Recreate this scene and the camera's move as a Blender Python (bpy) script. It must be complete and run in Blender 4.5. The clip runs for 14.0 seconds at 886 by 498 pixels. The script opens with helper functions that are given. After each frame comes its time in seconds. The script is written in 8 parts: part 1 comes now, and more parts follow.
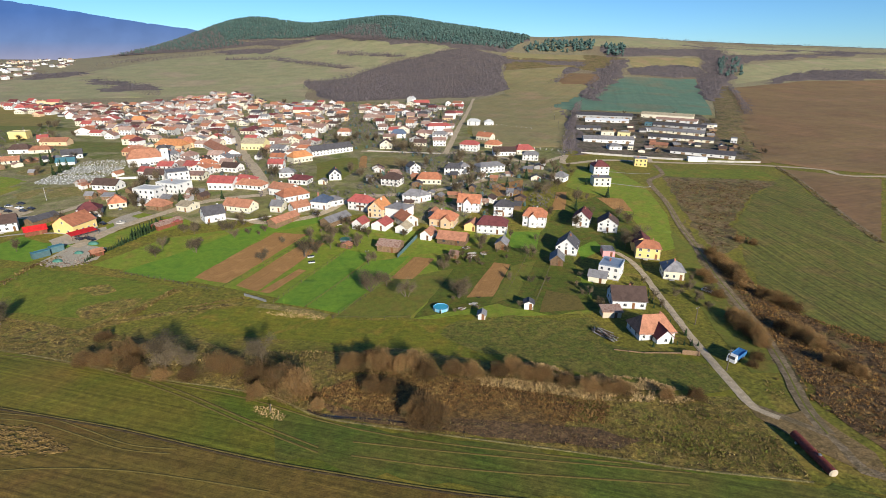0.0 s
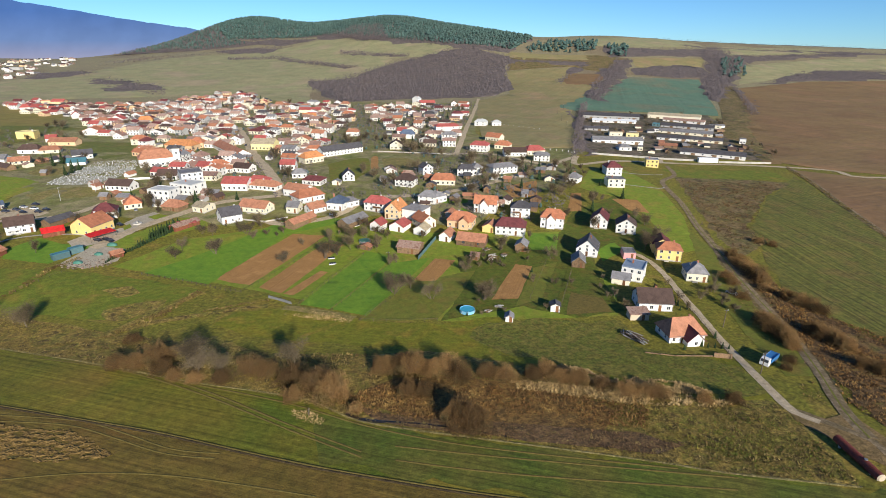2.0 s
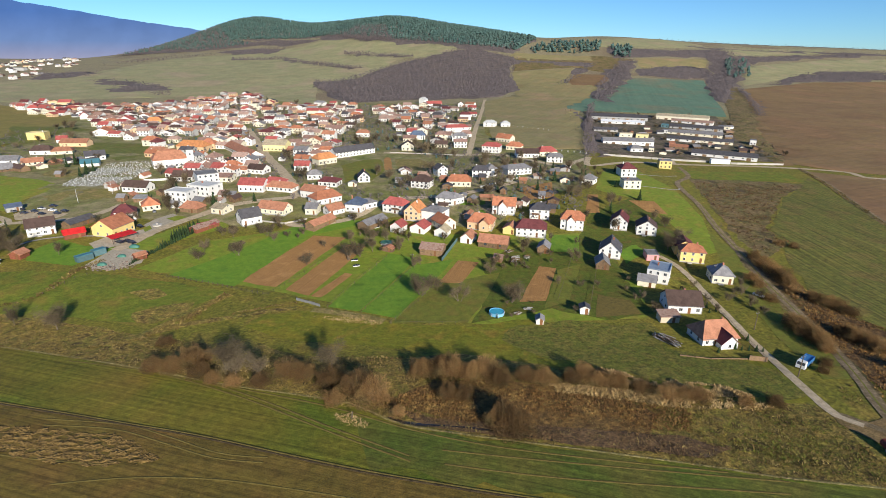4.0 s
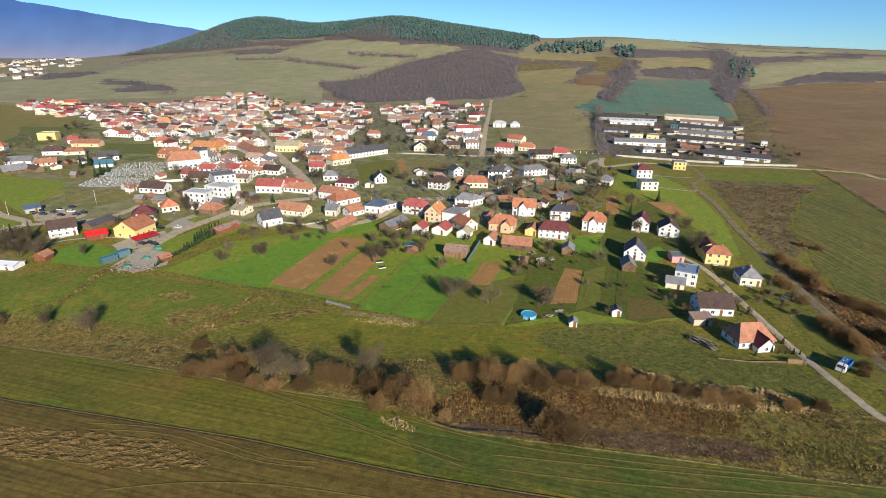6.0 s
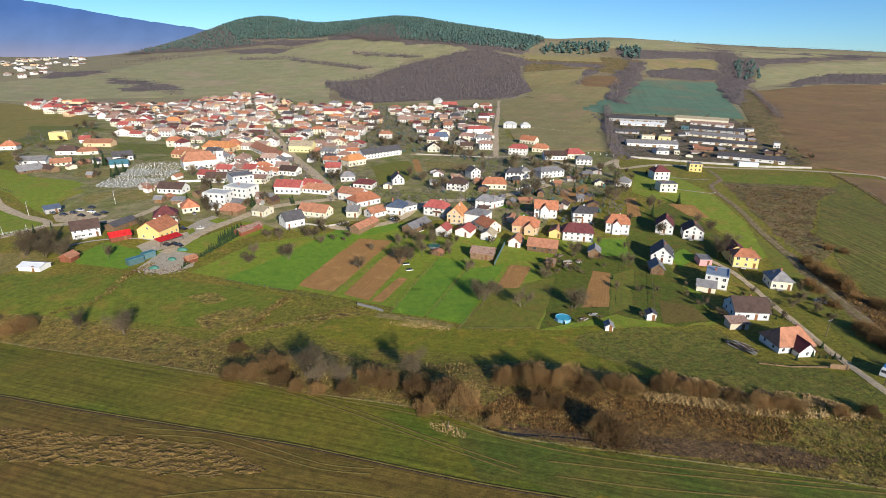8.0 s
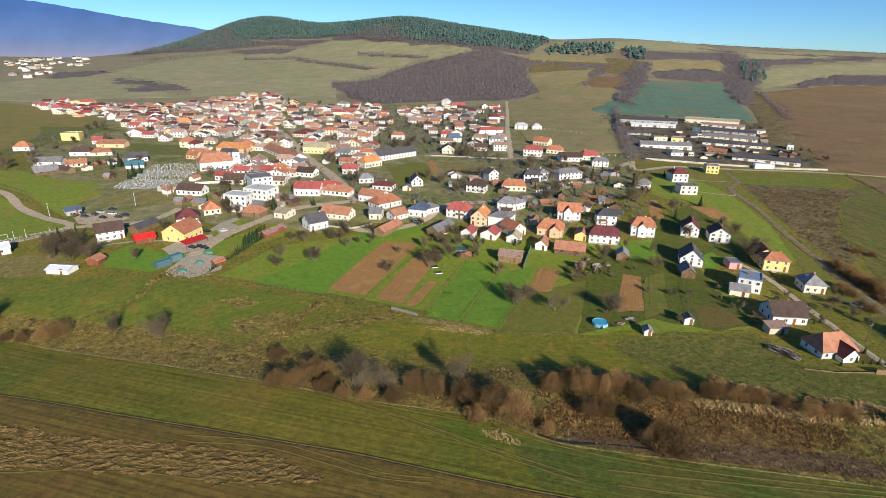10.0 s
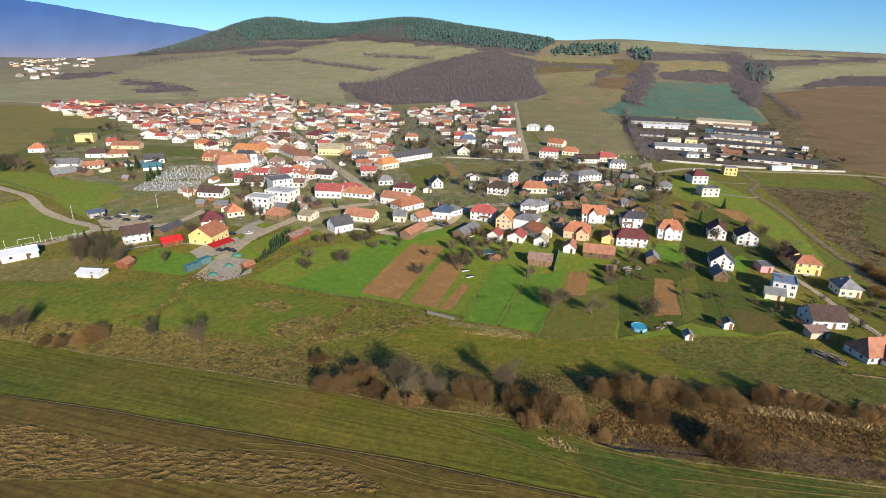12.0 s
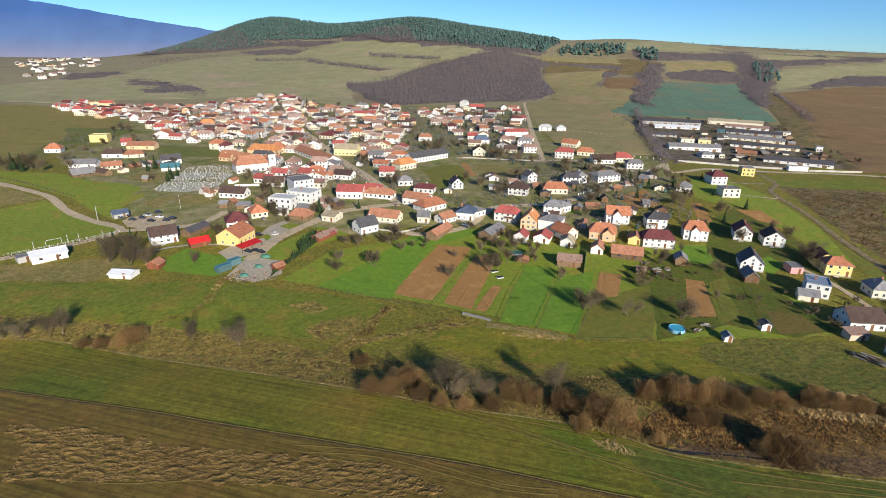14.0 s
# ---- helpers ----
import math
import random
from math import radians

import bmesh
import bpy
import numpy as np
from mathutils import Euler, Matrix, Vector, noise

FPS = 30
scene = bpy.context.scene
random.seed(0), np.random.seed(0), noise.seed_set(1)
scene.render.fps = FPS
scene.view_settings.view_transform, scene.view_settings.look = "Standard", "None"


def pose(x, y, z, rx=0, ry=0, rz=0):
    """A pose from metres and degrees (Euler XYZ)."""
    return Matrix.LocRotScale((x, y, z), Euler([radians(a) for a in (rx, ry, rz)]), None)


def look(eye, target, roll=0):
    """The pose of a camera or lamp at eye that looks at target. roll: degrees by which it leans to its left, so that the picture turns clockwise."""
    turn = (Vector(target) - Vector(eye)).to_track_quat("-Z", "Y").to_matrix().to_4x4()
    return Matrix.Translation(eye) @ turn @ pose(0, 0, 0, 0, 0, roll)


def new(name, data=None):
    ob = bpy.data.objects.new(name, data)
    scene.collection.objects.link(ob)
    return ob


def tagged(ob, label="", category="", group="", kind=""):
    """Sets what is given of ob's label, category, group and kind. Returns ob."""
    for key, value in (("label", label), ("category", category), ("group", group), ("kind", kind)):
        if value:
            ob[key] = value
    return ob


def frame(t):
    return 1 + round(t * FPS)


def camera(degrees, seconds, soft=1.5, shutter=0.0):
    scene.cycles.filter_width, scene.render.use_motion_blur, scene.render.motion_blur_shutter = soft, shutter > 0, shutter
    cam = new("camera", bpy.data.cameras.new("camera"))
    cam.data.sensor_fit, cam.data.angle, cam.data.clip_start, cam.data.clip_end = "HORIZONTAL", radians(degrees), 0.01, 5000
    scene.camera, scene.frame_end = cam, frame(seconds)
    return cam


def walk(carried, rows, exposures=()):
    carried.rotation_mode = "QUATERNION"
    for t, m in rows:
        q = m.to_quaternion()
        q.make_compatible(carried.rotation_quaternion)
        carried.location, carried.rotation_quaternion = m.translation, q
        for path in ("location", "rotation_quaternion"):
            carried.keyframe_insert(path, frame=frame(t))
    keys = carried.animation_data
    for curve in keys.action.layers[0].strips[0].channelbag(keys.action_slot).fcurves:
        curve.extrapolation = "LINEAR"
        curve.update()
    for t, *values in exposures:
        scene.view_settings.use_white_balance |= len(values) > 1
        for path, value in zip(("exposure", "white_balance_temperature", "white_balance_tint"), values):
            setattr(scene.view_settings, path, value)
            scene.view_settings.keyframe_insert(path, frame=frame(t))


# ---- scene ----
cam = camera(80.0, 14.0, soft=0.9)
PATH = [
    (0, (0.022, -0.111, 86.989), (0.042, 1.761, 86.285), 0.4),
    (0.5, (-2.4, 0.2, 87.131), (-2.378, 2.072, 86.427), 0.4),
    (1, (-4.857, 0.435, 87.277), (-4.834, 2.306, 86.573), 0.5),
    (1.5, (-7.356, 0.613, 87.424), (-7.332, 2.485, 86.72), 0.5),
    (2, (-9.901, 0.756, 87.569), (-9.876, 2.627, 86.864), 0.5),
    (2.5, (-12.496, 0.879, 87.71), (-12.47, 2.751, 87.005), 0.5),
    (3, (-15.143, 0.998, 87.845), (-15.117, 2.87, 87.141), 0.5),
    (5.5, (-29.206, 1.897, 88.439), (-29.177, 3.769, 87.735), 0.6),
    (6, (-32.182, 2.183, 88.545), (-32.152, 4.055, 87.841), 0.6),
    (6.5, (-35.209, 2.511, 88.649), (-35.177, 4.383, 87.945), 0.7),
    (7, (-38.282, 2.879, 88.752), (-38.25, 4.751, 88.049), 0.7),
    (7.5, (-41.4, 3.285, 88.856), (-41.367, 5.157, 88.153), 0.7),
    (8, (-44.557, 3.725, 88.962), (-44.524, 5.597, 88.258), 0.8),
    (10.5, (-60.761, 6.161, 89.524), (-60.726, 8.033, 88.822), 0.9),
    (11, (-64.043, 6.623, 89.64), (-64.009, 8.495, 88.939), 0.9),
    (11.5, (-67.325, 7.046, 89.754), (-67.291, 8.918, 89.052), 0.9),
    (12, (-70.598, 7.414, 89.861), (-70.564, 9.287, 89.16), 0.9),
    (12.5, (-73.855, 7.711, 89.958), (-73.822, 9.584, 89.257), 0.9),
    (13, (-77.088, 7.92, 90.04), (-77.055, 9.792, 89.339), 0.8),
    (13.5, (-80.289, 8.02, 90.101), (-80.257, 9.892, 89.4), 0.8),
    (14, (-83.451, 7.992, 90.134), (-83.419, 9.865, 89.432), 0.9),
]
walk(cam, [(t, look(eye, target, roll)) for t, eye, target, roll in PATH])

# Sun behind the camera and to its right, low autumn noon; clear sky.
SUN_AZIMUTH, SUN_HEIGHT = radians(157), radians(20.5)
world = bpy.data.worlds.new("world")
scene.world = world
world.use_nodes = True
sky = world.node_tree.nodes.new("ShaderNodeTexSky")
sky.sky_type, sky.sun_disc = "NISHITA", False
sky.sun_elevation, sky.sun_rotation = SUN_HEIGHT, SUN_AZIMUTH
sky.altitude, sky.air_density, sky.dust_density, sky.ozone_density = 2500, 1.0, 0.0, 4.0
tint = world.node_tree.nodes.new("ShaderNodeMix")
tint.data_type, tint.blend_type = "RGBA", "MULTIPLY"
tint.inputs["Factor"].default_value, tint.inputs["B"].default_value = 1.0, (0.68, 0.98, 1.2, 1)
world.node_tree.links.new(sky.outputs[0], tint.inputs["A"])
world.node_tree.links.new(tint.outputs["Result"], world.node_tree.nodes["Background"].inputs[0])
world.node_tree.nodes["Background"].inputs[1].default_value = 0.08
sun_data = bpy.data.lights.new("sun", "SUN")
sun_data.energy, sun_data.angle, sun_data.color = 5.0, radians(0.5), (1.0, 0.93, 0.81)
sun = new("sun", sun_data)
sun_way = Vector((math.sin(SUN_AZIMUTH) * math.cos(SUN_HEIGHT), math.cos(SUN_AZIMUTH) * math.cos(SUN_HEIGHT), math.sin(SUN_HEIGHT)))
sun.matrix_world = look(sun_way * 400, (0, 0, 0))
scene.view_settings.exposure = 0.38


# Materials.
MATS = {}


def surface(name, colours, big=8.0, fine=0.6, rough=0.9, bump=0.3, rows=None, metal=0.0, vary=0.0, island=0.0, spec=0.3, mid=None, contrast=0.35, beyond=None):
    """A procedural surface: colours laid out by large patches, broken by fine grain; beyond: other colours past a line y; rows: streaks of (heading in degrees, spacing, strength)."""
    m = bpy.data.materials.new(name)
    m.use_nodes = True
    n, link = m.node_tree.nodes, m.node_tree.links.new
    shader = n["Principled BSDF"]
    shader.inputs["Roughness"].default_value, shader.inputs["Metallic"].default_value = rough, metal
    shader.inputs["Specular IOR Level"].default_value = spec
    at = n.new("ShaderNodeTexCoord")

    def grain(size, detail, distort=0.0):
        tex = n.new("ShaderNodeTexNoise")
        tex.inputs["Scale"].default_value, tex.inputs["Detail"].default_value = 1.0 / size, detail
        tex.inputs["Distortion"].default_value = distort
        link(at.outputs["Object"], tex.inputs["Vector"])
        return tex

    large, small = grain(big, 5, 0.4), grain(fine, 4)
    ramp = n.new("ShaderNodeValToRGB")
    stops = ramp.color_ramp.elements
    while len(stops) < len(colours):
        stops.new(0.5)
    for i, c in enumerate(colours):
        stops[i].position = 0.32 + 0.36 * i / max(1, len(colours) - 1)
        stops[i].color = (*c, 1)
    link(large.outputs["Fac"], ramp.inputs["Fac"])
    colour = ramp.outputs["Color"]
    if beyond:
        cut, span, second, pick = n.new("ShaderNodeSeparateXYZ"), n.new("ShaderNodeMapRange"), n.new("ShaderNodeValToRGB"), n.new("ShaderNodeMix")
        span.inputs["From Min"].default_value, span.inputs["From Max"].default_value = beyond[0], beyond[1]
        wide = grain(130, 5, 0.6)
        second.color_ramp.elements.new(0.5)
        for i, c in enumerate(beyond[2]):
            second.color_ramp.elements[i].position, second.color_ramp.elements[i].color = 0.36 + 0.14 * i, (*c, 1)
        pick.data_type = "RGBA"
        link(at.outputs["Object"], cut.inputs[0])
        link(cut.outputs["Y"], span.inputs["Value"])
        link(wide.outputs["Fac"], second.inputs["Fac"])
        link(span.outputs["Result"], pick.inputs["Factor"])
        link(colour, pick.inputs["A"])
        link(second.outputs["Color"], pick.inputs["B"])
        colour = pick.outputs["Result"]

    def scaled(fac, low, high, colour):
        """colour times a factor between low and high."""
        span = n.new("ShaderNodeMapRange")
        span.inputs["To Min"].default_value, span.inputs["To Max"].default_value = low, high
        span.inputs["From Min"].default_value, span.inputs["From Max"].default_value = 0.25, 0.75
        link(fac, span.inputs["Value"])
        mix = n.new("ShaderNodeMix")
        mix.data_type, mix.blend_type = "RGBA", "MULTIPLY"
        mix.inputs["Factor"].default_value = 1.0
        link(colour, mix.inputs["A"])
        link(span.outputs["Result"], mix.inputs["B"])
        return mix.outputs["Result"]

    colour = scaled(small.outputs["Fac"], 1 - contrast, 1 + contrast, colour)
    height = small.outputs["Fac"]
    if mid:
        lumps = grain(mid, 3, 0.3)
        colour = scaled(lumps.outputs["Fac"], 1 - contrast, 1 + contrast, colour)
        both = n.new("ShaderNodeMath")
        both.operation = "MULTIPLY_ADD"
        both.inputs[1].default_value = 1.8
        link(lumps.outputs["Fac"], both.inputs[0])
        link(small.outputs["Fac"], both.inputs[2])
        height = both.outputs[0]
    if rows:
        turn, stretch = n.new("ShaderNodeMapping"), n.new("ShaderNodeMapping")
        turn.inputs["Rotation"].default_value = (0, 0, radians(-rows[0]))
        stretch.inputs["Scale"].default_value = (0.016 / rows[1], 1.0 / rows[1], 0.016 / rows[1])
        link(at.outputs["Object"], turn.inputs["Vector"])
        link(turn.outputs["Vector"], stretch.inputs["Vector"])
        streak = n.new("ShaderNodeTexNoise")
        streak.inputs["Scale"].default_value, streak.inputs["Detail"].default_value, streak.inputs["Distortion"].default_value = 1.0, 3, 0.25
        link(stretch.outputs["Vector"], streak.inputs["Vector"])
        colour = scaled(streak.outputs["Fac"], 1 - rows[2], 1 + rows[2], colour)
        add = n.new("ShaderNodeMath")
        link(streak.outputs["Fac"], add.inputs[0])
        link(height, add.inputs[1])
        height = add.outputs[0]
    if vary:
        info = n.new("ShaderNodeObjectInfo")
        colour = scaled(info.outputs["Random"], 1 - vary, 1 + vary, colour)
    if island:
        geo = n.new("ShaderNodeNewGeometry")
        colour = scaled(geo.outputs["Random Per Island"], 1 - island, 1 + island, colour)
    link(colour, shader.inputs["Base Color"])
    if bump:
        relief = n.new("ShaderNodeBump")
        relief.inputs["Strength"].default_value, relief.inputs["Distance"].default_value = bump, fine * 0.5
        link(height, relief.inputs["Height"])
        link(relief.outputs["Normal"], shader.inputs["Normal"])
    MATS[name] = m
    return m


# Ground covers.
surface("rough_grass", [(0.226, 0.165, 0.0272), (0.2, 0.173, 0.0224), (0.163, 0.154, 0.0184), (0.247, 0.18, 0.0344)], 16, 0.8, mid=1.5, bump=0.3, contrast=0.4, beyond=(540, 760, [(0.22, 0.17, 0.10), (0.27, 0.235, 0.125), (0.24, 0.2, 0.115)]))
surface("crop", [(0.225, 0.152, 0.0235), (0.192, 0.155, 0.0184), (0.16, 0.15, 0.015), (0.11, 0.143, 0.0117)], 30, 0.35, rows=(-17, 0.75, 0.4), mid=1.6, contrast=0.3, bump=0.35)
surface("fallow", [(0.199, 0.12, 0.0254), (0.16, 0.113, 0.0198), (0.18, 0.104, 0.0225)], 16, 0.35, rows=(-16, 0.8, 0.42), mid=1.8, contrast=0.28, bump=0.35)
surface("clods", [(0.123, 0.0773, 0.0225), (0.193, 0.121, 0.0375), (0.147, 0.092, 0.0275)], 4, 0.3, mid=1.2, bump=0.6)
surface("reedbank", [(0.105, 0.073, 0.0216), (0.295, 0.204, 0.048), (0.19, 0.162, 0.03), (0.12, 0.0814, 0.024)], 5, 0.5, mid=1.6, bump=0.8, contrast=0.55)
surface("rustweed", [(0.1, 0.055, 0.02), (0.25, 0.14, 0.04), (0.17, 0.1, 0.03), (0.11, 0.06, 0.022)], 4, 0.4, mid=1.3, bump=0.8, contrast=0.55)
surface("meadow", [(0.193, 0.18, 0.0217), (0.141, 0.175, 0.0159), (0.175, 0.184, 0.0188), (0.23, 0.175, 0.0289)], 11, 0.5, mid=2.2, bump=0.25, contrast=0.3)
surface("darkmeadow", [(0.155, 0.155, 0.034), (0.13, 0.15, 0.026), (0.18, 0.145, 0.04)], 15, 0.8, mid=4, bump=0.4, contrast=0.25)
surface("hayfield", [(0.25, 0.2, 0.05), (0.215, 0.18, 0.042), (0.27, 0.195, 0.06)], 60, 2.0, rows=(-8, 3, 0.08), mid=9, bump=0.3, contrast=0.15)
surface("lawn", [(0.23, 0.243, 0.0288), (0.188, 0.25, 0.0206), (0.261, 0.226, 0.035)], 9, 0.5, mid=2.2, bump=0.15, contrast=0.22)
surface("brightlawn", [(0.132, 0.247, 0.0188), (0.153, 0.257, 0.0208), (0.117, 0.226, 0.0188)], 9, 0.6, mid=2.5, bump=0.12, contrast=0.16)
surface("olivelawn", [(0.189, 0.166, 0.026), (0.156, 0.17, 0.0229), (0.203, 0.156, 0.0313)], 8, 0.6, mid=2.5, bump=0.15, contrast=0.2)
surface("soil", [(0.412, 0.212, 0.0684), (0.361, 0.187, 0.0606), (0.463, 0.246, 0.0831)], 6, 0.4, rows=(72, 0.6, 0.12), bump=0.6, contrast=0.24)
surface("gravel", [(0.5, 0.432, 0.326), (0.4, 0.346, 0.255), (0.46, 0.394, 0.299)], 5, 0.3, bump=0.4)
surface("drygrass", [(0.290, 0.215, 0.075), (0.200, 0.175, 0.045), (0.310, 0.220, 0.085)], 7, 0.5, mid=2, bump=0.6, contrast=0.3)
surface("farmyard", [(0.105, 0.0788, 0.0507), (0.165, 0.128, 0.0897), (0.09, 0.0788, 0.039), (0.0713, 0.06, 0.039)], 12, 1.0, mid=4, bump=0.6, contrast=0.45)
surface("yardgrass", [(0.225, 0.19, 0.075), (0.18, 0.185, 0.05), (0.27, 0.225, 0.11), (0.16, 0.185, 0.042)], 22, 1.0, mid=6, bump=0.5, contrast=0.32)
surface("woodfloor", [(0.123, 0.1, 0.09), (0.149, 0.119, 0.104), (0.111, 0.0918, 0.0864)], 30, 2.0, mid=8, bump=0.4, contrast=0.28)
surface("straw_turf", [(0.32, 0.25, 0.105), (0.22, 0.185, 0.06), (0.3, 0.23, 0.09), (0.2, 0.17, 0.04)], 2, 0.35, mid=1.0, bump=0.8, contrast=0.45)
surface("gardengrass", [(0.128, 0.117, 0.0164), (0.0957, 0.126, 0.0127), (0.142, 0.11, 0.0202)], 7, 0.5, mid=2, bump=0.15, contrast=0.3)

surface("graveyard", [(0.44, 0.42, 0.36), (0.27, 0.26, 0.17), (0.48, 0.46, 0.4)], 5, 0.6, mid=2, bump=0.5, contrast=0.3)
surface("scrub", [(0.15, 0.1, 0.045), (0.21, 0.145, 0.062), (0.14, 0.118, 0.036), (0.1, 0.07, 0.034)], 9, 0.8, mid=2.2, bump=0.6, contrast=0.5)
surface("scrub_rust", [(0.185, 0.106, 0.0391), (0.114, 0.068, 0.0289), (0.211, 0.128, 0.0476), (0.132, 0.106, 0.0255)], 6, 0.5, mid=1.5, bump=0.6, contrast=0.5)
surface("rows", [(0.16, 0.134, 0.028), (0.13, 0.132, 0.023), (0.175, 0.13, 0.034)], 18, 0.6, rows=(91, 1.1, 0.5), mid=2.4, bump=0.6, contrast=0.32)
# Four hillside field colours, each with extra blue painted in for distance haze.
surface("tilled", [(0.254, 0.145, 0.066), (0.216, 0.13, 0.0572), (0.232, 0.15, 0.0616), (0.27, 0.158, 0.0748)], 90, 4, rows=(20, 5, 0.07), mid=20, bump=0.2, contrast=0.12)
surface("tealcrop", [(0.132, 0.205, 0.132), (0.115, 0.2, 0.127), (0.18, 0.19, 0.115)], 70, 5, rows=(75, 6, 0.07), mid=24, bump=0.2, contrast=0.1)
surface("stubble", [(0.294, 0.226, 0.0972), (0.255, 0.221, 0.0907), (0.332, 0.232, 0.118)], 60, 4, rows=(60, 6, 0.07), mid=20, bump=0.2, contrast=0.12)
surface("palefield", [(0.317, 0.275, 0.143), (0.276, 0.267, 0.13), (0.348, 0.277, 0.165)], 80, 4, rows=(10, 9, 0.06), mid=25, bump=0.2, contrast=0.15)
surface("asphalt", [(0.46, 0.361, 0.231), (0.53, 0.423, 0.278), (0.4, 0.309, 0.191)], 4, 0.35, mid=1.5, rough=0.9, bump=0.2, contrast=0.2)
surface("dirt", [(0.23, 0.166, 0.092), (0.281, 0.207, 0.12), (0.178, 0.129, 0.064), (0.212, 0.158, 0.08)], 3, 0.35, mid=1.2, rough=0.95, bump=0.5, contrast=0.3)
surface("concrete", [(0.46, 0.43, 0.38), (0.38, 0.36, 0.32)], 2, 0.3, 0.85, 0.2, vary=0.12, contrast=0.18)
surface("stream_water", [(0.02, 0.018, 0.014), (0.03, 0.025, 0.018)], 3, 0.4, 0.15, 0.2, spec=0.5)


# Walls and roofs.
WALLS = {"white": (0.77, 0.75, 0.71), "cream": (0.74, 0.68, 0.52), "yellow": (0.82, 0.62, 0.24), "paleyellow": (0.78, 0.68, 0.34),
         "peach": (0.72, 0.5, 0.3), "pink": (0.7, 0.32, 0.32), "grey": (0.42, 0.41, 0.39), "beige": (0.55, 0.46, 0.34)}
for key, c in WALLS.items():
    surface("wall_" + key, [tuple(v * 0.92 for v in c), c], 2.5, 0.25, 0.9, 0.08, vary=0.06, contrast=0.07)
surface("wall_timber", [(0.16, 0.1, 0.055), (0.22, 0.14, 0.08), (0.12, 0.08, 0.05)], 1.2, 0.2, 0.85, 0.4, rows=(90, 0.2, 0.2), vary=0.2)
surface("wall_redwood", [(0.22, 0.075, 0.04), (0.18, 0.06, 0.035)], 1.2, 0.2, 0.8, 0.4, rows=(90, 0.2, 0.15), vary=0.15)
surface("wall_teal", [(0.075, 0.14, 0.15), (0.1, 0.17, 0.18)], 1.2, 0.3, 0.5, 0.1, vary=0.15, contrast=0.15)
ROOFS = {"orange": (0.46, 0.18, 0.095), "tangerine": (0.56, 0.24, 0.095), "red": (0.4, 0.1, 0.085), "brightred": (0.5, 0.02, 0.02), "brown": (0.095, 0.06, 0.048),
         "burgundy": (0.15, 0.045, 0.045), "rust": (0.4, 0.18, 0.105), "dusty": (0.4, 0.27, 0.215), "clay": (0.3, 0.185, 0.145), "grey": (0.24, 0.23, 0.23), "dark": (0.085, 0.08, 0.085),
         "slate": (0.1, 0.13, 0.19), "beige": (0.4, 0.33, 0.22), "cream": (0.6, 0.54, 0.42), "paleyellow": (0.6, 0.5, 0.25)}
for key, c in ROOFS.items():
    surface("roof_" + key, [tuple(v * 0.75 for v in c), c, tuple(min(1, v * 1.15) for v in c)], 1.8, 0.22, 0.75, 0.35, vary=0.12, contrast=0.22)
surface("roof_bluegrey", [(0.2, 0.25, 0.32), (0.26, 0.31, 0.38)], 2, 0.3, 0.45, 0.1, rows=(0, 0.4, 0.1), contrast=0.1)
surface("roof_white", [(0.6, 0.6, 0.58), (0.5, 0.5, 0.48)], 2, 0.3, 0.8, 0.1, contrast=0.12)
surface("roof_whitemetal", [(0.78, 0.79, 0.8), (0.7, 0.71, 0.72)], 3, 0.3, 0.4, 0.1, rows=(0, 0.5, 0.06), contrast=0.06)
surface("roof_teal", [(0.07, 0.19, 0.23), (0.06, 0.16, 0.19)], 2, 0.3, 0.5, 0.1, contrast=0.15)
surface("roof_corrugated", [(0.3, 0.15, 0.1), (0.4, 0.28, 0.22), (0.22, 0.1, 0.06)], 1.3, 0.3, 0.6, 0.4, rows=(0, 0.3, 0.12), vary=0.1, contrast=0.3)
surface("glass_dark", [(0.035, 0.04, 0.05), (0.05, 0.055, 0.065)], 1.0, 0.5, 0.08, 0.0, spec=0.6, vary=0.3, contrast=0.1)
surface("frame_white", [(0.75, 0.74, 0.72), (0.68, 0.67, 0.65)], 0.5, 0.1, 0.5, 0.05, contrast=0.05)
surface("door_wood", [(0.2, 0.09, 0.04), (0.15, 0.07, 0.03)], 0.5, 0.1, 0.6, 0.2, vary=0.3, contrast=0.2)
surface("chimney_brick", [(0.34, 0.13, 0.08), (0.42, 0.2, 0.13)], 0.5, 0.12, 0.9, 0.3, vary=0.2, contrast=0.25)
surface("bark", [(0.12, 0.09, 0.065), (0.2, 0.16, 0.115)], 0.5, 0.08, 0.95, 0.5, vary=0.25)
surface("twig_grey", [(0.1, 0.075, 0.046), (0.14, 0.105, 0.062), (0.12, 0.098, 0.05)], 1.5, 0.3, 0.95, 0, island=0.3, vary=0.3)
surface("twig_brown", [(0.17, 0.095, 0.036), (0.215, 0.125, 0.048), (0.15, 0.115, 0.046)], 2.0, 0.3, 0.95, 0, island=0.3, vary=0.45)
surface("needles", [(0.027, 0.052, 0.0176), (0.045, 0.078, 0.0264)], 1.0, 0.2, 0.9, 0, island=0.35, vary=0.15)
# Bare woods, shifted towards blue-grey to paint in the distance haze.
surface("wood_hazed", [(0.137, 0.111, 0.108), (0.115, 0.0962, 0.0976), (0.148, 0.117, 0.108)], 60, 6, 0.95, 0, island=0.2)
# Bluer and paler than needles: distance haze is mixed into the colour.
surface("needles_hazed", [(0.05, 0.094, 0.084), (0.062, 0.108, 0.092), (0.056, 0.09, 0.076)], 50, 5, 0.95, 0, island=0.2)
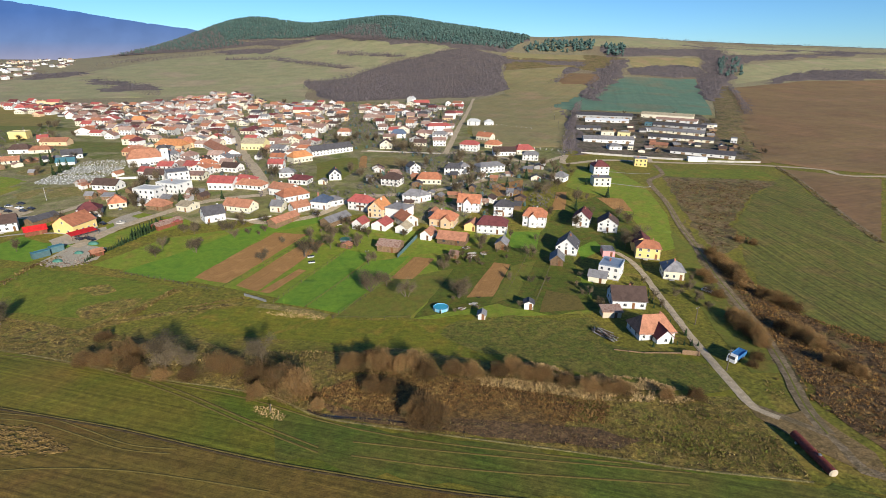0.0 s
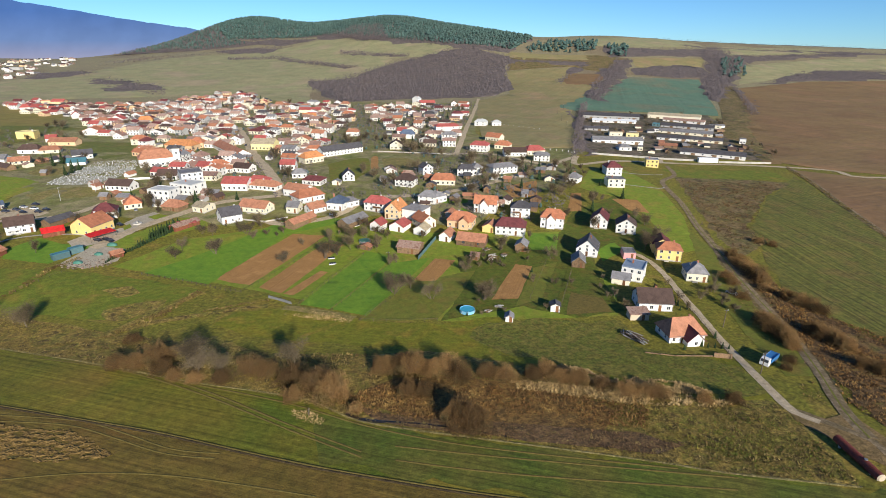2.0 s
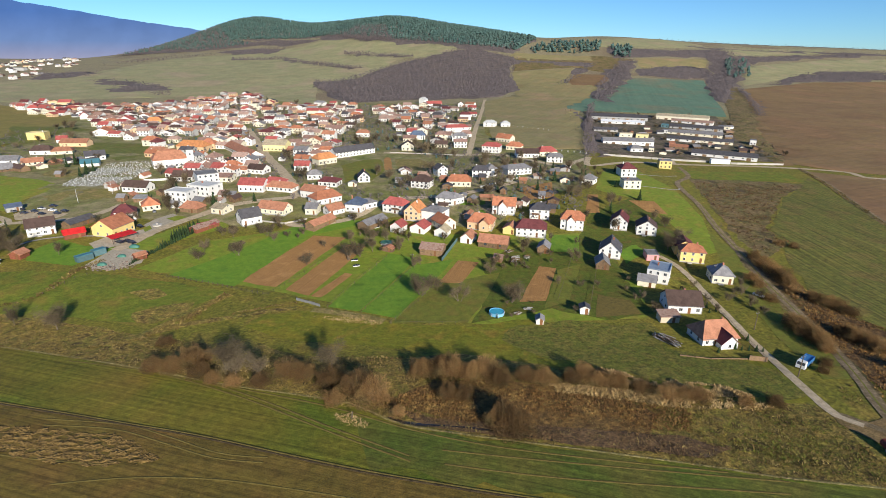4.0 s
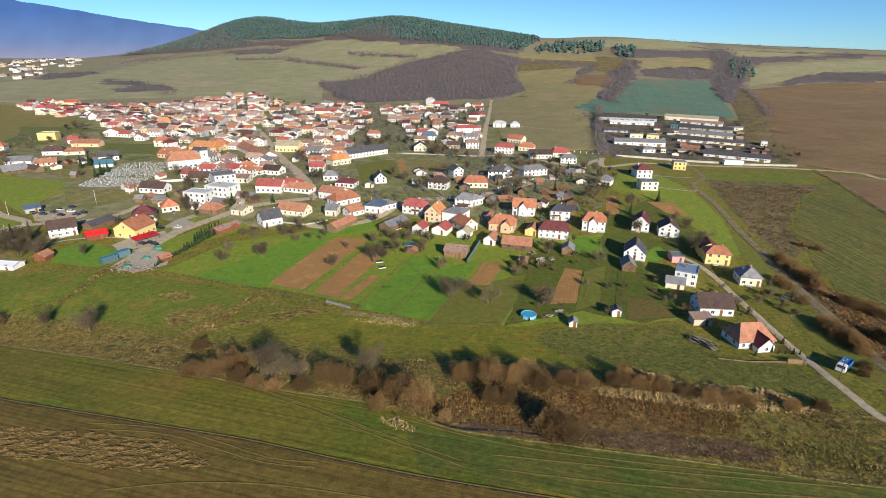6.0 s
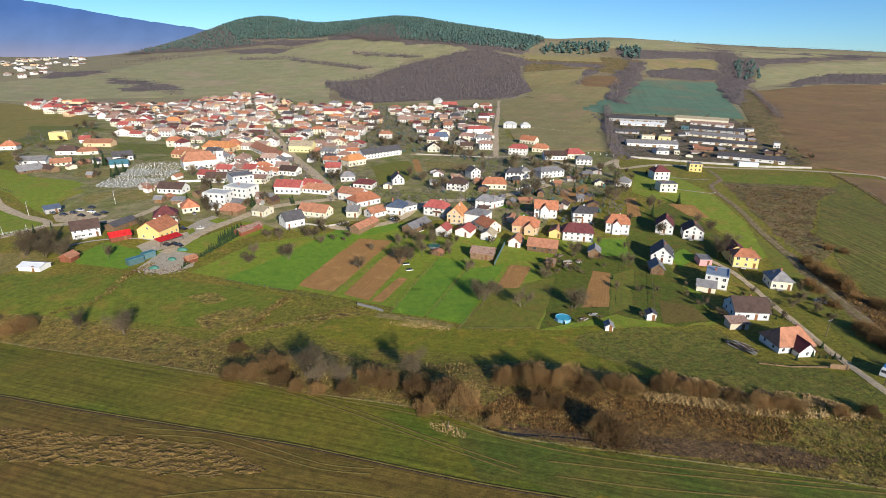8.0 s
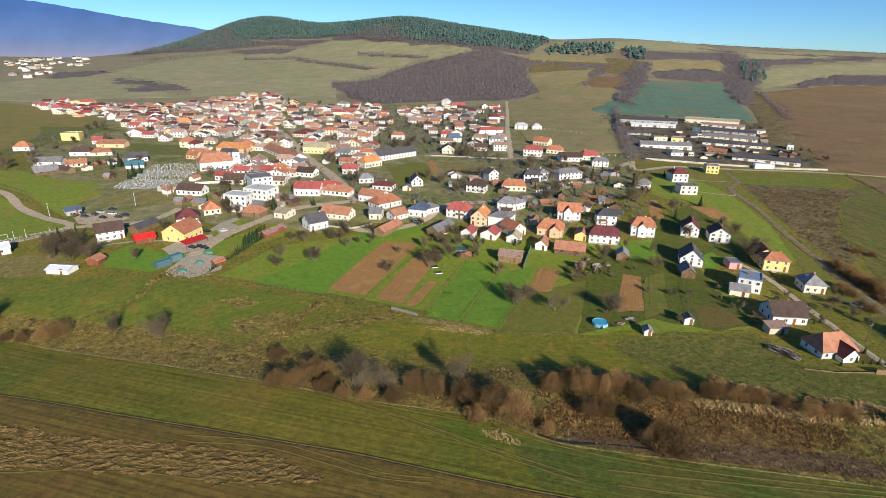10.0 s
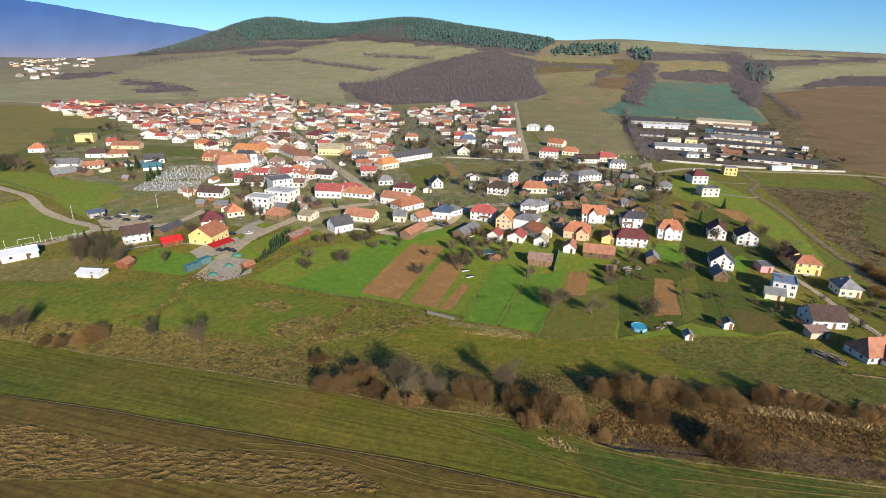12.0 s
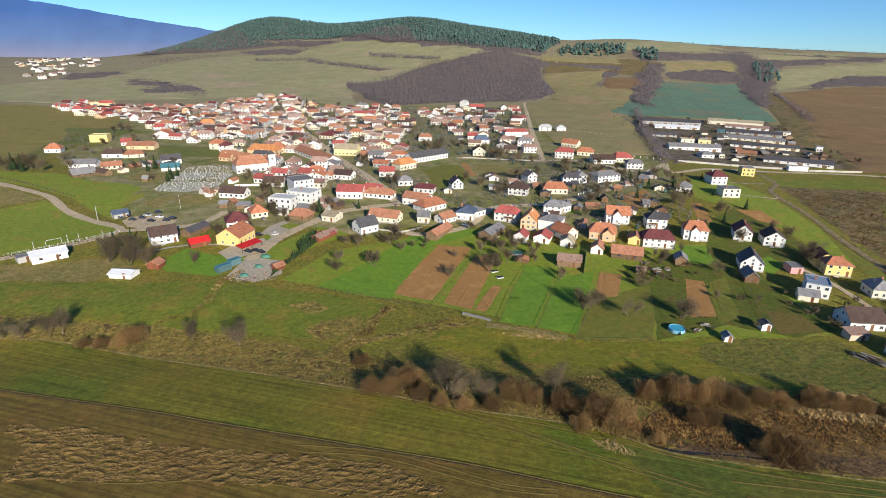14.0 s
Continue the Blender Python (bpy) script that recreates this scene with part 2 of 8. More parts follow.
surface("straw", [(0.325, 0.235, 0.0795), (0.167, 0.125, 0.0374), (0.138, 0.0853, 0.0309), (0.305, 0.23, 0.0748)], 5, 1.4, 0.95, 0, island=0.2, contrast=0.45)
surface("straw_pale", [(0.504, 0.36, 0.162), (0.378, 0.252, 0.0997)], 6, 1.4, 0.95, 0, island=0.2, contrast=0.4)
surface("rust_stalks", [(0.306, 0.168, 0.0467), (0.17, 0.0882, 0.0289), (0.357, 0.218, 0.068)], 5, 1.3, 0.95, 0, island=0.25, contrast=0.45)
surface("tussock", [(0.212, 0.187, 0.0306), (0.153, 0.161, 0.0221), (0.246, 0.196, 0.0425), (0.128, 0.132, 0.0187)], 7, 1.6, 0.95, 0, island=0.2, contrast=0.35)
surface("dark_stalks", [(0.169, 0.0996, 0.045), (0.111, 0.0696, 0.036), (0.221, 0.126, 0.05)], 4, 1.2, 0.95, 0, island=0.25, contrast=0.5)
surface("darkweed", [(0.105, 0.0672, 0.036), (0.18, 0.105, 0.0456), (0.075, 0.0504, 0.0312)], 4, 0.5, mid=1.2, bump=0.6, contrast=0.5)
surface("wetmeadow", [(0.239, 0.187, 0.0186), (0.193, 0.179, 0.0156), (0.162, 0.17, 0.0136), (0.269, 0.192, 0.026)], 10, 0.6, rows=(-9, 1.6, 0.16), mid=2.0, bump=0.25, contrast=0.26)
surface("rut", [(0.175, 0.128, 0.03), (0.15, 0.115, 0.027)], 3, 0.4, mid=1.2, bump=0.2, contrast=0.25)
# Very dark brown that stands in for the shade inside a furrow.
surface("furrow_shade", [(0.07, 0.047, 0.02), (0.1, 0.068, 0.026), (0.055, 0.038, 0.018)], 3, 0.4, mid=1.2, bump=0.5, contrast=0.35)
surface("mud", [(0.196, 0.124, 0.0476), (0.253, 0.167, 0.068), (0.155, 0.106, 0.0382)], 3, 0.4, mid=1.3, rough=0.95, bump=0.4, contrast=0.35)
surface("greencrop", [(0.15, 0.125, 0.024), (0.12, 0.122, 0.018), (0.088, 0.122, 0.014)], 16, 0.35, rows=(-17, 0.8, 0.4), mid=1.6, contrast=0.3, bump=0.35)
surface("wall_cement", [(0.17, 0.17, 0.165), (0.22, 0.22, 0.21)], 1.0, 0.2, 0.9, 0.2, contrast=0.2)
surface("lumpmeadow", [(0.165, 0.15, 0.024), (0.13, 0.14, 0.02), (0.185, 0.155, 0.03), (0.113, 0.122, 0.019)], 6, 0.6, mid=1.5, bump=0.4, contrast=0.42)
surface("tussock_green", [(0.16, 0.15, 0.024), (0.11, 0.125, 0.018), (0.2, 0.165, 0.032)], 5, 1.5, 0.95, 0, island=0.2, contrast=0.4)
surface("metal_grey", [(0.3, 0.3, 0.31), (0.24, 0.24, 0.25)], 0.6, 0.1, 0.5, 0.1, metal=0.5)
surface("post_wood", [(0.085, 0.066, 0.044), (0.13, 0.1, 0.07)], 0.5, 0.1, 0.9, 0.3, vary=0.2)


# The lie of the land: a valley profile across the stream, and hills beyond the village.
def spline(xs, ys, x):
    """A smooth line through (xs, ys), level in slope with its neighbours."""
    xs, ys, x = np.asarray(xs, float), np.asarray(ys, float), np.clip(x, xs[0], xs[-1])
    m = np.gradient(ys, xs)
    i = np.clip(np.searchsorted(xs, x) - 1, 0, len(xs) - 2)
    h = xs[i + 1] - xs[i]
    u = (x - xs[i]) / h
    return ((2 * u**3 - 3 * u**2 + 1) * ys[i] + (u**3 - 2 * u**2 + u) * h * m[i]
            + (3 * u**2 - 2 * u**3) * ys[i + 1] + (u**3 - u**2) * h * m[i + 1])


VALLEY_Y = [-700, 0, 60, 100, 130, 150, 170, 200, 240, 330, 450, 600, 800, 1000, 4800]
VALLEY_Z = [14, 10, 6.5, 4.2, 2.2, 0.4, 0.0, -0.6, 0.2, 4.5, 5.5, 7, 9, 11, 14]
HILL_Y = [500, 700, 900, 1115, 1350, 1520, 1700, 1850, 2020, 2400, 3000, 3600]
HILLS = {
    -2600: [0, 0, 0, 0, 2, 3, 4, 5, 6, 6, 4, 2],
    -1500: [0, 1, 2, 5, 9, 12, 16, 18, 20, 16, 8, 2],
    -1000: [0, 2, 6, 16, 27, 36, 46, 58, 72, 58, 22, 4],
    -680: [0, 2, 6, 20, 38, 52, 74, 118, 166, 118, 40, 6],
    -430: [0, 1, 5, 22, 44, 66, 104, 140, 150, 112, 44, 8],
    -140: [0, 1, 5, 28, 68, 112, 158, 162, 148, 108, 50, 12],
    40: [0, 1, 7, 32, 86, 122, 138, 136, 126, 100, 54, 16],
    240: [0, 5, 14, 34, 74, 106, 112, 110, 104, 90, 56, 20],
    500: [0, 4, 11, 28, 70, 98, 116, 116, 106, 90, 56, 20],
    760: [0, 3, 8, 20, 54, 82, 102, 104, 98, 84, 56, 20],
    1200: [0, 2, 6, 16, 40, 66, 88, 92, 90, 80, 56, 20],
    2400: [0, 2, 5, 12, 26, 42, 56, 62, 64, 60, 44, 20],
}
HILL_X = sorted(HILLS)


def land(x, y):
    """The ground's height at (x, y): numbers or arrays."""
    x, y = np.asarray(x, float), np.asarray(y, float)
    rows = np.array([spline(HILL_Y, HILLS[k], y) for k in HILL_X])
    i = np.clip(np.searchsorted(HILL_X, x) - 1, 0, len(HILL_X) - 2)
    edges = np.array(HILL_X, float)
    u = np.clip((x - edges[i]) / (edges[i + 1] - edges[i]), 0, 1)
    slope = np.gradient(rows, edges, axis=0)
    pick = lambda a, n: np.take_along_axis(a, np.expand_dims(n, 0), 0)[0]
    h = edges[i + 1] - edges[i]
    hill = ((2 * u**3 - 3 * u**2 + 1) * pick(rows, i) + (u**3 - 2 * u**2 + u) * h * pick(slope, i)
            + (3 * u**2 - 2 * u**3) * pick(rows, i + 1) + (u**3 - u**2) * h * pick(slope, i + 1))
    base = spline(VALLEY_Y, VALLEY_Z, y)
    east = np.clip((x - 90) / 120, 0, 1)
    east = east * east * (3 - 2 * east)
    rise = np.clip((y - 240) / 90, 0, 1) * np.clip((700 - y) / 250, 0, 1)
    west = np.clip((-x - 90) / 100, 0, 1) * np.clip((y - 150) / 40, 0, 1) * np.clip((300 - y) / 60, 0, 1)
    return base + np.maximum(hill, 0) - 4.0 * east * rise + 2.2 * west * west * (3 - 2 * west)


HEIGHTS = {}


def ground_z(x, y):
    """The ground's height at one place, from tiles worked out once."""
    i, j = math.floor(x / 64), math.floor(y / 64)
    if (i, j) not in HEIGHTS:
        gx, gy = np.meshgrid(np.arange(33) * 2.0 + i * 64, np.arange(33) * 2.0 + j * 64)
        HEIGHTS[i, j] = land(gx, gy).tolist()
    tile = HEIGHTS[i, j]
    u, v = (x - i * 64) / 2, (y - j * 64) / 2
    a, b = min(int(u), 31), min(int(v), 31)
    u, v = u - a, v - b
    return (tile[b][a] * (1 - u) + tile[b][a + 1] * u) * (1 - v) + (tile[b + 1][a] * (1 - u) + tile[b + 1][a + 1] * u) * v


# Building helpers.
class Solid:
    """Gathers boxes, prisms and plates for one mesh."""

    def __init__(self):
        self.v, self.f = [], []

    def add(self, verts, faces):
        n = len(self.v)
        self.v += [tuple(p) for p in verts]
        self.f += [tuple(i + n for i in face) for face in faces]
        return self

    def box(self, x0, y0, z0, x1, y1, z1):
        return self.add([(x0, y0, z0), (x1, y0, z0), (x1, y1, z0), (x0, y1, z0), (x0, y0, z1), (x1, y0, z1), (x1, y1, z1), (x0, y1, z1)],
                        [(3, 2, 1, 0), (4, 5, 6, 7), (0, 1, 5, 4), (1, 2, 6, 5), (2, 3, 7, 6), (3, 0, 4, 7)])

    def plate(self, top, thick):
        """A slab under the polygon top."""
        n = len(top)
        low = [(x, y, z - thick) for x, y, z in top]
        sides = [(i, n + i, n + (i + 1) % n, (i + 1) % n) for i in range(n)]
        return self.add(list(top) + low, [tuple(range(n)), tuple(range(2 * n - 1, n - 1, -1))] + sides)

    def tube(self, a, b, ra, rb, sides=6, caps=True):
        a, b = Vector(a), Vector(b)
        w = (b - a).normalized()
        u = w.orthogonal().normalized()
        v = w.cross(u)
        ring = [(u * math.cos(k) + v * math.sin(k)) for k in (2 * math.pi * i / sides for i in range(sides))]
        faces = [(i, (i + 1) % sides, sides + (i + 1) % sides, sides + i) for i in range(sides)]
        if caps:
            faces += [tuple(range(sides - 1, -1, -1)), tuple(range(sides, 2 * sides))]
        return self.add([a + r * ra for r in ring] + [b + r * rb for r in ring], faces)

    def mesh(self, name, material):
        me = bpy.data.meshes.new(name)
        me.from_pydata(self.v, [], self.f)
        me.materials.append(MATS[material])
        return me


def part(name, solid, material, parent=None, label="", smooth=False):
    ob = new(name, solid.mesh(name, material) if isinstance(solid, Solid) else solid)
    if smooth:
        ob.data.polygons.foreach_set("use_smooth", [True] * len(ob.data.polygons))
    ob.parent = parent
    return tagged(ob, label)


def thing(name, x, y, yaw, label, category, group="", lift=0.0):
    ob = new(name)
    ob.matrix_basis = pose(x, y, ground_z(x, y) + lift, 0, 0, yaw)
    return tagged(ob, label, category, group)


TAKEN = []  # circles where something stands
WAYS = []  # centre points of roads


CLEAR = []  # open ground: the cemetery and some meadows


def is_free(x, y, r):
    return not any(inside(x, y, ring) for ring in CLEAR) and all((x - a) ** 2 + (y - b) ** 2 > (r + c) ** 2 for a, b, c in TAKEN) and all((x - a) ** 2 + (y - b) ** 2 > (r + c) ** 2 for a, b, c in WAYS)


def inside(x, y, ring):
    hit = False
    for (x0, y0), (x1, y1) in zip(ring, ring[1:] + ring[:1]):
        if (y0 > y) != (y1 > y) and x < (x1 - x0) * (y - y0) / (y1 - y0) + x0:
            hit = not hit
    return hit


# The ground: one sheet to the horizon, finer near the village.
def ground_sheet():
    def steps(marks):
        out = [marks[0][0]]
        for (a, s), (b, _) in zip(marks, marks[1:]):
            n = max(1, round((b - a) / s))
            out += [a + (b - a) * (i + 1) / n for i in range(n)]
        return np.array(out)

    xs = steps([(-4900, 160), (-1600, 45), (-700, 14), (-330, 7), (330, 14), (700, 40), (1500, 160), (4900, 1)])
    ys = steps([(-900, 80), (-100, 10), (80, 4), (330, 7), (640, 16), (1100, 22), (2200, 60), (3000, 160), (4950, 1)])
    gx, gy = np.meshgrid(xs, ys)
    gz = land(gx, gy)
    nx, ny = len(xs), len(ys)
    i = (np.arange(ny - 1)[:, None] * nx + np.arange(nx - 1)).ravel()
    me = bpy.data.meshes.new("ground")
    me.from_pydata(np.stack([gx, gy, gz], -1).reshape(-1, 3).tolist(), [], np.stack([i, i + 1, i + nx + 1, i + nx], 1).tolist())
    me.materials.append(MATS["rough_grass"])
    me.polygons.foreach_set("use_smooth", [True] * len(me.polygons))
    tagged(new("ground", me), "valley floor of rough olive grass rising to hills", "ground", kind="structure")


PATCH_LABELS = {"crop": "green sprouting crop field with faint drill rows", "fallow": "brown-green fallow field with tractor lines", "reedbank": "rough bank of dry brown grass along the stream",
                "rustweed": "patch of withered rust-brown weeds", "meadow": "short green pasture grass", "lawn": "green garden grass behind the houses", "brightlawn": "fresh bright green lawn strip",
                "olivelawn": "olive-green mown grass", "soil": "bare brown dug garden plot", "gravel": "pale trodden gravel yard", "drygrass": "yellowed dry meadow grass", "scrub": "brown scrubby fallow land",
                "rows": "green field with pale mown rows", "tilled": "bare brown ploughed hillside", "tealcrop": "blue-green winter crop on a hillside", "stubble": "olive-tan stubble field", "palefield": "pale tan-green hill pasture",
                "asphalt": "worn grey asphalt road", "dirt": "rutted brown dirt track", "concrete": "pale concrete garden path", "woodfloor": "brown leaf litter under bare trees", "yardgrass": "worn olive-brown grass between the village houses", "gardengrass": "dull olive garden grass", "straw_turf": "pale strip of dry grass between fields", "farmyard": "trodden grey-brown farm yard", "stream_water": "narrow dark stream with still water", "darkmeadow": "dull dark green meadow grass", "hayfield": "yellowed olive hay field", "lumpmeadow": "lumpy dull green unmown grass", "furrow_shade": "dark brown strip painted for the shade in a furrow", "mud": "trodden brown earth at a track junction", "greencrop": "green sprouting crop with faint drill rows", "rut": "bare dull brown earth", "scrub_rust": "rough slope of rust-brown dead weeds", "darkweed": "strip of dark wet weeds along the stream", "wetmeadow": "yellow-green unmown meadow with faint mown lines", "graveyard": "pale cemetery ground with worn grass"}


def patch(name, material, lift, ring, ragged=0.5):
    """A sheet of ground cover laid over the land inside the ring, with uneven edges."""
    far = max(math.hypot(*p) for p in ring) > 620
    size = 30.0 if far else 6.0
    edge = []
    for (x0, y0), (x1, y1) in zip(ring, ring[1:] + ring[:1]):
        d = math.hypot(x1 - x0, y1 - y0)
        n = max(1, round(d / (14 if far else 4)))
        for i in range(n):
            x, y = x0 + (x1 - x0) * i / n, y0 + (y1 - y0) * i / n
            k = ragged * (5 if far else 1)
            push = noise.noise_vector((x * 0.13, y * 0.13, lift * 7)) if not far else noise.noise_vector((x * 0.02, y * 0.02, lift))
            edge.append((x + push.x * k, y + push.y * k, 0))
    bm = bmesh.new()
    bm.faces.new([bm.verts.new(p) for p in edge])
    bmesh.ops.triangulate(bm, faces=bm.faces[:])
    xs, ys = [p[0] for p in edge], [p[1] for p in edge]
    for axis, low, high in ((0, min(xs), max(xs)), (1, min(ys), max(ys))):
        grid = size if high - low < 90 * size else (high - low) / 90
        for i in range(math.ceil(low / grid), math.floor(high / grid) + 1):
            at, way = Vector((0, 0, 0)), Vector((0, 0, 0))
            at[axis], way[axis] = i * grid, 1
            bmesh.ops.bisect_plane(bm, geom=bm.verts[:] + bm.edges[:] + bm.faces[:], plane_co=at, plane_no=way)
    zs = land([v.co.x for v in bm.verts], [v.co.y for v in bm.verts])
    for v, z in zip(bm.verts, zs):
        v.co.z = z + (min(0.2, lift) if far else lift * 0.45 - 0.02) if v.is_boundary else z + lift * (1.6 if far else 0.45)
    bmesh.ops.recalc_face_normals(bm, faces=bm.faces[:])
    if sum(face.normal.z for face in bm.faces) < 0:
        bmesh.ops.reverse_faces(bm, faces=bm.faces[:])
    for face in bm.faces:
        face.smooth = True
    me = bpy.data.meshes.new(name)
    bm.to_mesh(me)
    bm.free()
    me.materials.append(MATS[material])
    kind = "pavement" if material == "concrete" else "ground"
    return tagged(new(name, me), PATCH_LABELS[material], kind, kind="structure")


def road(name, material, width, lift, line):
    """A road of that width along the line, smoothed."""
    pts = []
    n = len(line)
    for i in range(n - 1):
        p0, p1, p2, p3 = (Vector(line[min(max(j, 0), n - 1)]) for j in (i - 1, i, i + 1, i + 2))
        k = max(2, round((p2 - p1).length / (3 if p1.length < 300 else 8)))
        for j in range(k):
            u = j / k
            pts.append(0.5 * (2 * p1 + (p2 - p0) * u + (2 * p0 - 5 * p1 + 4 * p2 - p3) * u * u + (3 * p1 - p0 - 3 * p2 + p3) * u**3))
    pts.append(Vector(line[-1]))
    v, f = [], []
    for i, p in enumerate(pts):
        way = (pts[min(i + 1, len(pts) - 1)] - pts[max(i - 1, 0)]).normalized()
        side = Vector((-way.y, way.x))
        half = width / 2 * (1 + 0.3 * noise.noise((p.x * 0.35, p.y * 0.35, 3)))
        WAYS.append((p.x, p.y, width / 2))
        for k in (-1.0, -0.33, 0.33, 1.0):
            q = p + side * half * k
            v.append((q.x, q.y, ground_z(q.x, q.y) + lift * 0.5 + (0.03 if abs(k) < 1 else -0.04)))
    for i in range(len(pts) - 1):
        for k in range(3):
            a = i * 4 + k
            f.append((a + 4, a + 5, a + 1, a))
    me = bpy.data.meshes.new(name)
    me.from_pydata(v, [], f)
    me.materials.append(MATS[material])
    me.polygons.foreach_set("use_smooth", [True] * len(f))
    ob = new(name, me)
    if me.polygons[0].normal.z < 0:
        me.flip_normals()
    return tagged(ob, PATCH_LABELS[material], {"asphalt": "road", "dirt": "track", "concrete": "path", "stream_water": "stream", "olivelawn": "grass"}.get(material, "ground"), kind="structure")


ground_sheet()
CLEAR.append([(-261.6, 334.4), (-264.2, 353.0), (-266.4, 380.2), (-269.3, 404.0), (-256.9, 413.3), (-239.9, 409.6), (-227.6, 379.8), (-225.4, 348.2), (-238.5, 333.7)])
CLEAR.append([(-259, 338), (-258, 385), (-258, 420), (-241, 411), (-225, 374), (-217, 338), (-232, 330)])
CLEAR.append([(-313, 376), (-291, 384), (-273, 408), (-258, 337), (-230, 328), (-218, 325), (-206, 305), (-258, 304)])
CLEAR.append([(-350, 503), (-296, 511), (-264, 464), (-253, 429), (-270, 410), (-311, 447)])
CLEAR.append([(-95, 412), (-68, 470), (-40, 444), (-7, 421), (-14, 383), (-47, 382), (-49, 333), (-57, 315), (-105, 381)])
# Fields, gardens and verges, as draped sheets.
patch("village_ground", "yardgrass", 0.06, [(-496.9, 669.8), (-426.6, 787.1), (-328.5, 927.2), (-150.5, 831.2), (52.1, 840.8), (29.7, 507.8), (114.8, 477.1), (94.1, 385), (68.2, 335.2), (43.7, 315.9), (7.6, 262.6), (-41.9, 279.4), (-90.1, 274.4), (-144.2, 272.9), (-168.2, 262.1), (-202.5, 270.2), (-232, 269.8), (-255.1, 298.7), (-264.1, 319.1), (-283.8, 346.2), (-332.5, 368.7), (-373.7, 408.1), (-403.9, 462.3), (-410.3, 525.1), (-443.3, 612.1)], 4)
patch("field_far_side", "crop", 0.1, [(-330, 171), (-225, 160.9), (-205.6, 159.1), (-173.9, 150.4), (-141.5, 142.3), (-106.6, 132.5), (-78.5, 123.5), (-57.1, 118.4), (-42.4, 114.3), (-29, 105.9), (-15.2, 102), (0.6, 98.8), (37.6, 91), (51, 87.6), (76.8, 83.2), (88.1, 79.9), (150, 84), (170, 40), (150, -250), (-500, -250), (-500, 186)])
patch("field_green_strip", "greencrop", 0.16, [(-40, 109.5), (-29, 104.5), (-15, 101), (0.6, 97.8), (37.6, 90), (51, 86.6), (76.8, 82), (88, 78.5), (120, 60), (60, 75.5), (10.7, 80), (-14, 85.2), (-36, 92)], 4)
patch("field_near_side", "fallow", 0.18, [(-330, 161), (-201.4, 130.5), (-158.2, 121.2), (-136, 115.6), (-113, 110.2), (-93, 105.4), (-74, 100.8), (-46.2, 92.4), (-24.5, 86.7), (11.8, 79.3), (60, 74), (120, 40), (120, -240), (-480, -240), (-480, 196)])
patch("stream_bank", "reedbank", 0.1, [(-330, 171.5), (-224.8, 160.5), (-205.4, 158.8), (-173.7, 150), (-141.3, 142), (-106.5, 132.2), (-78.5, 123.3), (-57.1, 118.2), (-42.5, 114.1), (-29.1, 105.7), (-15.3, 101.9), (0.5, 98.6), (37.6, 90.8), (50.9, 87.4), (76.7, 83.1), (79.3, 94.3), (79.1, 109.6), (77.3, 114.1), (59.8, 114.6), (44.4, 122.4), (20.7, 130.9), (-12.9, 142), (-29.8, 139.2), (-60.8, 139.9), (-81.6, 151.7), (-92.7, 148.5), (-120.9, 154.8), (-148.5, 162.2), (-173.7, 168.6), (-207.4, 170.7), (-234.9, 174), (-330, 186)], 2)
patch("weeds", "rustweed", 0.2, [(-31.2, 114.6), (-21.1, 126), (-2.1, 124.5), (13.4, 122.4), (27.9, 117.3), (34.1, 109.1), (27, 95.9), (11.4, 99.4), (-4.5, 103.7), (-21.4, 108.4)], 2)
patch("pasture", "meadow", 0.1, [(-254.8, 200.3), (-218.7, 202.6), (-176.5, 203.7), (-150.9, 201.2), (-120.6, 194.8), (-100.1, 186.9), (-108.8, 172.1), (-122.5, 162.7), (-149.8, 165.8), (-187.4, 169.2), (-211.2, 173.6), (-238.3, 178.7), (-330, 190), (-330, 220)], 2)
patch("gardens", "lawn", 0.1, [(-147, 208.1), (-130.5, 243.6), (-95.2, 261.6), (-69.7, 272), (-51.2, 279.3), (-21.3, 254.3), (53.9, 256.6), (55.7, 212.6), (63.2, 194.8), (54.3, 166.6), (24.9, 164.3), (-4.7, 162.1), (-34.6, 166.2), (-57.7, 177.9), (-75, 185.6), (-109.6, 199)])
patch("gardens_east", "gardengrass", 0.15, [(-0.3, 223.3), (21.2, 239.8), (53.7, 251), (62.2, 230.7), (58.3, 188.7), (58.2, 170.3), (38.6, 164.9), (22.1, 174.1), (-7.9, 162.8), (0.9, 190.2)], 1.2)
patch("gardens_east", "gardengrass", 0.15, [(67.6, 288), (99.9, 316.9), (104.2, 276.6), (104.4, 229.3), (88, 212.8), (74.2, 225.6), (60.1, 232.4), (49.3, 247.1)], 1.2)
patch("lawn", "brightlawn", 0.2, [(-131.1, 202.9), (-115.9, 226.2), (-92.1, 270.2), (-65.2, 274.9), (-56.5, 271.1), (-84.6, 251.4), (-96.1, 209.7), (-100.6, 193.4), (-116.6, 197.7)])
patch("plot", "soil", 0.2, [(-81.8, 252.2), (-65, 249.7), (-75, 221.8), (-84.2, 193.4), (-91.9, 194.8), (-100.6, 198.7), (-91.9, 224.4)])
patch("plot", "soil", 0.2, [(-64, 239.9), (-54.1, 238.1), (-62.2, 210.4), (-69.5, 184.6), (-79.8, 190.9), (-72.2, 215.9)])
patch("plot", "soil", 0.2, [(-59.2, 207.7), (-55.5, 206.6), (-64.2, 183.3), (-68.7, 184.2)])
patch("lawn", "brightlawn", 0.2, [(-42.1, 229.8), (-29.4, 223.9), (-37.7, 199.9), (-48.4, 171), (-60, 175.1), (-52.5, 199.7)])
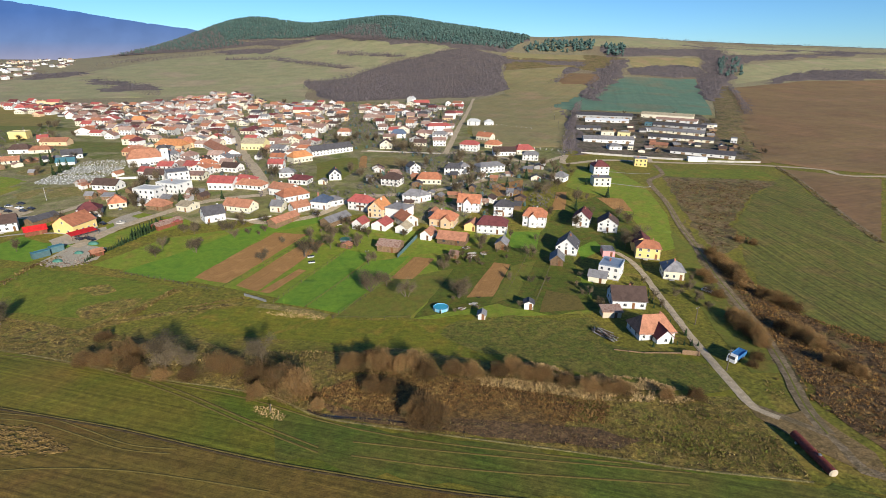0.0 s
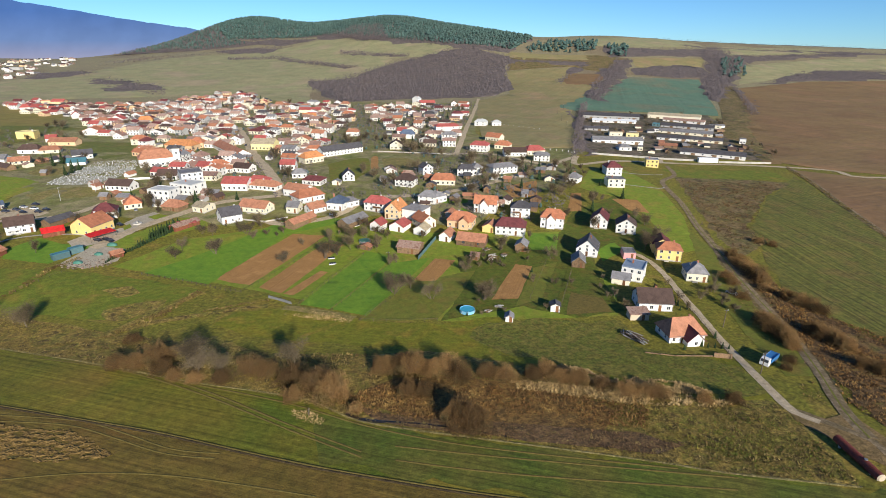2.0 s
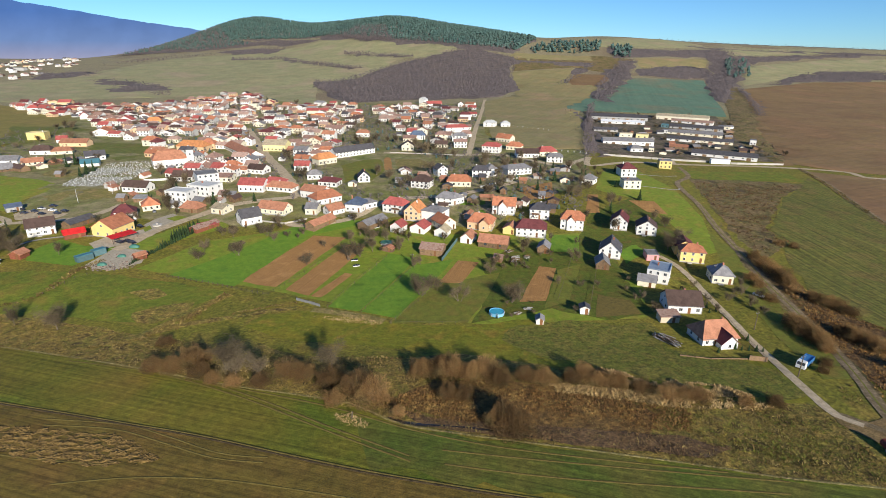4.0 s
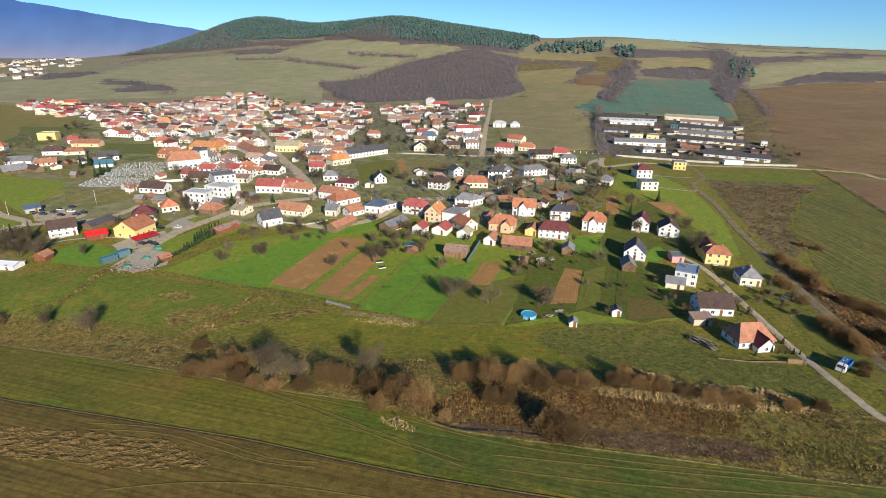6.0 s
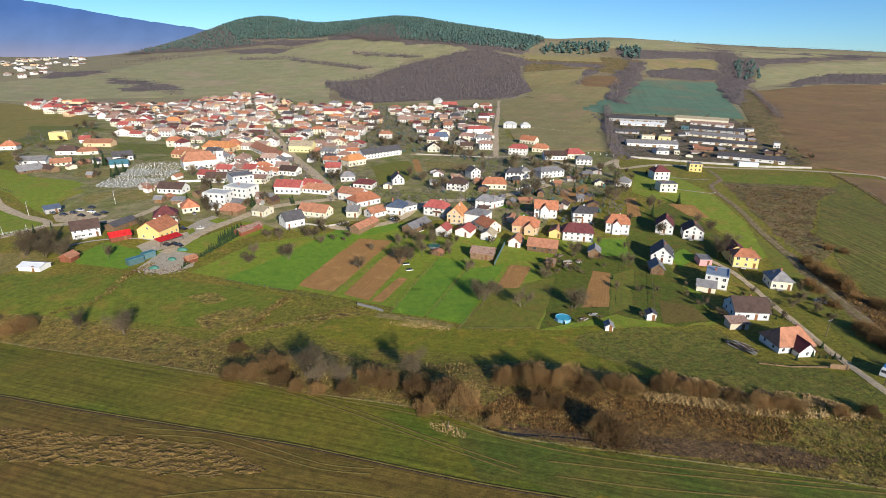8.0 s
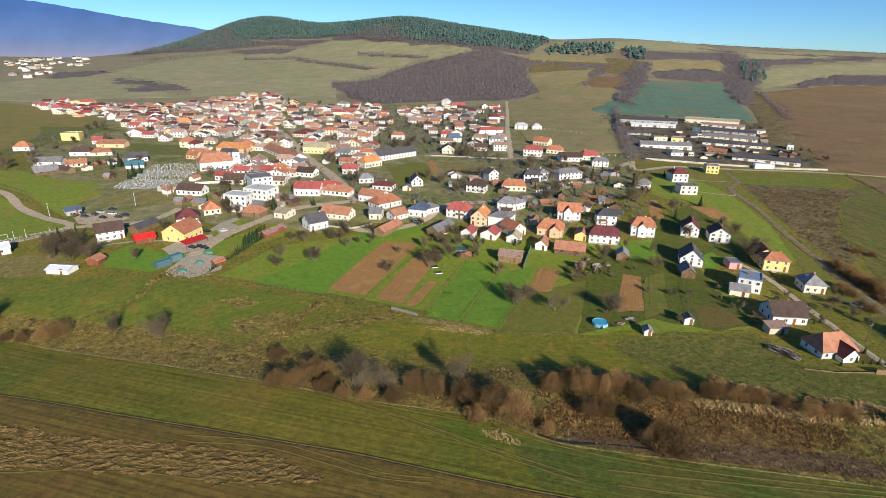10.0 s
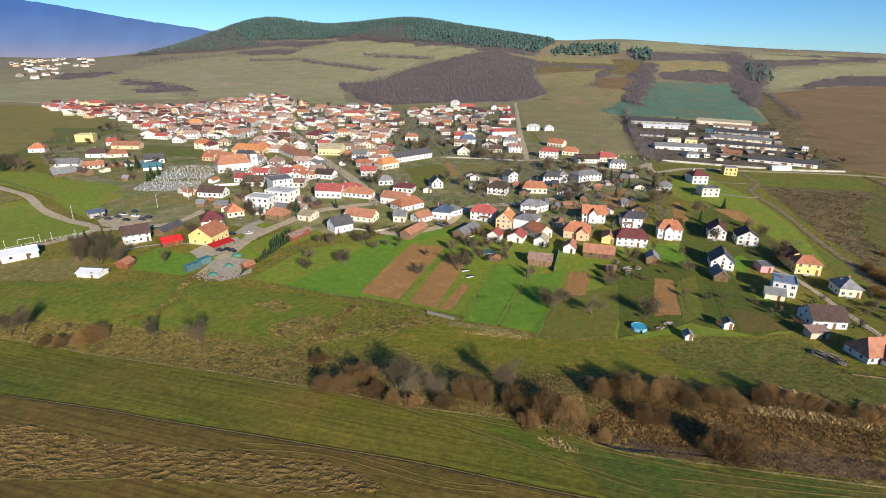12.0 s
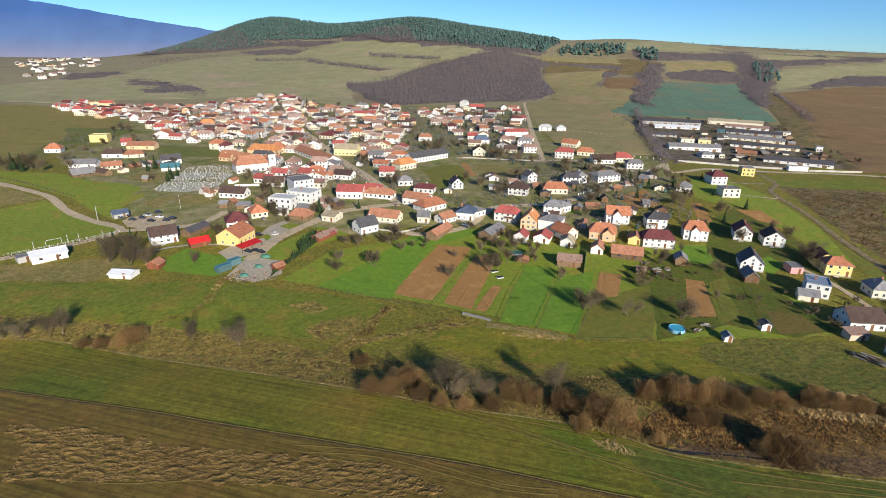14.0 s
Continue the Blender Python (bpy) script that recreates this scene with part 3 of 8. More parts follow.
patch("lawn", "brightlawn", 0.24, [(-30.2, 215.6), (-12.5, 223), (-25.5, 189.8), (-34.7, 166.3), (-47.4, 171), (-38.7, 194.7)])
patch("lawn", "olivelawn", 0.2, [(-20, 196), (6.9, 208.9), (-1.9, 180.5), (-9.8, 162.8), (-35.7, 162.4), (-30.4, 175.5)])
patch("plot", "soil", 0.24, [(-10.8, 221.8), (-1.5, 219.6), (-10.2, 197.3), (-19.4, 198.1)])
patch("plot", "soil", 0.24, [(24.6, 215.5), (31.9, 213.3), (21, 180.8), (10.8, 179.8)])
patch("plot", "rut", 0.24, [(42.3, 186.9), (53.4, 181.3), (53.4, 169.9), (36.2, 167.2)])
patch("lawn", "olivelawn", 0.2, [(32.4, 212.2), (43.9, 218.2), (29.9, 181), (19, 174)])
patch("lawn", "brightlawn", 0.2, [(37.7, 254.8), (51.8, 253.4), (46.8, 232.3), (33.4, 232.2)])
patch("lawn", "brightlawn", 0.2, [(65.5, 232.5), (76.5, 243.5), (78.9, 232.6), (64.7, 219)])
patch("lawn", "lawn", 0.2, [(131.7, 390.9), (137, 341.3), (128.4, 282.4), (112.5, 232.8), (104.4, 229.3), (105.9, 263.7), (107, 311.6), (90.8, 322.5), (82.9, 335.4), (102.6, 385.7)])
patch("lawn", "brightlawn", 0.2, [(-8.3, 307.3), (8.7, 309.7), (9.7, 284.5), (-4.6, 287.2)])
patch("plot", "soil", 0.26, [(31.3, 334.6), (57.9, 352.7), (52.4, 316), (36.3, 312.3)])
patch("plot", "soil", 0.26, [(74.7, 322.3), (81.1, 322.4), (72.4, 288), (64.4, 287.9)])
patch("plot", "soil", 0.26, [(96.5, 311), (111.7, 309.7), (110.5, 286.1), (100.6, 290.4)])
patch("pitch", "lawn", 0.2, [(-327.9, 296.5), (-314, 313.1), (-248.2, 266.8), (-240.6, 260.7), (-275.8, 227.9), (-330, 262), (-360, 320)])
patch("lawn", "brightlawn", 0.2, [(-203.4, 224.5), (-199, 239.7), (-183, 232), (-167.4, 231), (-174.2, 209.4), (-197.4, 214.3)])
patch("lawn", "lawn", 0.2, [(-168.8, 227.7), (-154, 258.5), (-143.5, 276.3), (-126.7, 264.7), (-148.4, 236), (-155.5, 216.6)])
patch("yard", "gravel", 0.3, [(-169.7, 209.7), (-167.4, 231), (-151.4, 227.9), (-147.7, 214.3), (-156.6, 205.1)])
patch("square", "gravel", 0.3, [(-171.5, 262.2), (-170.9, 272.5), (-166.0, 282.5), (-159.3, 278.0), (-159.6, 264.1), (-162.2, 254.2)])
patch("island_lawn", "lawn", 0.4, [(-165.4, 273.6), (-161.8, 279.5), (-153.8, 276.1), (-156.8, 268.6)])
patch("island_lawn", "lawn", 0.4, [(-168.9, 256.8), (-168.0, 262.2), (-164.6, 257.2), (-165.5, 251.9)])
patch("cemetery_ground", "graveyard", 0.2, [(-261.6, 334.4), (-264.2, 353.0), (-266.4, 380.2), (-269.3, 404.0), (-256.9, 413.3), (-239.9, 409.6), (-227.6, 379.8), (-225.4, 348.2), (-238.5, 333.7)], 1.5)
patch("dry_meadow", "drygrass", 0.2, [(-256.9, 203), (-268.9, 218.8), (-246.2, 220.5), (-226.9, 229), (-212.1, 220), (-220.9, 202.6)], 2.5)
patch("dry_meadow", "drygrass", 0.2, [(-257.2, 311.8), (-245.9, 330.2), (-224.7, 330.6), (-210.2, 312.4), (-228.7, 304.5), (-246.1, 301.1)], 2.5)
patch("scrub_field", "scrub", 0.2, [(162.9, 375.7), (207.5, 375.2), (245, 365.7), (203.7, 331.3), (155, 265.8), (155.3, 244.5), (128.6, 224.7), (134.9, 264.8), (148.4, 323.1)], 3)
patch("row_field", "rows", 0.2, [(241.9, 356), (241.6, 311.5), (219.7, 241.1), (215, 140), (195, 128), (135.8, 152.4), (130.7, 164.7), (128.5, 192.3), (158.1, 265.9), (205.6, 331.4)], 3)
patch("scrub_bank", "reedbank", 0.24, [(115.7, 181.3), (120.7, 164.6), (123.9, 151.6), (128.9, 136.5), (126.9, 126.2), (185, 95), (165, 90), (99.1, 103.7), (99.9, 114.6), (105.4, 134.6), (111, 158.4)], 2)
patch("verge", "olivelawn", 0.2, [(121.1, 264.2), (121.9, 232.9), (112.7, 183.9), (104.5, 144.3), (98.3, 126.2), (88.6, 126.1), (92.5, 152.3), (98.7, 189.3), (108.1, 219.3)])
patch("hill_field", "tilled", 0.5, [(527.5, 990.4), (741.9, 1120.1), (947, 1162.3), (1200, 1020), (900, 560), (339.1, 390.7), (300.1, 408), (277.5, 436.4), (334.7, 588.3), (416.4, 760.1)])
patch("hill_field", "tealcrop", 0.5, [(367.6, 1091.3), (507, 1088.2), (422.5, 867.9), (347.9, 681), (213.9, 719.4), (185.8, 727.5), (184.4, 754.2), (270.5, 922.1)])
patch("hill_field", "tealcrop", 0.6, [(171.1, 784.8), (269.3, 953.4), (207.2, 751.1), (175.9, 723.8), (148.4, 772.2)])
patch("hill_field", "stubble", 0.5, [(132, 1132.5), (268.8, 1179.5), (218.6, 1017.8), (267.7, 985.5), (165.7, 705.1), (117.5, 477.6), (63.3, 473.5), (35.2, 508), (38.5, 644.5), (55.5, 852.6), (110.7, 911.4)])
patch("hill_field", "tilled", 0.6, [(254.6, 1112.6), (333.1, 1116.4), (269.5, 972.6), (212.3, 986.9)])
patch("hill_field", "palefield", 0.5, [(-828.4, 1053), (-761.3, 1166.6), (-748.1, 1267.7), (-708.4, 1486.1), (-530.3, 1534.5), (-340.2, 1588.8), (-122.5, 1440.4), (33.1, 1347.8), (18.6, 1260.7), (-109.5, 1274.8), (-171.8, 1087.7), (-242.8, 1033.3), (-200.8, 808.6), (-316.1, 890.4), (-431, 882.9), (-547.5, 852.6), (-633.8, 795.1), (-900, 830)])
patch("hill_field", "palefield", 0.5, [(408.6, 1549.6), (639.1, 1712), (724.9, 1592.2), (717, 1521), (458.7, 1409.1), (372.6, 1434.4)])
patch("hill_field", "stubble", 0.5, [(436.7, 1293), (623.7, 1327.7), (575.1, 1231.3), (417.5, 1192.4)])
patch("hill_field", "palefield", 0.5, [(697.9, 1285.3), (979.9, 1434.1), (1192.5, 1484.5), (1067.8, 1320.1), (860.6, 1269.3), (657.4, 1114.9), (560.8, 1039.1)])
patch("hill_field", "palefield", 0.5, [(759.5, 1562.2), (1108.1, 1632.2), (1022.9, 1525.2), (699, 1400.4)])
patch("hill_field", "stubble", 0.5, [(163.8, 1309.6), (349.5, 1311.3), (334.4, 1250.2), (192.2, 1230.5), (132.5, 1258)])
patch("unmown_meadow", "wetmeadow", 0.12, [(-70.4, 172.1), (-58.3, 172.2), (-30.9, 161.9), (-7.7, 160.8), (10.4, 165.8), (39.7, 157.0), (52, 140), (71.4, 137.2), (80.6, 134.0), (79.6, 115.9), (74.0, 114.0), (50.1, 119.9), (22.4, 132.1), (-27.6, 143.8), (-53.2, 148.4), (-70.2, 151.5), (-86.1, 159.7), (-81.4, 168.4)], 2)
patch("rough_meadow", "lumpmeadow", 0.22, [(6, 162), (24, 166), (38, 162), (55, 160), (53, 143), (66, 138), (79, 133), (80, 118), (66, 117), (50, 121), (32, 130), (14, 139), (2, 150)], 4)
patch("wet_weeds", "darkweed", 0.3, [(-29.6, 111.5), (-23.4, 108.1), (-3.7, 106.0), (7.4, 104.3), (20.5, 103.2), (38.4, 100.2), (47.3, 96.1), (37.6, 93.0), (24.2, 95.5), (6.7, 98.8), (-14.4, 102.3), (-25.7, 106.0)], 1.5)
patch("scrub_slope", "scrub_rust", 0.26, [(125.9, 233.1), (130.4, 213.2), (126.9, 189.6), (128.7, 164.8), (135, 148), (165, 128), (190, 100), (150, 84), (99, 92), (97.7, 103.8), (99.8, 114.7), (102.8, 129.5), (108.4, 152.4), (114.9, 184.1), (120.3, 213.2)], 2.5)
patch("gully_scrub", "scrub", 0.52, [(524.4, 1038.3), (535.9, 1006.1), (395.3, 685.9), (343.1, 628.1), (328.0, 627.3), (400.9, 792.8)])
patch("gully_scrub", "scrub", 0.54, [(335.9, 665.4), (361.6, 659.3), (320.3, 546.9), (277.4, 438.6), (267.4, 431.5), (273.1, 501.4), (279.8, 531.9)])
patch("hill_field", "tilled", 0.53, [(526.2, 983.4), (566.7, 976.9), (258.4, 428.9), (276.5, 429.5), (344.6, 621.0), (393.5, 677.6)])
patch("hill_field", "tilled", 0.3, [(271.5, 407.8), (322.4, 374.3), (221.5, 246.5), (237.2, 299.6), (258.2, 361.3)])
patch("row_field", "rows", 0.22, [(257.4, 387.5), (249.1, 350.4), (229.4, 290.6), (213.8, 236.7), (139.9, 143.7), (136.3, 158.5), (177.9, 249.3), (197.4, 317.2)], 2)
patch("rough_patch", "reedbank", 0.2, [(-127.7, 168.7), (-119.2, 175.6), (-109.6, 178.6), (-109.8, 168), (-116.7, 161.4), (-123.1, 162)], 2)
patch("rough_patch", "reedbank", 0.2, [(-136.9, 186.1), (-128.3, 190), (-121.7, 183.5), (-130.1, 179.4)], 2)
patch("farm_yard", "farmyard", 0.3, [(178.8, 723.4), (249.2, 690.3), (345.3, 701.9), (309.9, 594), (273.4, 443.3), (212.2, 446.7), (181.1, 447.8), (121.2, 457.1)], 2)
patch("track_verge", "scrub", 0.22, [(134.5, 278.2), (128, 240.2), (119.4, 192.2), (112.2, 160.4), (104.2, 132.8), (98.7, 117.3), (94.2, 117.3), (101.5, 142.2), (106.1, 171.3), (115.2, 209.9), (124.5, 248)], 3)
patch("plot", "soil", 0.3, [(-63.6, 434), (-58.3, 436.6), (-52.8, 385.7), (-58.6, 385.6)])
patch("meadow_strip", "olivelawn", 0.25, [(-92.7, 401.2), (-66.8, 443.8), (-58.1, 381.7), (-66.1, 347.4), (-81.1, 347.1)])
patch("meadow_strip", "drygrass", 0.25, [(-57.7, 439.1), (-34.5, 429.9), (-14.6, 390.5), (-47.4, 381.9)], 2.5)
patch("meadow_strip", "darkmeadow", 0.25, [(-344.4, 496.7), (-296.1, 507.4), (-265.6, 464.4), (-256.7, 433.9), (-271, 412.3), (-312.8, 452.6)], 3)
patch("junction", "mud", 0.34, [(79.6, 116.4), (81.2, 108.6), (85.7, 106.2), (93.2, 108.9), (94.6, 99.1), (96.5, 92.1), (93, 84), (88.5, 86.6), (84.6, 92.1), (80.8, 99.1), (77.7, 105.4)])
patch("car_park", "asphalt", 0.25, [(-250.8, 279.1), (-249, 290.1), (-240.7, 295.2), (-233.1, 299.4), (-221.8, 286), (-222.6, 273.3), (-232.2, 266.4), (-242.7, 269.8)])
patch("hay_field", "hayfield", 0.07, [(-770.8, 759.9), (-645.3, 776.5), (-559.5, 727), (-462, 675.6), (-430, 604.8), (-424.4, 544), (-423.1, 496.8), (-404.7, 433), (-401.9, 394.3), (-445.3, 388)])
patch("meadow_strip", "lawn", 0.2, [(-437.7, 388.5), (-392.2, 381.5), (-351.5, 379.9), (-306.5, 357.1), (-285, 350.5), (-264.4, 338.8), (-261.3, 321.5), (-263.6, 304.3), (-258.8, 282.8), (-285.1, 303.7), (-300.5, 317.9), (-340.1, 341.1), (-371.4, 354.2), (-420, 367.8)])
patch("rough_patch", "drygrass", 0.22, [(-397.4, 341.5), (-361.9, 341.6), (-339.7, 330.6), (-316.1, 316.2), (-323.2, 307.5), (-332.9, 303.1), (-361.6, 299.3)], 2.5)
patch("rough_patch", "drygrass", 0.26, [(-293, 364), (-296.6, 380.9), (-278, 385.5), (-266.8, 365.2), (-274.9, 355.4)], 2.5)
patch("verge", "darkmeadow", 0.24, [(-475.5, 592.1), (-431.4, 596.3), (-380.4, 561.8), (-396.6, 529.4), (-392.8, 479), (-409.3, 477.9), (-397, 422), (-391.3, 390.9), (-399.1, 390.5), (-425.1, 468.8)], 3)
patch("yard", "gravel", 0.26, [(-182.7, 234.7), (-179.4, 243.3), (-167.7, 257.3), (-157.1, 271.1), (-159.5, 258), (-168, 232.9), (-174.5, 226)])
patch("road_verge", "meadow", 0.2, [(164.2, 403.1), (250.3, 406.9), (247.1, 372.5), (166.6, 376.5)], 2)

# Streets, tracks and paths.
road("street", "asphalt", 2.7, 0.34, [(79.4, 114.6), (80.3, 128.7), (81.7, 143.4), (83.4, 161.6), (84.8, 182.7), (86.5, 201.9), (86, 217.9), (82.7, 227.7)])
road("farm_track", "dirt", 3.4, 0.3, [(79.6, 109.1), (85.4, 103.7), (90.4, 97.3), (92.7, 84.5), (126, 92), (150, 74)])
FIELD_EDGE = [(272.6, 420.7), (256.1, 361.3), (234.0, 296.2), (217.4, 241.3)]
road("field_edge", "scrub", 4.0, 0.34, FIELD_EDGE)
road("field_track", "dirt", 1.6, 0.42, [(x + 2.2, y + 1.5) for x, y in FIELD_EDGE])
TRACK = [(90.5, 98.5), (92.6, 109.4), (100, 129.9), (107, 151.3), (111.5, 174.6), (116.0, 199.6), (123, 233.4), (128.5, 266), (136.9, 303.5), (143.1, 345.4), (148.7, 362.2), (166.1, 383.7), (173.6, 418.2)]
road("farm_track", "dirt", 3.6, 0.36, TRACK)
road("track_grass", "olivelawn", 0.7, 0.42, TRACK[:9])
road("street", "asphalt", 3.0, 0.34, [(79.4, 114.6), (79.6, 109.1), (83.3, 104.8)])
road("country_road", "asphalt", 5.2, 0.5, [(106.9, 441.9), (98.8, 406), (135.8, 426.6), (174.3, 429.7), (220.3, 428.1), (259, 422.2), (300.1, 408), (333, 383.1), (620, 430), (900, 470)])
road("farm_road", "asphalt", 5, 0.5, [(174.3, 429.7), (193.5, 499.6), (213.2, 570.1), (230.5, 635.2)])
road("street", "asphalt", 5, 0.4, [(106.3, 439.4), (81.9, 409.6), (57.9, 380.3), (36.9, 355.5), (9.2, 331.6), (-12.1, 318.6), (-32.6, 313.7), (-49.2, 309), (-63.9, 280.9), (-76.9, 270.2), (-90.6, 265.8), (-100.8, 269.9)])
road("street", "asphalt", 7.5, 0.4, [(-225.1, 584.8), (-188.3, 501.4), (-159, 434), (-132.4, 380.1), (-114.1, 339.2), (-105, 313.9)])
road("street", "asphalt", 6, 0.44, [(-105, 313.9), (-126, 305.8), (-141.6, 295.2), (-150.2, 279.3), (-156.5, 267.6), (-161.8, 250.9), (-164.7, 233), (-166.3, 227.3)])
road("street", "asphalt", 5, 0.4, [(56.6, 870.5), (38.3, 720.2), (23.4, 599.2), (11.6, 492.1), (6.3, 445.7)])
road("street", "asphalt", 5, 0.4, [(6.3, 445.7), (36, 446.5), (72.3, 405)])
road("street", "asphalt", 5, 0.4, [(6.3, 445.7), (-26.4, 449.9), (-65.4, 454)])
road("lane", "asphalt", 4.6, 0.4, [(-405.3, 368.5), (-367, 348.4), (-338.1, 333.2), (-315.4, 319.6), (-290.3, 295.7), (-267.5, 279.6), (-242.5, 264.2), (-254.6, 241.2), (-273.5, 224.8)])
road("street", "asphalt", 5, 0.5, [(-241.5, 262.5), (-225.6, 267.5), (-208.4, 274.7), (-202, 297.4)])
# Flat dark strip, painted where the open furrow lies in shade.
road("furrow", "furrow_shade", 0.75, 0.34, [(-201.4, 129.9), (-158.2, 120.6), (-136, 115.0), (-113, 109.6), (-93, 104.8), (-74, 100.2), (-46.2, 91.8), (-24.5, 86.1), (11.8, 78.7), (60, 73.4)])
road("earth_ridge", "rut", 0.5, 0.4, [(-330, 161), (-201.4, 130.5), (-158.2, 121.2), (-136, 115.6), (-113, 110.2), (-93, 105.4), (-74, 100.8), (-46.2, 92.4), (-24.5, 86.7), (11.8, 79.3), (60, 74)])
road("baulk", "straw_turf", 0.7, 0.2, [(-330, 171), (-224.8, 160.5), (-205.4, 158.8), (-173.7, 150), (-141.3, 142), (-106.5, 132.2), (-78.5, 123.3), (-57.1, 118.2), (-42.5, 114.1), (-29.1, 105.7), (-15.3, 101.9), (0.5, 98.6), (37.6, 90.8), (50.9, 87.4), (76.7, 83.1)])
for line in ([(-130.0, 138.5), (-100.5, 131.5), (-70.8, 118.4), (-44.7, 103.8), (-26.2, 94.0)],
             [(-128.4, 136.3), (-99.2, 129.2), (-69.9, 116.2), (-44.2, 101.8), (-25.9, 92.2)],
             [(-18.5, 91.3), (7.0, 86.9), (50.9, 82.4)],
             [(-18.9, 95.9), (7.7, 91.8), (52.8, 85.8)],
             [(-82.7, 124.0), (-48.9, 113.2), (-27.5, 103.8), (-11.3, 98.3), (6.3, 94.4), (41.5, 88.6)]):
    road("tractor_rut", "rut", 0.6, 0.22, line)
for line in ([(-115.7, 107.6), (-95.3, 105.3), (-82.8, 101.0), (-68.2, 95.0), (-57.1, 93.5)],
             [(-113.8, 105.1), (-96.7, 103.6), (-83.4, 99.0), (-69.2, 93.5), (-57.5, 91.9)],
             [(-98.4, 85.5), (-82.5, 87.4), (-64.7, 86.7), (-46.3, 83.5), (-33.2, 80.7)],
             [(-175.8, 97.8), (-150.2, 94.9), (-127.1, 96.0), (-107.4, 93.1), (-90.9, 91.3)]):
    road("tractor_rut", "rut", 0.5, 0.24, line)
road("stream", "stream_water", 1.4, 0.2, [(-32.1, 108.3), (-27.8, 105.7), (-19, 104.7), (-10.5, 103.6), (1.9, 100.6)])
road("ditch", "reedbank", 1.6, 0.24, [(-164.8, 149.4), (-142.3, 144.7), (-129.1, 145.6), (-119.6, 148.9), (-109, 147.9)])
road("dry_strip", "reedbank", 3.2, 0.22, [(-120.4, 148.9), (-107.2, 160.1), (-92.6, 166.3), (-81.1, 171.3), (-71, 174)])
road("dry_strip", "reedbank", 2.6, 0.24, [(-124.1, 146), (-115.6, 155.6), (-108.4, 169.2), (-98.9, 185.5)])
road("dry_strip", "drygrass", 4.0, 0.22, [(-65.1, 172.8), (-57.4, 170.8), (-48, 167.7), (-38.2, 163.9)])
road("path", "concrete", 1.2, 0.5, [(119.4, 382.5), (142.2, 378.1), (155.9, 381.4)])
road("path", "concrete", 1.2, 0.5, [(115.4, 344.8), (135.9, 338.3), (141.1, 342.1)])


# Houses. Local x runs along the front, y to the back; the front faces -y.
COLOUR_WORDS = {"orange": "orange tiled", "tangerine": "bright orange tiled", "red": "red tiled", "brightred": "bright red sheet", "brown": "dark brown tiled", "burgundy": "burgundy tiled", "rust": "weathered red-brown tiled", "dusty": "faded pinkish-brown tiled", "clay": "dull brown tiled",
                "grey": "grey", "dark": "dark grey", "slate": "blue-grey", "beige": "beige", "cream": "cream", "paleyellow": "pale yellow", "bluegrey": "blue-grey metal", "white": "white",
                "whitemetal": "white metal", "teal": "teal metal", "corrugated": "rusty corrugated metal"}
SHAPE_WORDS = {"gable": "gable roof", "front": "gable roof", "hip": "hipped roof", "flat": "flat roof", "shed": "lean-to roof"}
WALL_WORDS = {"white": "white rendered", "cream": "cream rendered", "yellow": "yellow rendered", "paleyellow": "pale yellow rendered", "peach": "peach rendered", "pink": "pink rendered", "grey": "grey rendered",
              "beige": "beige rendered", "timber": "brown wooden", "redwood": "red-brown wooden", "teal": "teal metal"}


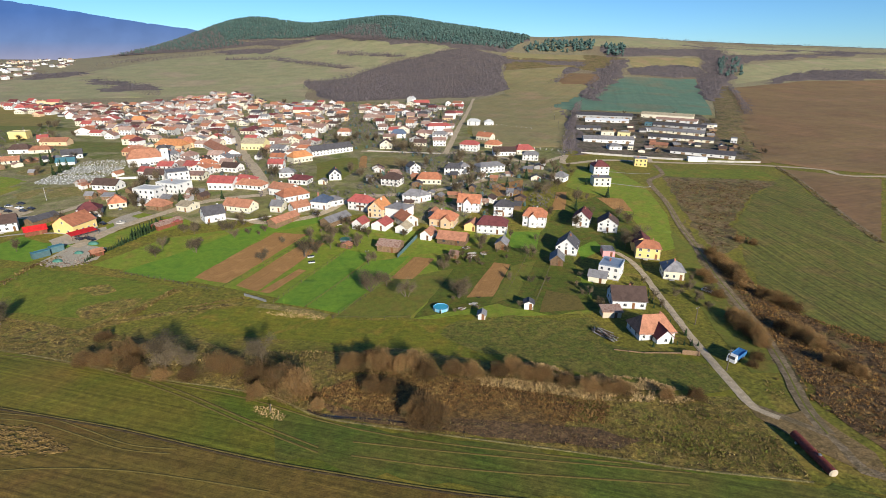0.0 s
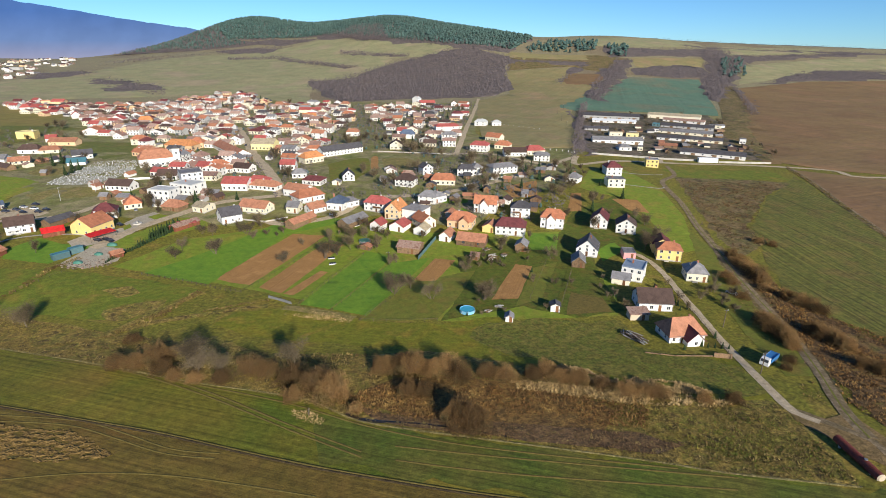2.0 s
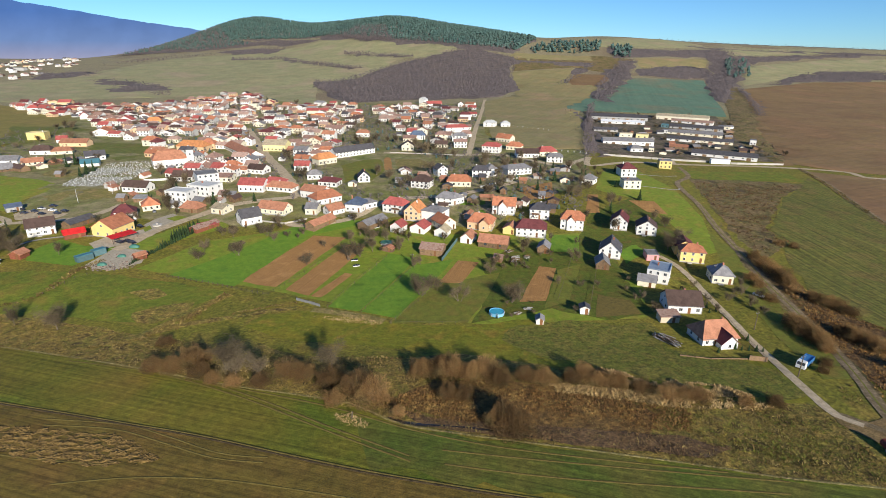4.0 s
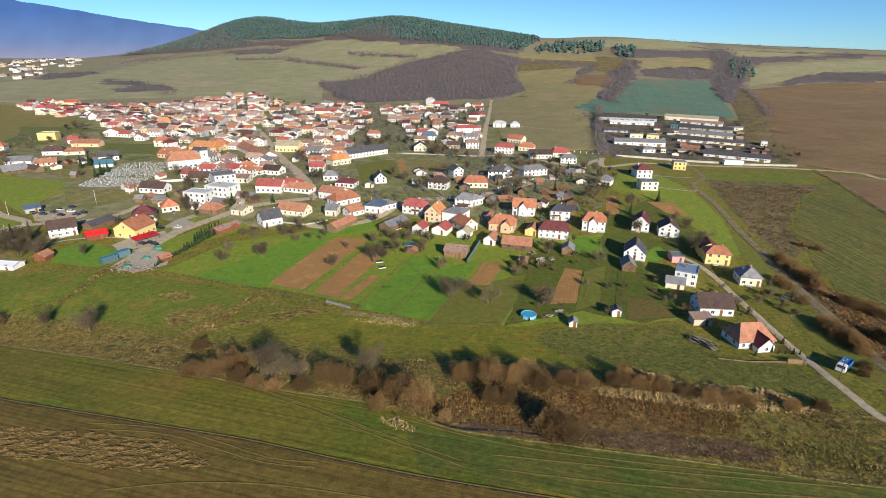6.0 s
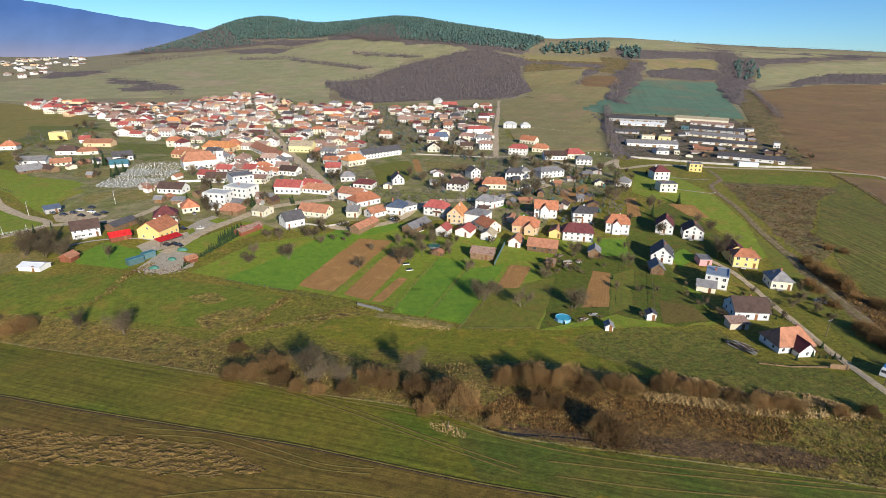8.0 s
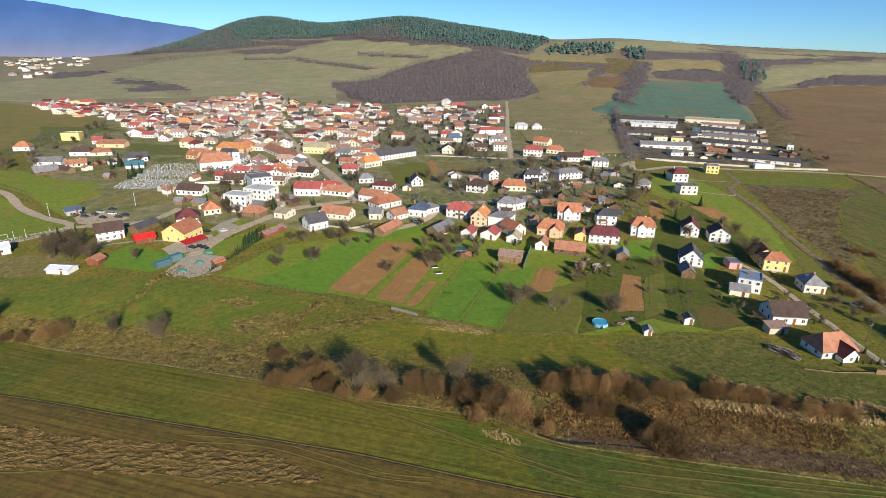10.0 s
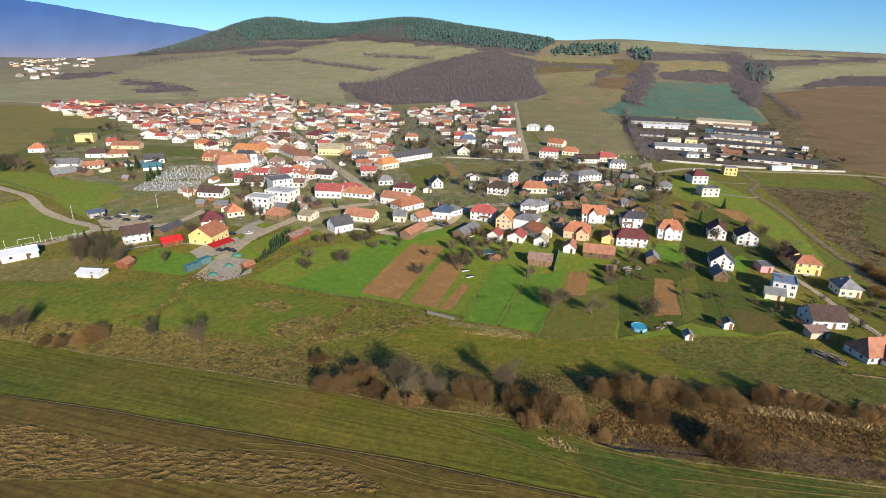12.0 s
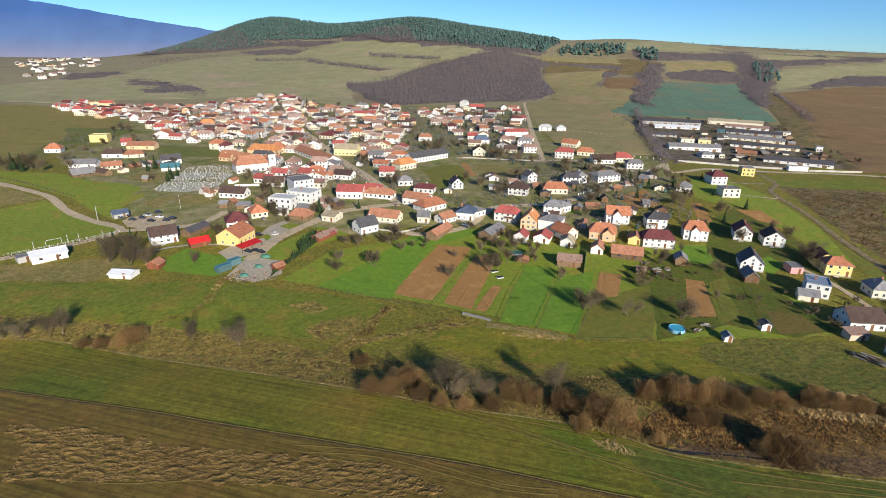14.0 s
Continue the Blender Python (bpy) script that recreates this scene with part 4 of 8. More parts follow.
def shell(w, d, h, shape, rise):
    """Walls with their gables, and the roof, of a w by d block."""
    walls, roof = Solid(), Solid()
    x, y, e, t = w / 2, d / 2, 0.45, 0.2
    low = -1.2
    if shape == "flat":
        walls.box(-x, -y, low, x, y, h)
        roof.box(-x - 0.12, -y - 0.12, h, x + 0.12, y + 0.12, h + 0.16)
        for a, b, c, g in ((-x, -y, x, -y + 0.25), (-x, y - 0.25, x, y), (-x, -y + 0.25, -x + 0.25, y - 0.25), (x - 0.25, -y + 0.25, x, y - 0.25)):
            roof.box(a, b, h + 0.16, c, g, h + 0.16 + rise * 0.6)
    elif shape == "shed":
        walls.add([(-x, -y, low), (x, -y, low), (x, y, low), (-x, y, low), (-x, -y, h), (x, -y, h), (x, y, h + rise), (-x, y, h + rise)],
                  [(3, 2, 1, 0), (4, 5, 6, 7), (0, 1, 5, 4), (1, 2, 6, 5), (2, 3, 7, 6), (3, 0, 4, 7)])
        k = rise / d * e
        roof.plate([(-x - e, -y - e, h - k + t), (x + e, -y - e, h - k + t), (x + e, y + e, h + rise + k + t), (-x - e, y + e, h + rise + k + t)], t)
    elif shape in ("gable", "front"):
        turn = shape == "front"
        a, b = (y, x) if turn else (x, y)  # ridge half length, half span
        put = (lambda p, q, z: (-q, p, z)) if turn else (lambda p, q, z: (p, q, z))
        k = rise / b * e
        walls.add([put(-a, -b, low), put(a, -b, low), put(a, b, low), put(-a, b, low), put(-a, -b, h), put(a, -b, h), put(a, b, h), put(-a, b, h), put(-a, 0, h + rise), put(a, 0, h + rise)],
                  [(3, 2, 1, 0), (0, 1, 5, 4), (2, 3, 7, 6), (1, 2, 6, 9, 5), (3, 0, 4, 8, 7), (4, 5, 9, 8), (6, 7, 8, 9)])
        for s in (-1, 1):
            quad = [put(-a - e, s * (b + e), h - k + t), put(a + e, s * (b + e), h - k + t), put(a + e, 0, h + rise + t), put(-a - e, 0, h + rise + t)]
            roof.plate(quad if s < 0 else quad[::-1], t)
        roof.tube(put(-a - e, 0, h + rise + t), put(a + e, 0, h + rise + t), 0.12, 0.12, 6)
    else:
        walls.box(-x, -y, low, x, y, h)
        b = min(x, y)
        cut = b * (0.55 if abs(x - y) > 1.0 else 0.8)
        k = rise / b * e
        if x >= y:
            r0, r1 = (-x + cut, 0, h + rise + t), (x - cut, 0, h + rise + t)
            c = [(-x - e, -y - e, h - k + t), (x + e, -y - e, h - k + t), (x + e, y + e, h - k + t), (-x - e, y + e, h - k + t)]
            planes = [(c[0], c[1], r1, r0), (c[1], c[2], r1), (c[2], c[3], r0, r1), (c[3], c[0], r0)]
        else:
            r0, r1 = (0, -y + cut, h + rise + t), (0, y - cut, h + rise + t)
            c = [(-x - e, -y - e, h - k + t), (x + e, -y - e, h - k + t), (x + e, y + e, h - k + t), (-x - e, y + e, h - k + t)]
            planes = [(c[0], c[1], r0), (c[1], c[2], r1, r0), (c[2], c[3], r1), (c[3], c[0], r0, r1)]
        for p in planes:
            roof.plate(list(p), t)
        roof.tube(r0, r1, 0.12, 0.12, 6)
        for p, q in ((c[0], r0), (c[1], r1 if x >= y else r0), (c[2], r1), (c[3], r0 if x >= y else r1)):
            roof.tube(p, q, 0.09, 0.09, 5)
    return walls, roof


PANES = {}


def window(parent, side, along, z, w, d, ww=1.1, wh=1.3, detail=True):
    """A window on the front (0), the left (1) or the right (2) wall."""
    key = (ww, wh, detail)
    if key not in PANES:
        box = Solid().box(-ww / 2, -0.05, 0, ww / 2, 0.05, wh)
        k = 0.09
        pane_solid = Solid().box(0, -0.075, 0, ww / 2 - 1.5 * k, -0.04, wh - 2 * k)
        PANES[key] = (box.mesh("window", "frame_white" if detail else "glass_dark"), pane_solid.mesh("pane", "glass_dark"), k)
    frame_mesh, pane_mesh, k = PANES[key]
    m = {0: pose(along, -d / 2, z), 1: pose(-w / 2, -along, z, 0, 0, -90), 2: pose(w / 2, along, z, 0, 0, 90)}[side]
    ob = part("window", frame_mesh, "", parent)
    ob.matrix_basis = m
    if detail:
        for x in (-ww / 2 + k, k / 2):
            part("pane", pane_mesh, "", ob).location = (x, 0, k)


DOOR = Solid().box(-0.5, -0.06, -0.4, 0.5, 0.04, 2.1).mesh("door", "door_wood")
STACK = Solid().box(-0.3, -0.3, -1.4, 0.3, 0.3, 1.0).box(-0.37, -0.37, 1.0, 0.37, 0.37, 1.12).mesh("chimney", "chimney_brick")
STACK_PALE = Solid().box(-0.3, -0.3, -1.4, 0.3, 0.3, 1.0).box(-0.37, -0.37, 1.0, 0.37, 0.37, 1.12).mesh("chimney", "wall_white")


def house(x, y, yaw, w, d, h, shape, rise, roof_colour, wall_colour, storeys, wing=None, name="house"):
    rng = random.Random(round(x * 31 + y * 17))
    TAKEN.append((x, y, max(w, d) / 2 + 1))
    far = math.hypot(x, y)
    words = {0: "", 1: "single-storey ", 2: "two-storey ", 3: "three-storey "}[storeys]
    ob = thing(name, x, y, yaw, f"{words}{WALL_WORDS[wall_colour]} {name} with a {COLOUR_WORDS[roof_colour]} {SHAPE_WORDS[shape]}", "house")
    walls, roof = shell(w, d, h, shape, rise)
    part("wall", walls, "wall_" + wall_colour, ob)
    part("roof", roof, "roof_" + roof_colour, ob)
    if far < 330:
        part("plinth", Solid().box(-w / 2 - 0.04, -d / 2 - 0.04, -1.25, w / 2 + 0.04, d / 2 + 0.04, 0.4), "wall_grey", ob)
    if shape != "flat" or rng.random() < 0.5:
        cx, cy = (rng.uniform(-0.3, 0.3) * w, d * 0.08) if shape != "front" else (w * 0.1, rng.uniform(-0.1, 0.3) * d)
        stack = part("chimney", rng.choice((STACK, STACK_PALE)), "", ob)
        stack.matrix_basis = pose(cx, cy, h + (rise * 0.85 if shape != "flat" else 0.3))
    near, middle = far < 330, far < 520
    floor = h / storeys if storeys > 1 else 3.0
    for s in range(storeys if far < 640 else 0):
        sill = 0.95 + s * floor
        n = max(1, round(w / 3.2)) if middle else 2
        skip = rng.randrange(n) if s == 0 and near else -1
        for i in range(n):
            along = (i + 0.5) * w / n - w / 2
            if i == skip:
                door = part("door", DOOR, "", ob)
                door.matrix_basis = pose(along, -d / 2, 0.4)
            else:
                window(ob, 0, along, sill, w, d, 1.3 if rng.random() < 0.4 else 1.0, 1.3, near)
        for side in ((1, 2) if near else (2,) if far < 700 and middle else ()):
            for i in range(2 if d > 8 else 1):
                window(ob, side, (i - 0.5) * d * 0.45 if d > 8 else 0, sill, w, d, 1.0, 1.3, near)
    if shape == "front" and middle and storeys:
        window(ob, 0, 0, h + rise * 0.2, w, d, 1.0, 1.2, near)
    if shape == "gable" and near and storeys:
        window(ob, 2, 0, h + rise * 0.15, w, d, 1.0, 1.1, True)
        window(ob, 1, 0, h + rise * 0.15, w, d, 1.0, 1.1, True)
    if near and storeys == 2 and shape != "front" and not wing and rng.random() < 0.6:
        span = w * 0.4
        at = rng.choice((-1, 1)) * w * 0.2
        balcony = part("balcony", Solid().box(at - span / 2, -d / 2 - 1.2, floor - 0.1, at + span / 2, -d / 2 - 0.01, floor + 0.06), "wall_grey", ob)
        part("railing", Solid().box(at - span / 2, -d / 2 - 1.2, floor + 0.06, at + span / 2, -d / 2 - 1.12, floor + 1.0), rng.choice(("wall_white", "door_wood", "wall_cream")), balcony)
    if near and storeys:
        if shape in ("gable", "hip"):
            part("gutter", Solid().tube((-w / 2 - 0.4, -d / 2 - 0.48, h - 0.1), (w / 2 + 0.4, -d / 2 - 0.48, h - 0.1), 0.07, 0.07, 6), "metal_grey", ob)
            part("downpipe", Solid().tube((w / 2 - 0.1, -d / 2 - 0.08, 0), (w / 2 - 0.1, -d / 2 - 0.08, h - 0.1), 0.05, 0.05, 6), "metal_grey", ob)
        if rng.random() < 0.5:
            part("porch", Solid().box(-w * 0.1 - 1.0, -d / 2 - 1.4, -0.6, -w * 0.1 + 1.0, -d / 2 - 0.02, 0.3), "concrete", ob)
    if wing:
        dx, ww, length, wh, wr = wing[:5]
        wing_colour = wing[5] if len(wing) > 5 else roof_colour
        walls, roof = shell(ww, length + 2, wh, "front", wr)
        for solid, title, material in ((walls, "wing_wall", "wall_" + wall_colour), (roof, "wing_roof", "roof_" + wing_colour)):
            o = part(title, solid, material, ob)
            o.matrix_basis = pose(dx, -d / 2 - length / 2 + 1, 0)
        window(ob, 0, dx, 1.0, w, d + 2 * length, 1.0, 1.3, True)
    return ob


GATE = Solid().box(-1.7, -0.08, -0.4, 1.7, 0.05, 2.3).mesh("gate", "wall_timber")
KIND_LABELS = {"shed": "garden shed", "barn": "barn", "outbuilding": "outbuilding", "garage": "garage", "garden_shed": "small garden shed", "log_cabin": "log cabin", "container": "storage container",
               "shelter": "animal shelter", "cowshed": "long farm shed", "store_building": "farm store building", "trailer_shed": "site hut", "rear_house": "rear house"}


def outbuilding(name, x, y, yaw, w, d, h, shape, rise, roof_colour, wall_colour):
    TAKEN.append((x, y, max(w, d) / 2 + 0.5))
    ob = thing(name, x, y, yaw, f"{WALL_WORDS[wall_colour]} {KIND_LABELS[name]} with a {COLOUR_WORDS[roof_colour]} {SHAPE_WORDS[shape]}", "building")
    walls, roof = shell(w, d, h, shape, rise)
    part("wall", walls, "wall_" + wall_colour, ob)
    part("roof", roof, "roof_" + roof_colour, ob)
    if name in ("cowshed", "barn", "store_building"):
        for i in range(max(2, round(w / 7))):
            window(ob, 0, (i + 0.5) * w / max(2, round(w / 7)) - w / 2, 1.2, w, d, 1.3, 1.0 if name != "store_building" else 1.3, False)
    if name == "cowshed":
        for i in range(max(1, round(w / 17))):
            gate = part("gate", GATE, "", ob, "dark wooden gate")
            gate.matrix_basis = pose((i + 0.62) * w / max(1, round(w / 17)) - w / 2, -d / 2, 0)
    if name in ("shed", "garage", "garden_shed", "outbuilding", "barn", "log_cabin", "shelter") and math.hypot(x, y) < 420:
        door = part("door", DOOR, "", ob)
        door.matrix_basis = pose(w * 0.2, -d / 2, 0.35)
    return ob


# The houses.
house(69.9, 152.1, 6, 12, 9, 2.9, "hip", 4.0, "rust", "white", 1, wing=(1.2, 5.5, 3, 2.6, 2.6, "burgundy"))
house(69.7, 175.4, -6, 11.9, 10, 3.3, "gable", 3.6, "brown", "white", 1)
house(72.3, 202.4, -29, 8.4, 10, 5.8, "flat", 0.5, "bluegrey", "white", 2)
house(95.4, 224, -14, 10.4, 8.5, 5.2, "hip", 2.3, "orange", "yellow", 2)
house(97.8, 202, -12, 8.1, 9, 3.9, "hip", 2.9, "grey", "cream", 1)
house(60.4, 229.7, -20, 9.4, 11, 3.6, "front", 4.2, "dark", "white", 2)
house(76.5, 266.7, -22, 8.4, 11, 4.6, "front", 3.6, "burgundy", "white", 2)
house(87.7, 258.8, -17, 9.6, 10, 4.4, "front", 3.2, "brown", "white", 2)
house(107.2, 340.5, -1, 11.1, 9, 5.4, "flat", 0.4, "grey", "cream", 2)
house(116.4, 375.6, 0, 11, 11, 6, "hip", 3.2, "burgundy", "white", 2)
house(83, 351.1, -32, 8.3, 8, 3.4, "hip", 2.6, "grey", "white", 1)
house(159.3, 412.4, -12, 9.3, 9, 6, "flat", 0.4, "grey", "yellow", 2)
house(51.2, 265.7, -16, 11.7, 9, 5.6, "hip", 3.4, "orange", "white", 2, wing=(-0.5, 4, 1.0, 5.2, 2.0))
house(36.5, 281, -9, 10.5, 9, 5.6, "hip", 2.6, "dark", "white", 2)
house(18, 288.5, -12, 12.5, 9, 5.2, "gable", 3.6, "orange", "white", 2, wing=(-0.5, 4.5, 1.2, 5, 2.6))
house(27.9, 255.7, -12, 14.8, 10, 4.6, "hip", 3.2, "burgundy", "white", 2)
house(3.3, 265.7, -17, 13, 10, 4, "hip", 3.4, "orange", "peach", 1, wing=(2.5, 5, 1.5, 3.8, 2.2))
house(-16.6, 265.5, 30, 8.4, 11, 3.6, "front", 3.0, "orange", "cream", 1)
house(-20.9, 277.4, -27, 11.4, 11, 5.6, "hip", 1.8, "grey", "white", 0)
house(-32.1, 279.4, -18, 8.3, 12, 5, "front", 4.0, "tangerine", "peach", 2)
house(-43.3, 289.5, -22, 12.3, 9, 5, "hip", 3.0, "red", "white", 2)
house(-65.7, 291.7, -16, 9.9, 10, 4.4, "hip", 3.0, "slate", "white", 1)
house(-61.5, 296.2, 42, 10.5, 9, 3.4, "hip", 1.6, "grey", "white", 1)
house(-86.5, 306.4, 41, 16.3, 11, 3.4, "hip", 3.2, "orange", "white", 1)
house(-93.8, 315.2, -25, 15.5, 10, 4.4, "gable", 2.6, "rust", "white", 1)
house(-77.7, 285.7, 42, 9.8, 7, 3, "gable", 2.4, "rust", "white", 1)
house(-89.3, 286, -7, 6.5, 8, 3.6, "gable", 2.2, "grey", "cream", 1)
house(-119.6, 270, 38, 10.4, 9, 4.2, "gable", 3.6, "dark", "white", 1)
house(-110.5, 286.5, -18, 16.7, 9, 3.2, "gable", 3.0, "rust", "cream", 1)
house(-139.7, 286.2, -20, 7.9, 9, 3.4, "gable", 1.6, "beige", "cream", 1)
house(-181.9, 291.3, 30, 8.8, 9, 3.2, "hip", 3.4, "orange", "cream", 1)
house(-171.7, 307.5, -12, 14.1, 10, 6, "flat", 0.6, "white", "white", 2)
house(-162.8, 320.4, -20, 16.6, 12, 6, "flat", 0.6, "white", "white", 2)
house(-169.4, 339.4, 33, 12.7, 14, 8.4, "flat", 0.6, "grey", "white", 3)
house(-179.4, 250.1, 77, 13.6, 12, 4.6, "gable", 3.8, "orange", "yellow", 1)
house(-187.5, 274.7, 25, 11.2, 11, 3.6, "hip", 3.6, "burgundy", "white", 1)
house(-213.9, 249.1, 35, 11.5, 10, 4.4, "gable", 3.2, "brown", "white", 2)
house(-219.6, 396.1, 32, 23.5, 14, 6.2, "hip", 5.0, "rust", "white", 1)
house(-206.9, 326.3, -8, 16.1, 9, 3.2, "gable", 3.0, "brown", "white", 1)
house(-289.1, 419.2, 32, 13.7, 9, 3.6, "gable", 3.2, "dark", "white", 1)
house(-69.6, 352.5, 12, 7.8, 9, 3.6, "front", 3.6, "dark", "white", 2)
house(-29.7, 339, -19, 12, 10, 4.6, "hip", 3.2, "brown", "white", 2)
house(-5.5, 343.4, -4, 15.6, 9, 3.6, "hip", 3.2, "orange", "cream", 1)
house(-14.5, 303.6, -16, 10.5, 9, 4.4, "hip", 2.6, "grey", "white", 2)
house(-10.1, 305.1, 38, 8.7, 9, 4, "hip", 2.2, "grey", "white", 1)
house(10.8, 368.5, -7, 11.5, 9, 5, "hip", 2.4, "dark", "white", 2)
house(17.8, 372, 17, 7, 9, 5.6, "hip", 2.2, "grey", "white", 2)
house(36.9, 378.1, 23, 19.7, 12, 4.6, "hip", 2.0, "grey", "white", 2)
house(-17.7, 371.5, 27, 7.9, 8, 5, "front", 2.6, "dark", "white", 2)
house(-135.7, 329.5, -4, 15.9, 12, 4.4, "gable", 3.0, "red", "white", 1)
house(-123.8, 334.4, -11, 12.5, 10, 4.4, "hip", 2.4, "red", "pink", 2)
house(-117.7, 328.3, -16, 17.8, 8, 3, "hip", 2.6, "rust", "white", 1)
house(-147.2, 375.4, -15, 12.8, 10, 3.4, "gable", 2.6, "brown", "white", 1)
house(-118.2, 384.9, 1, 10.6, 9, 4, "gable", 2.6, "red", "white", 1)
house(-104, 359.2, 11, 9.7, 8, 3.4, "hip", 2.4, "grey", "white", 1)
house(-90.7, 444.7, 42, 38.4, 10, 4.4, "gable", 3.4, "dark", "white", 2)
house(-107.4, 410, 44, 16.2, 10, 4.6, "hip", 3.4, "tangerine", "cream", 1)
house(-132.2, 456.7, 2, 10.5, 9, 5, "flat", 0.5, "beige", "cream", 2)
house(-159.4, 464.9, -6, 19.8, 14, 5.4, "gable", 3.4, "beige", "paleyellow", 1)
house(-228.2, 458.1, -10, 25, 12, 4.8, "hip", 4.0, "tangerine", "peach", 1)
house(-220.2, 470.7, 2, 11.7, 10, 4.8, "hip", 3.4, "orange", "peach", 1)
house(-181.9, 445.2, -53, 61.2, 12, 3.6, "gable", 3.4, "rust", "white", 1)
house(-177.9, 358, 27, 11.1, 9, 3.4, "gable", 2.6, "brown", "white", 1)
house(-189.8, 352.7, 1, 13, 9, 3.2, "gable", 3.0, "brown", "white", 1)
house(-396.2, 509.7, 12, 15, 11, 6.6, "flat", 0.5, "paleyellow", "yellow", 3)
house(-344.4, 440.3, 11, 15.6, 10, 3.6, "hip", 3.2, "brown", "white", 1)
house(-348.7, 533.5, 2, 17.3, 10, 4.2, "front", 3.4, "orange", "white", 1)
house(-341.3, 478.3, 2, 23.4, 10, 3.4, "gable", 2.8, "rust", "peach", 1)
house(-38.8, 526.7, 2, 14.3, 10, 4.4, "hip", 3.6, "slate", "white", 2)
house(-45.7, 470, 2, 10.9, 10, 4.2, "front", 3.6, "brown", "cream", 1)
house(2, 516.6, -13, 12.8, 10, 5.6, "hip", 2.4, "grey", "white", 2)
house(27.7, 461.6, -18, 15.2, 11, 5.8, "hip", 2.6, "red", "white", 2)
house(45.8, 513.8, -36, 15.2, 10, 4.2, "gable", 3.2, "orange", "cream", 1)
house(49.5, 474.9, -23, 13.1, 10, 3.6, "hip", 3.0, "orange", "cream", 1)
house(72.6, 449.6, 11, 15.5, 12, 4, "hip", 3.2, "red", "cream", 1)
house(74.1, 421.8, -9, 12.4, 9, 4.6, "hip", 2.2, "grey", "white", 2)
house(55.1, 442.5, 1, 18.4, 11, 3.6, "gable", 3.0, "brown", "white", 1)
house(14.9, 668.7, 1, 13.2, 10, 7, "hip", 2.4, "burgundy", "white", 2)
house(40.6, 614.5, -19, 13.3, 9, 4.6, "hip", 2.4, "white", "white", 2)
house(57.7, 612.4, -1, 10.2, 9, 4, "hip", 2.4, "white", "white", 1)
house(0.5, 573.8, 11, 25, 12, 5.4, "hip", 2.2, "red", "white", 2)
house(-40.7, 833.3, -36, 11, 8, 6.5, "front", 3.0, "white", "white", 2)
house(-24.5, 801.5, 17, 22.3, 9, 4.5, "gable", 3.2, "red", "white", 1)
house(14.9, 797.4, -2, 8.2, 8, 4.5, "front", 3.0, "brown", "white", 1)
house(28.8, 793.5, -30, 14, 9, 4.5, "gable", 2.6, "rust", "white", 1)
house(-561.6, 775.6, 42, 11.1, 10, 5.5, "flat", 0.5, "orange", "peach", 2)
house(-546.4, 781.9, 6, 16.5, 11, 4, "gable", 3.0, "red", "peach", 1)
house(-440, 650.2, 34, 9.5, 10, 4, "front", 4.0, "red", "white", 1)
house(-372.2, 618.9, 2, 14.3, 10, 4.2, "front", 4.0, "red", "white", 1)
house(-338.7, 613.3, 20, 14.7, 10, 4.4, "hip", 3.2, "tangerine", "yellow", 1)
house(-546.6, 715.8, 33, 11.8, 10, 4, "hip", 3.4, "red", "white", 1)
house(-277.4, 767.8, 3, 11.6, 9, 5.5, "flat", 0.5, "cream", "cream", 2)
house(-190.9, 802.6, -24, 16, 9, 5, "hip", 2.0, "grey", "white", 2)
house(-163.1, 652.1, 21, 15.2, 10, 4.5, "gable", 3.0, "tangerine", "peach", 1)
house(-176.4, 716.2, 2, 27.8, 9, 4, "gable", 2.6, "red", "cream", 1)
house(-93.9, 537.8, 2, 12.9, 9, 4.4, "hip", 2.4, "rust", "white", 1)
house(-404.8, 458.3, 16, 11.9, 10, 3.6, "hip", 3.4, "orange", "white", 1)
house(-364, 494.5, 24, 8.5, 8, 3.2, "gable", 2.8, "red", "white", 1)
house(-329.3, 441.8, 22, 14.9, 9, 3, "hip", 2.4, "rust", "cream", 1)
house(-345.6, 403.3, 9, 18.3, 10, 2.8, "gable", 2.6, "grey", "white", 1)
house(-322.5, 397.7, 29, 13.2, 9, 2.6, "gable", 2.4, "rust", "cream", 1)

# Sheds, barns and farm buildings.
outbuilding("shed", -22, 230.8, -15, 10.4, 8, 3, "gable", 1.8, "corrugated", "timber")
outbuilding("barn", 7.4, 240.1, -18, 13.8, 8, 2.8, "gable", 2.6, "rust", "timber")
outbuilding("outbuilding", -4.6, 246.2, -22, 5.6, 8, 2.8, "front", 2.2, "rust", "white")
outbuilding("shed", 30.3, 233.6, -18, 5.2, 7, 2.8, "front", 1.8, "grey", "timber")
outbuilding("outbuilding", 18.1, 258.8, -20, 6.9, 8, 2.8, "front", 2.0, "rust", "yellow")
outbuilding("outbuilding", -28.6, 259.9, -23, 7.9, 9, 2.8, "front", 2.2, "red", "white")
outbuilding("outbuilding", -39.7, 259.5, -24, 6.2, 7, 3.4, "front", 2.2, "red", "white")
outbuilding("outbuilding", -17.2, 254.5, -21, 6.4, 7, 2.8, "front", 2.0, "beige", "white")
outbuilding("shed", 52.6, 215.9, -13, 5.6, 8, 2.6, "front", 2.4, "grey", "timber")
outbuilding("shed", 60.8, 165.2, 0, 6.5, 4, 2.4, "shed", 0.6, "corrugated", "beige")
outbuilding("outbuilding", 65.5, 197.2, -24, 6.9, 6, 2.6, "gable", 1.6, "grey", "cream")
outbuilding("garage", 77.9, 225.5, -7, 5.3, 7, 2.8, "flat", 0.3, "grey", "pink")
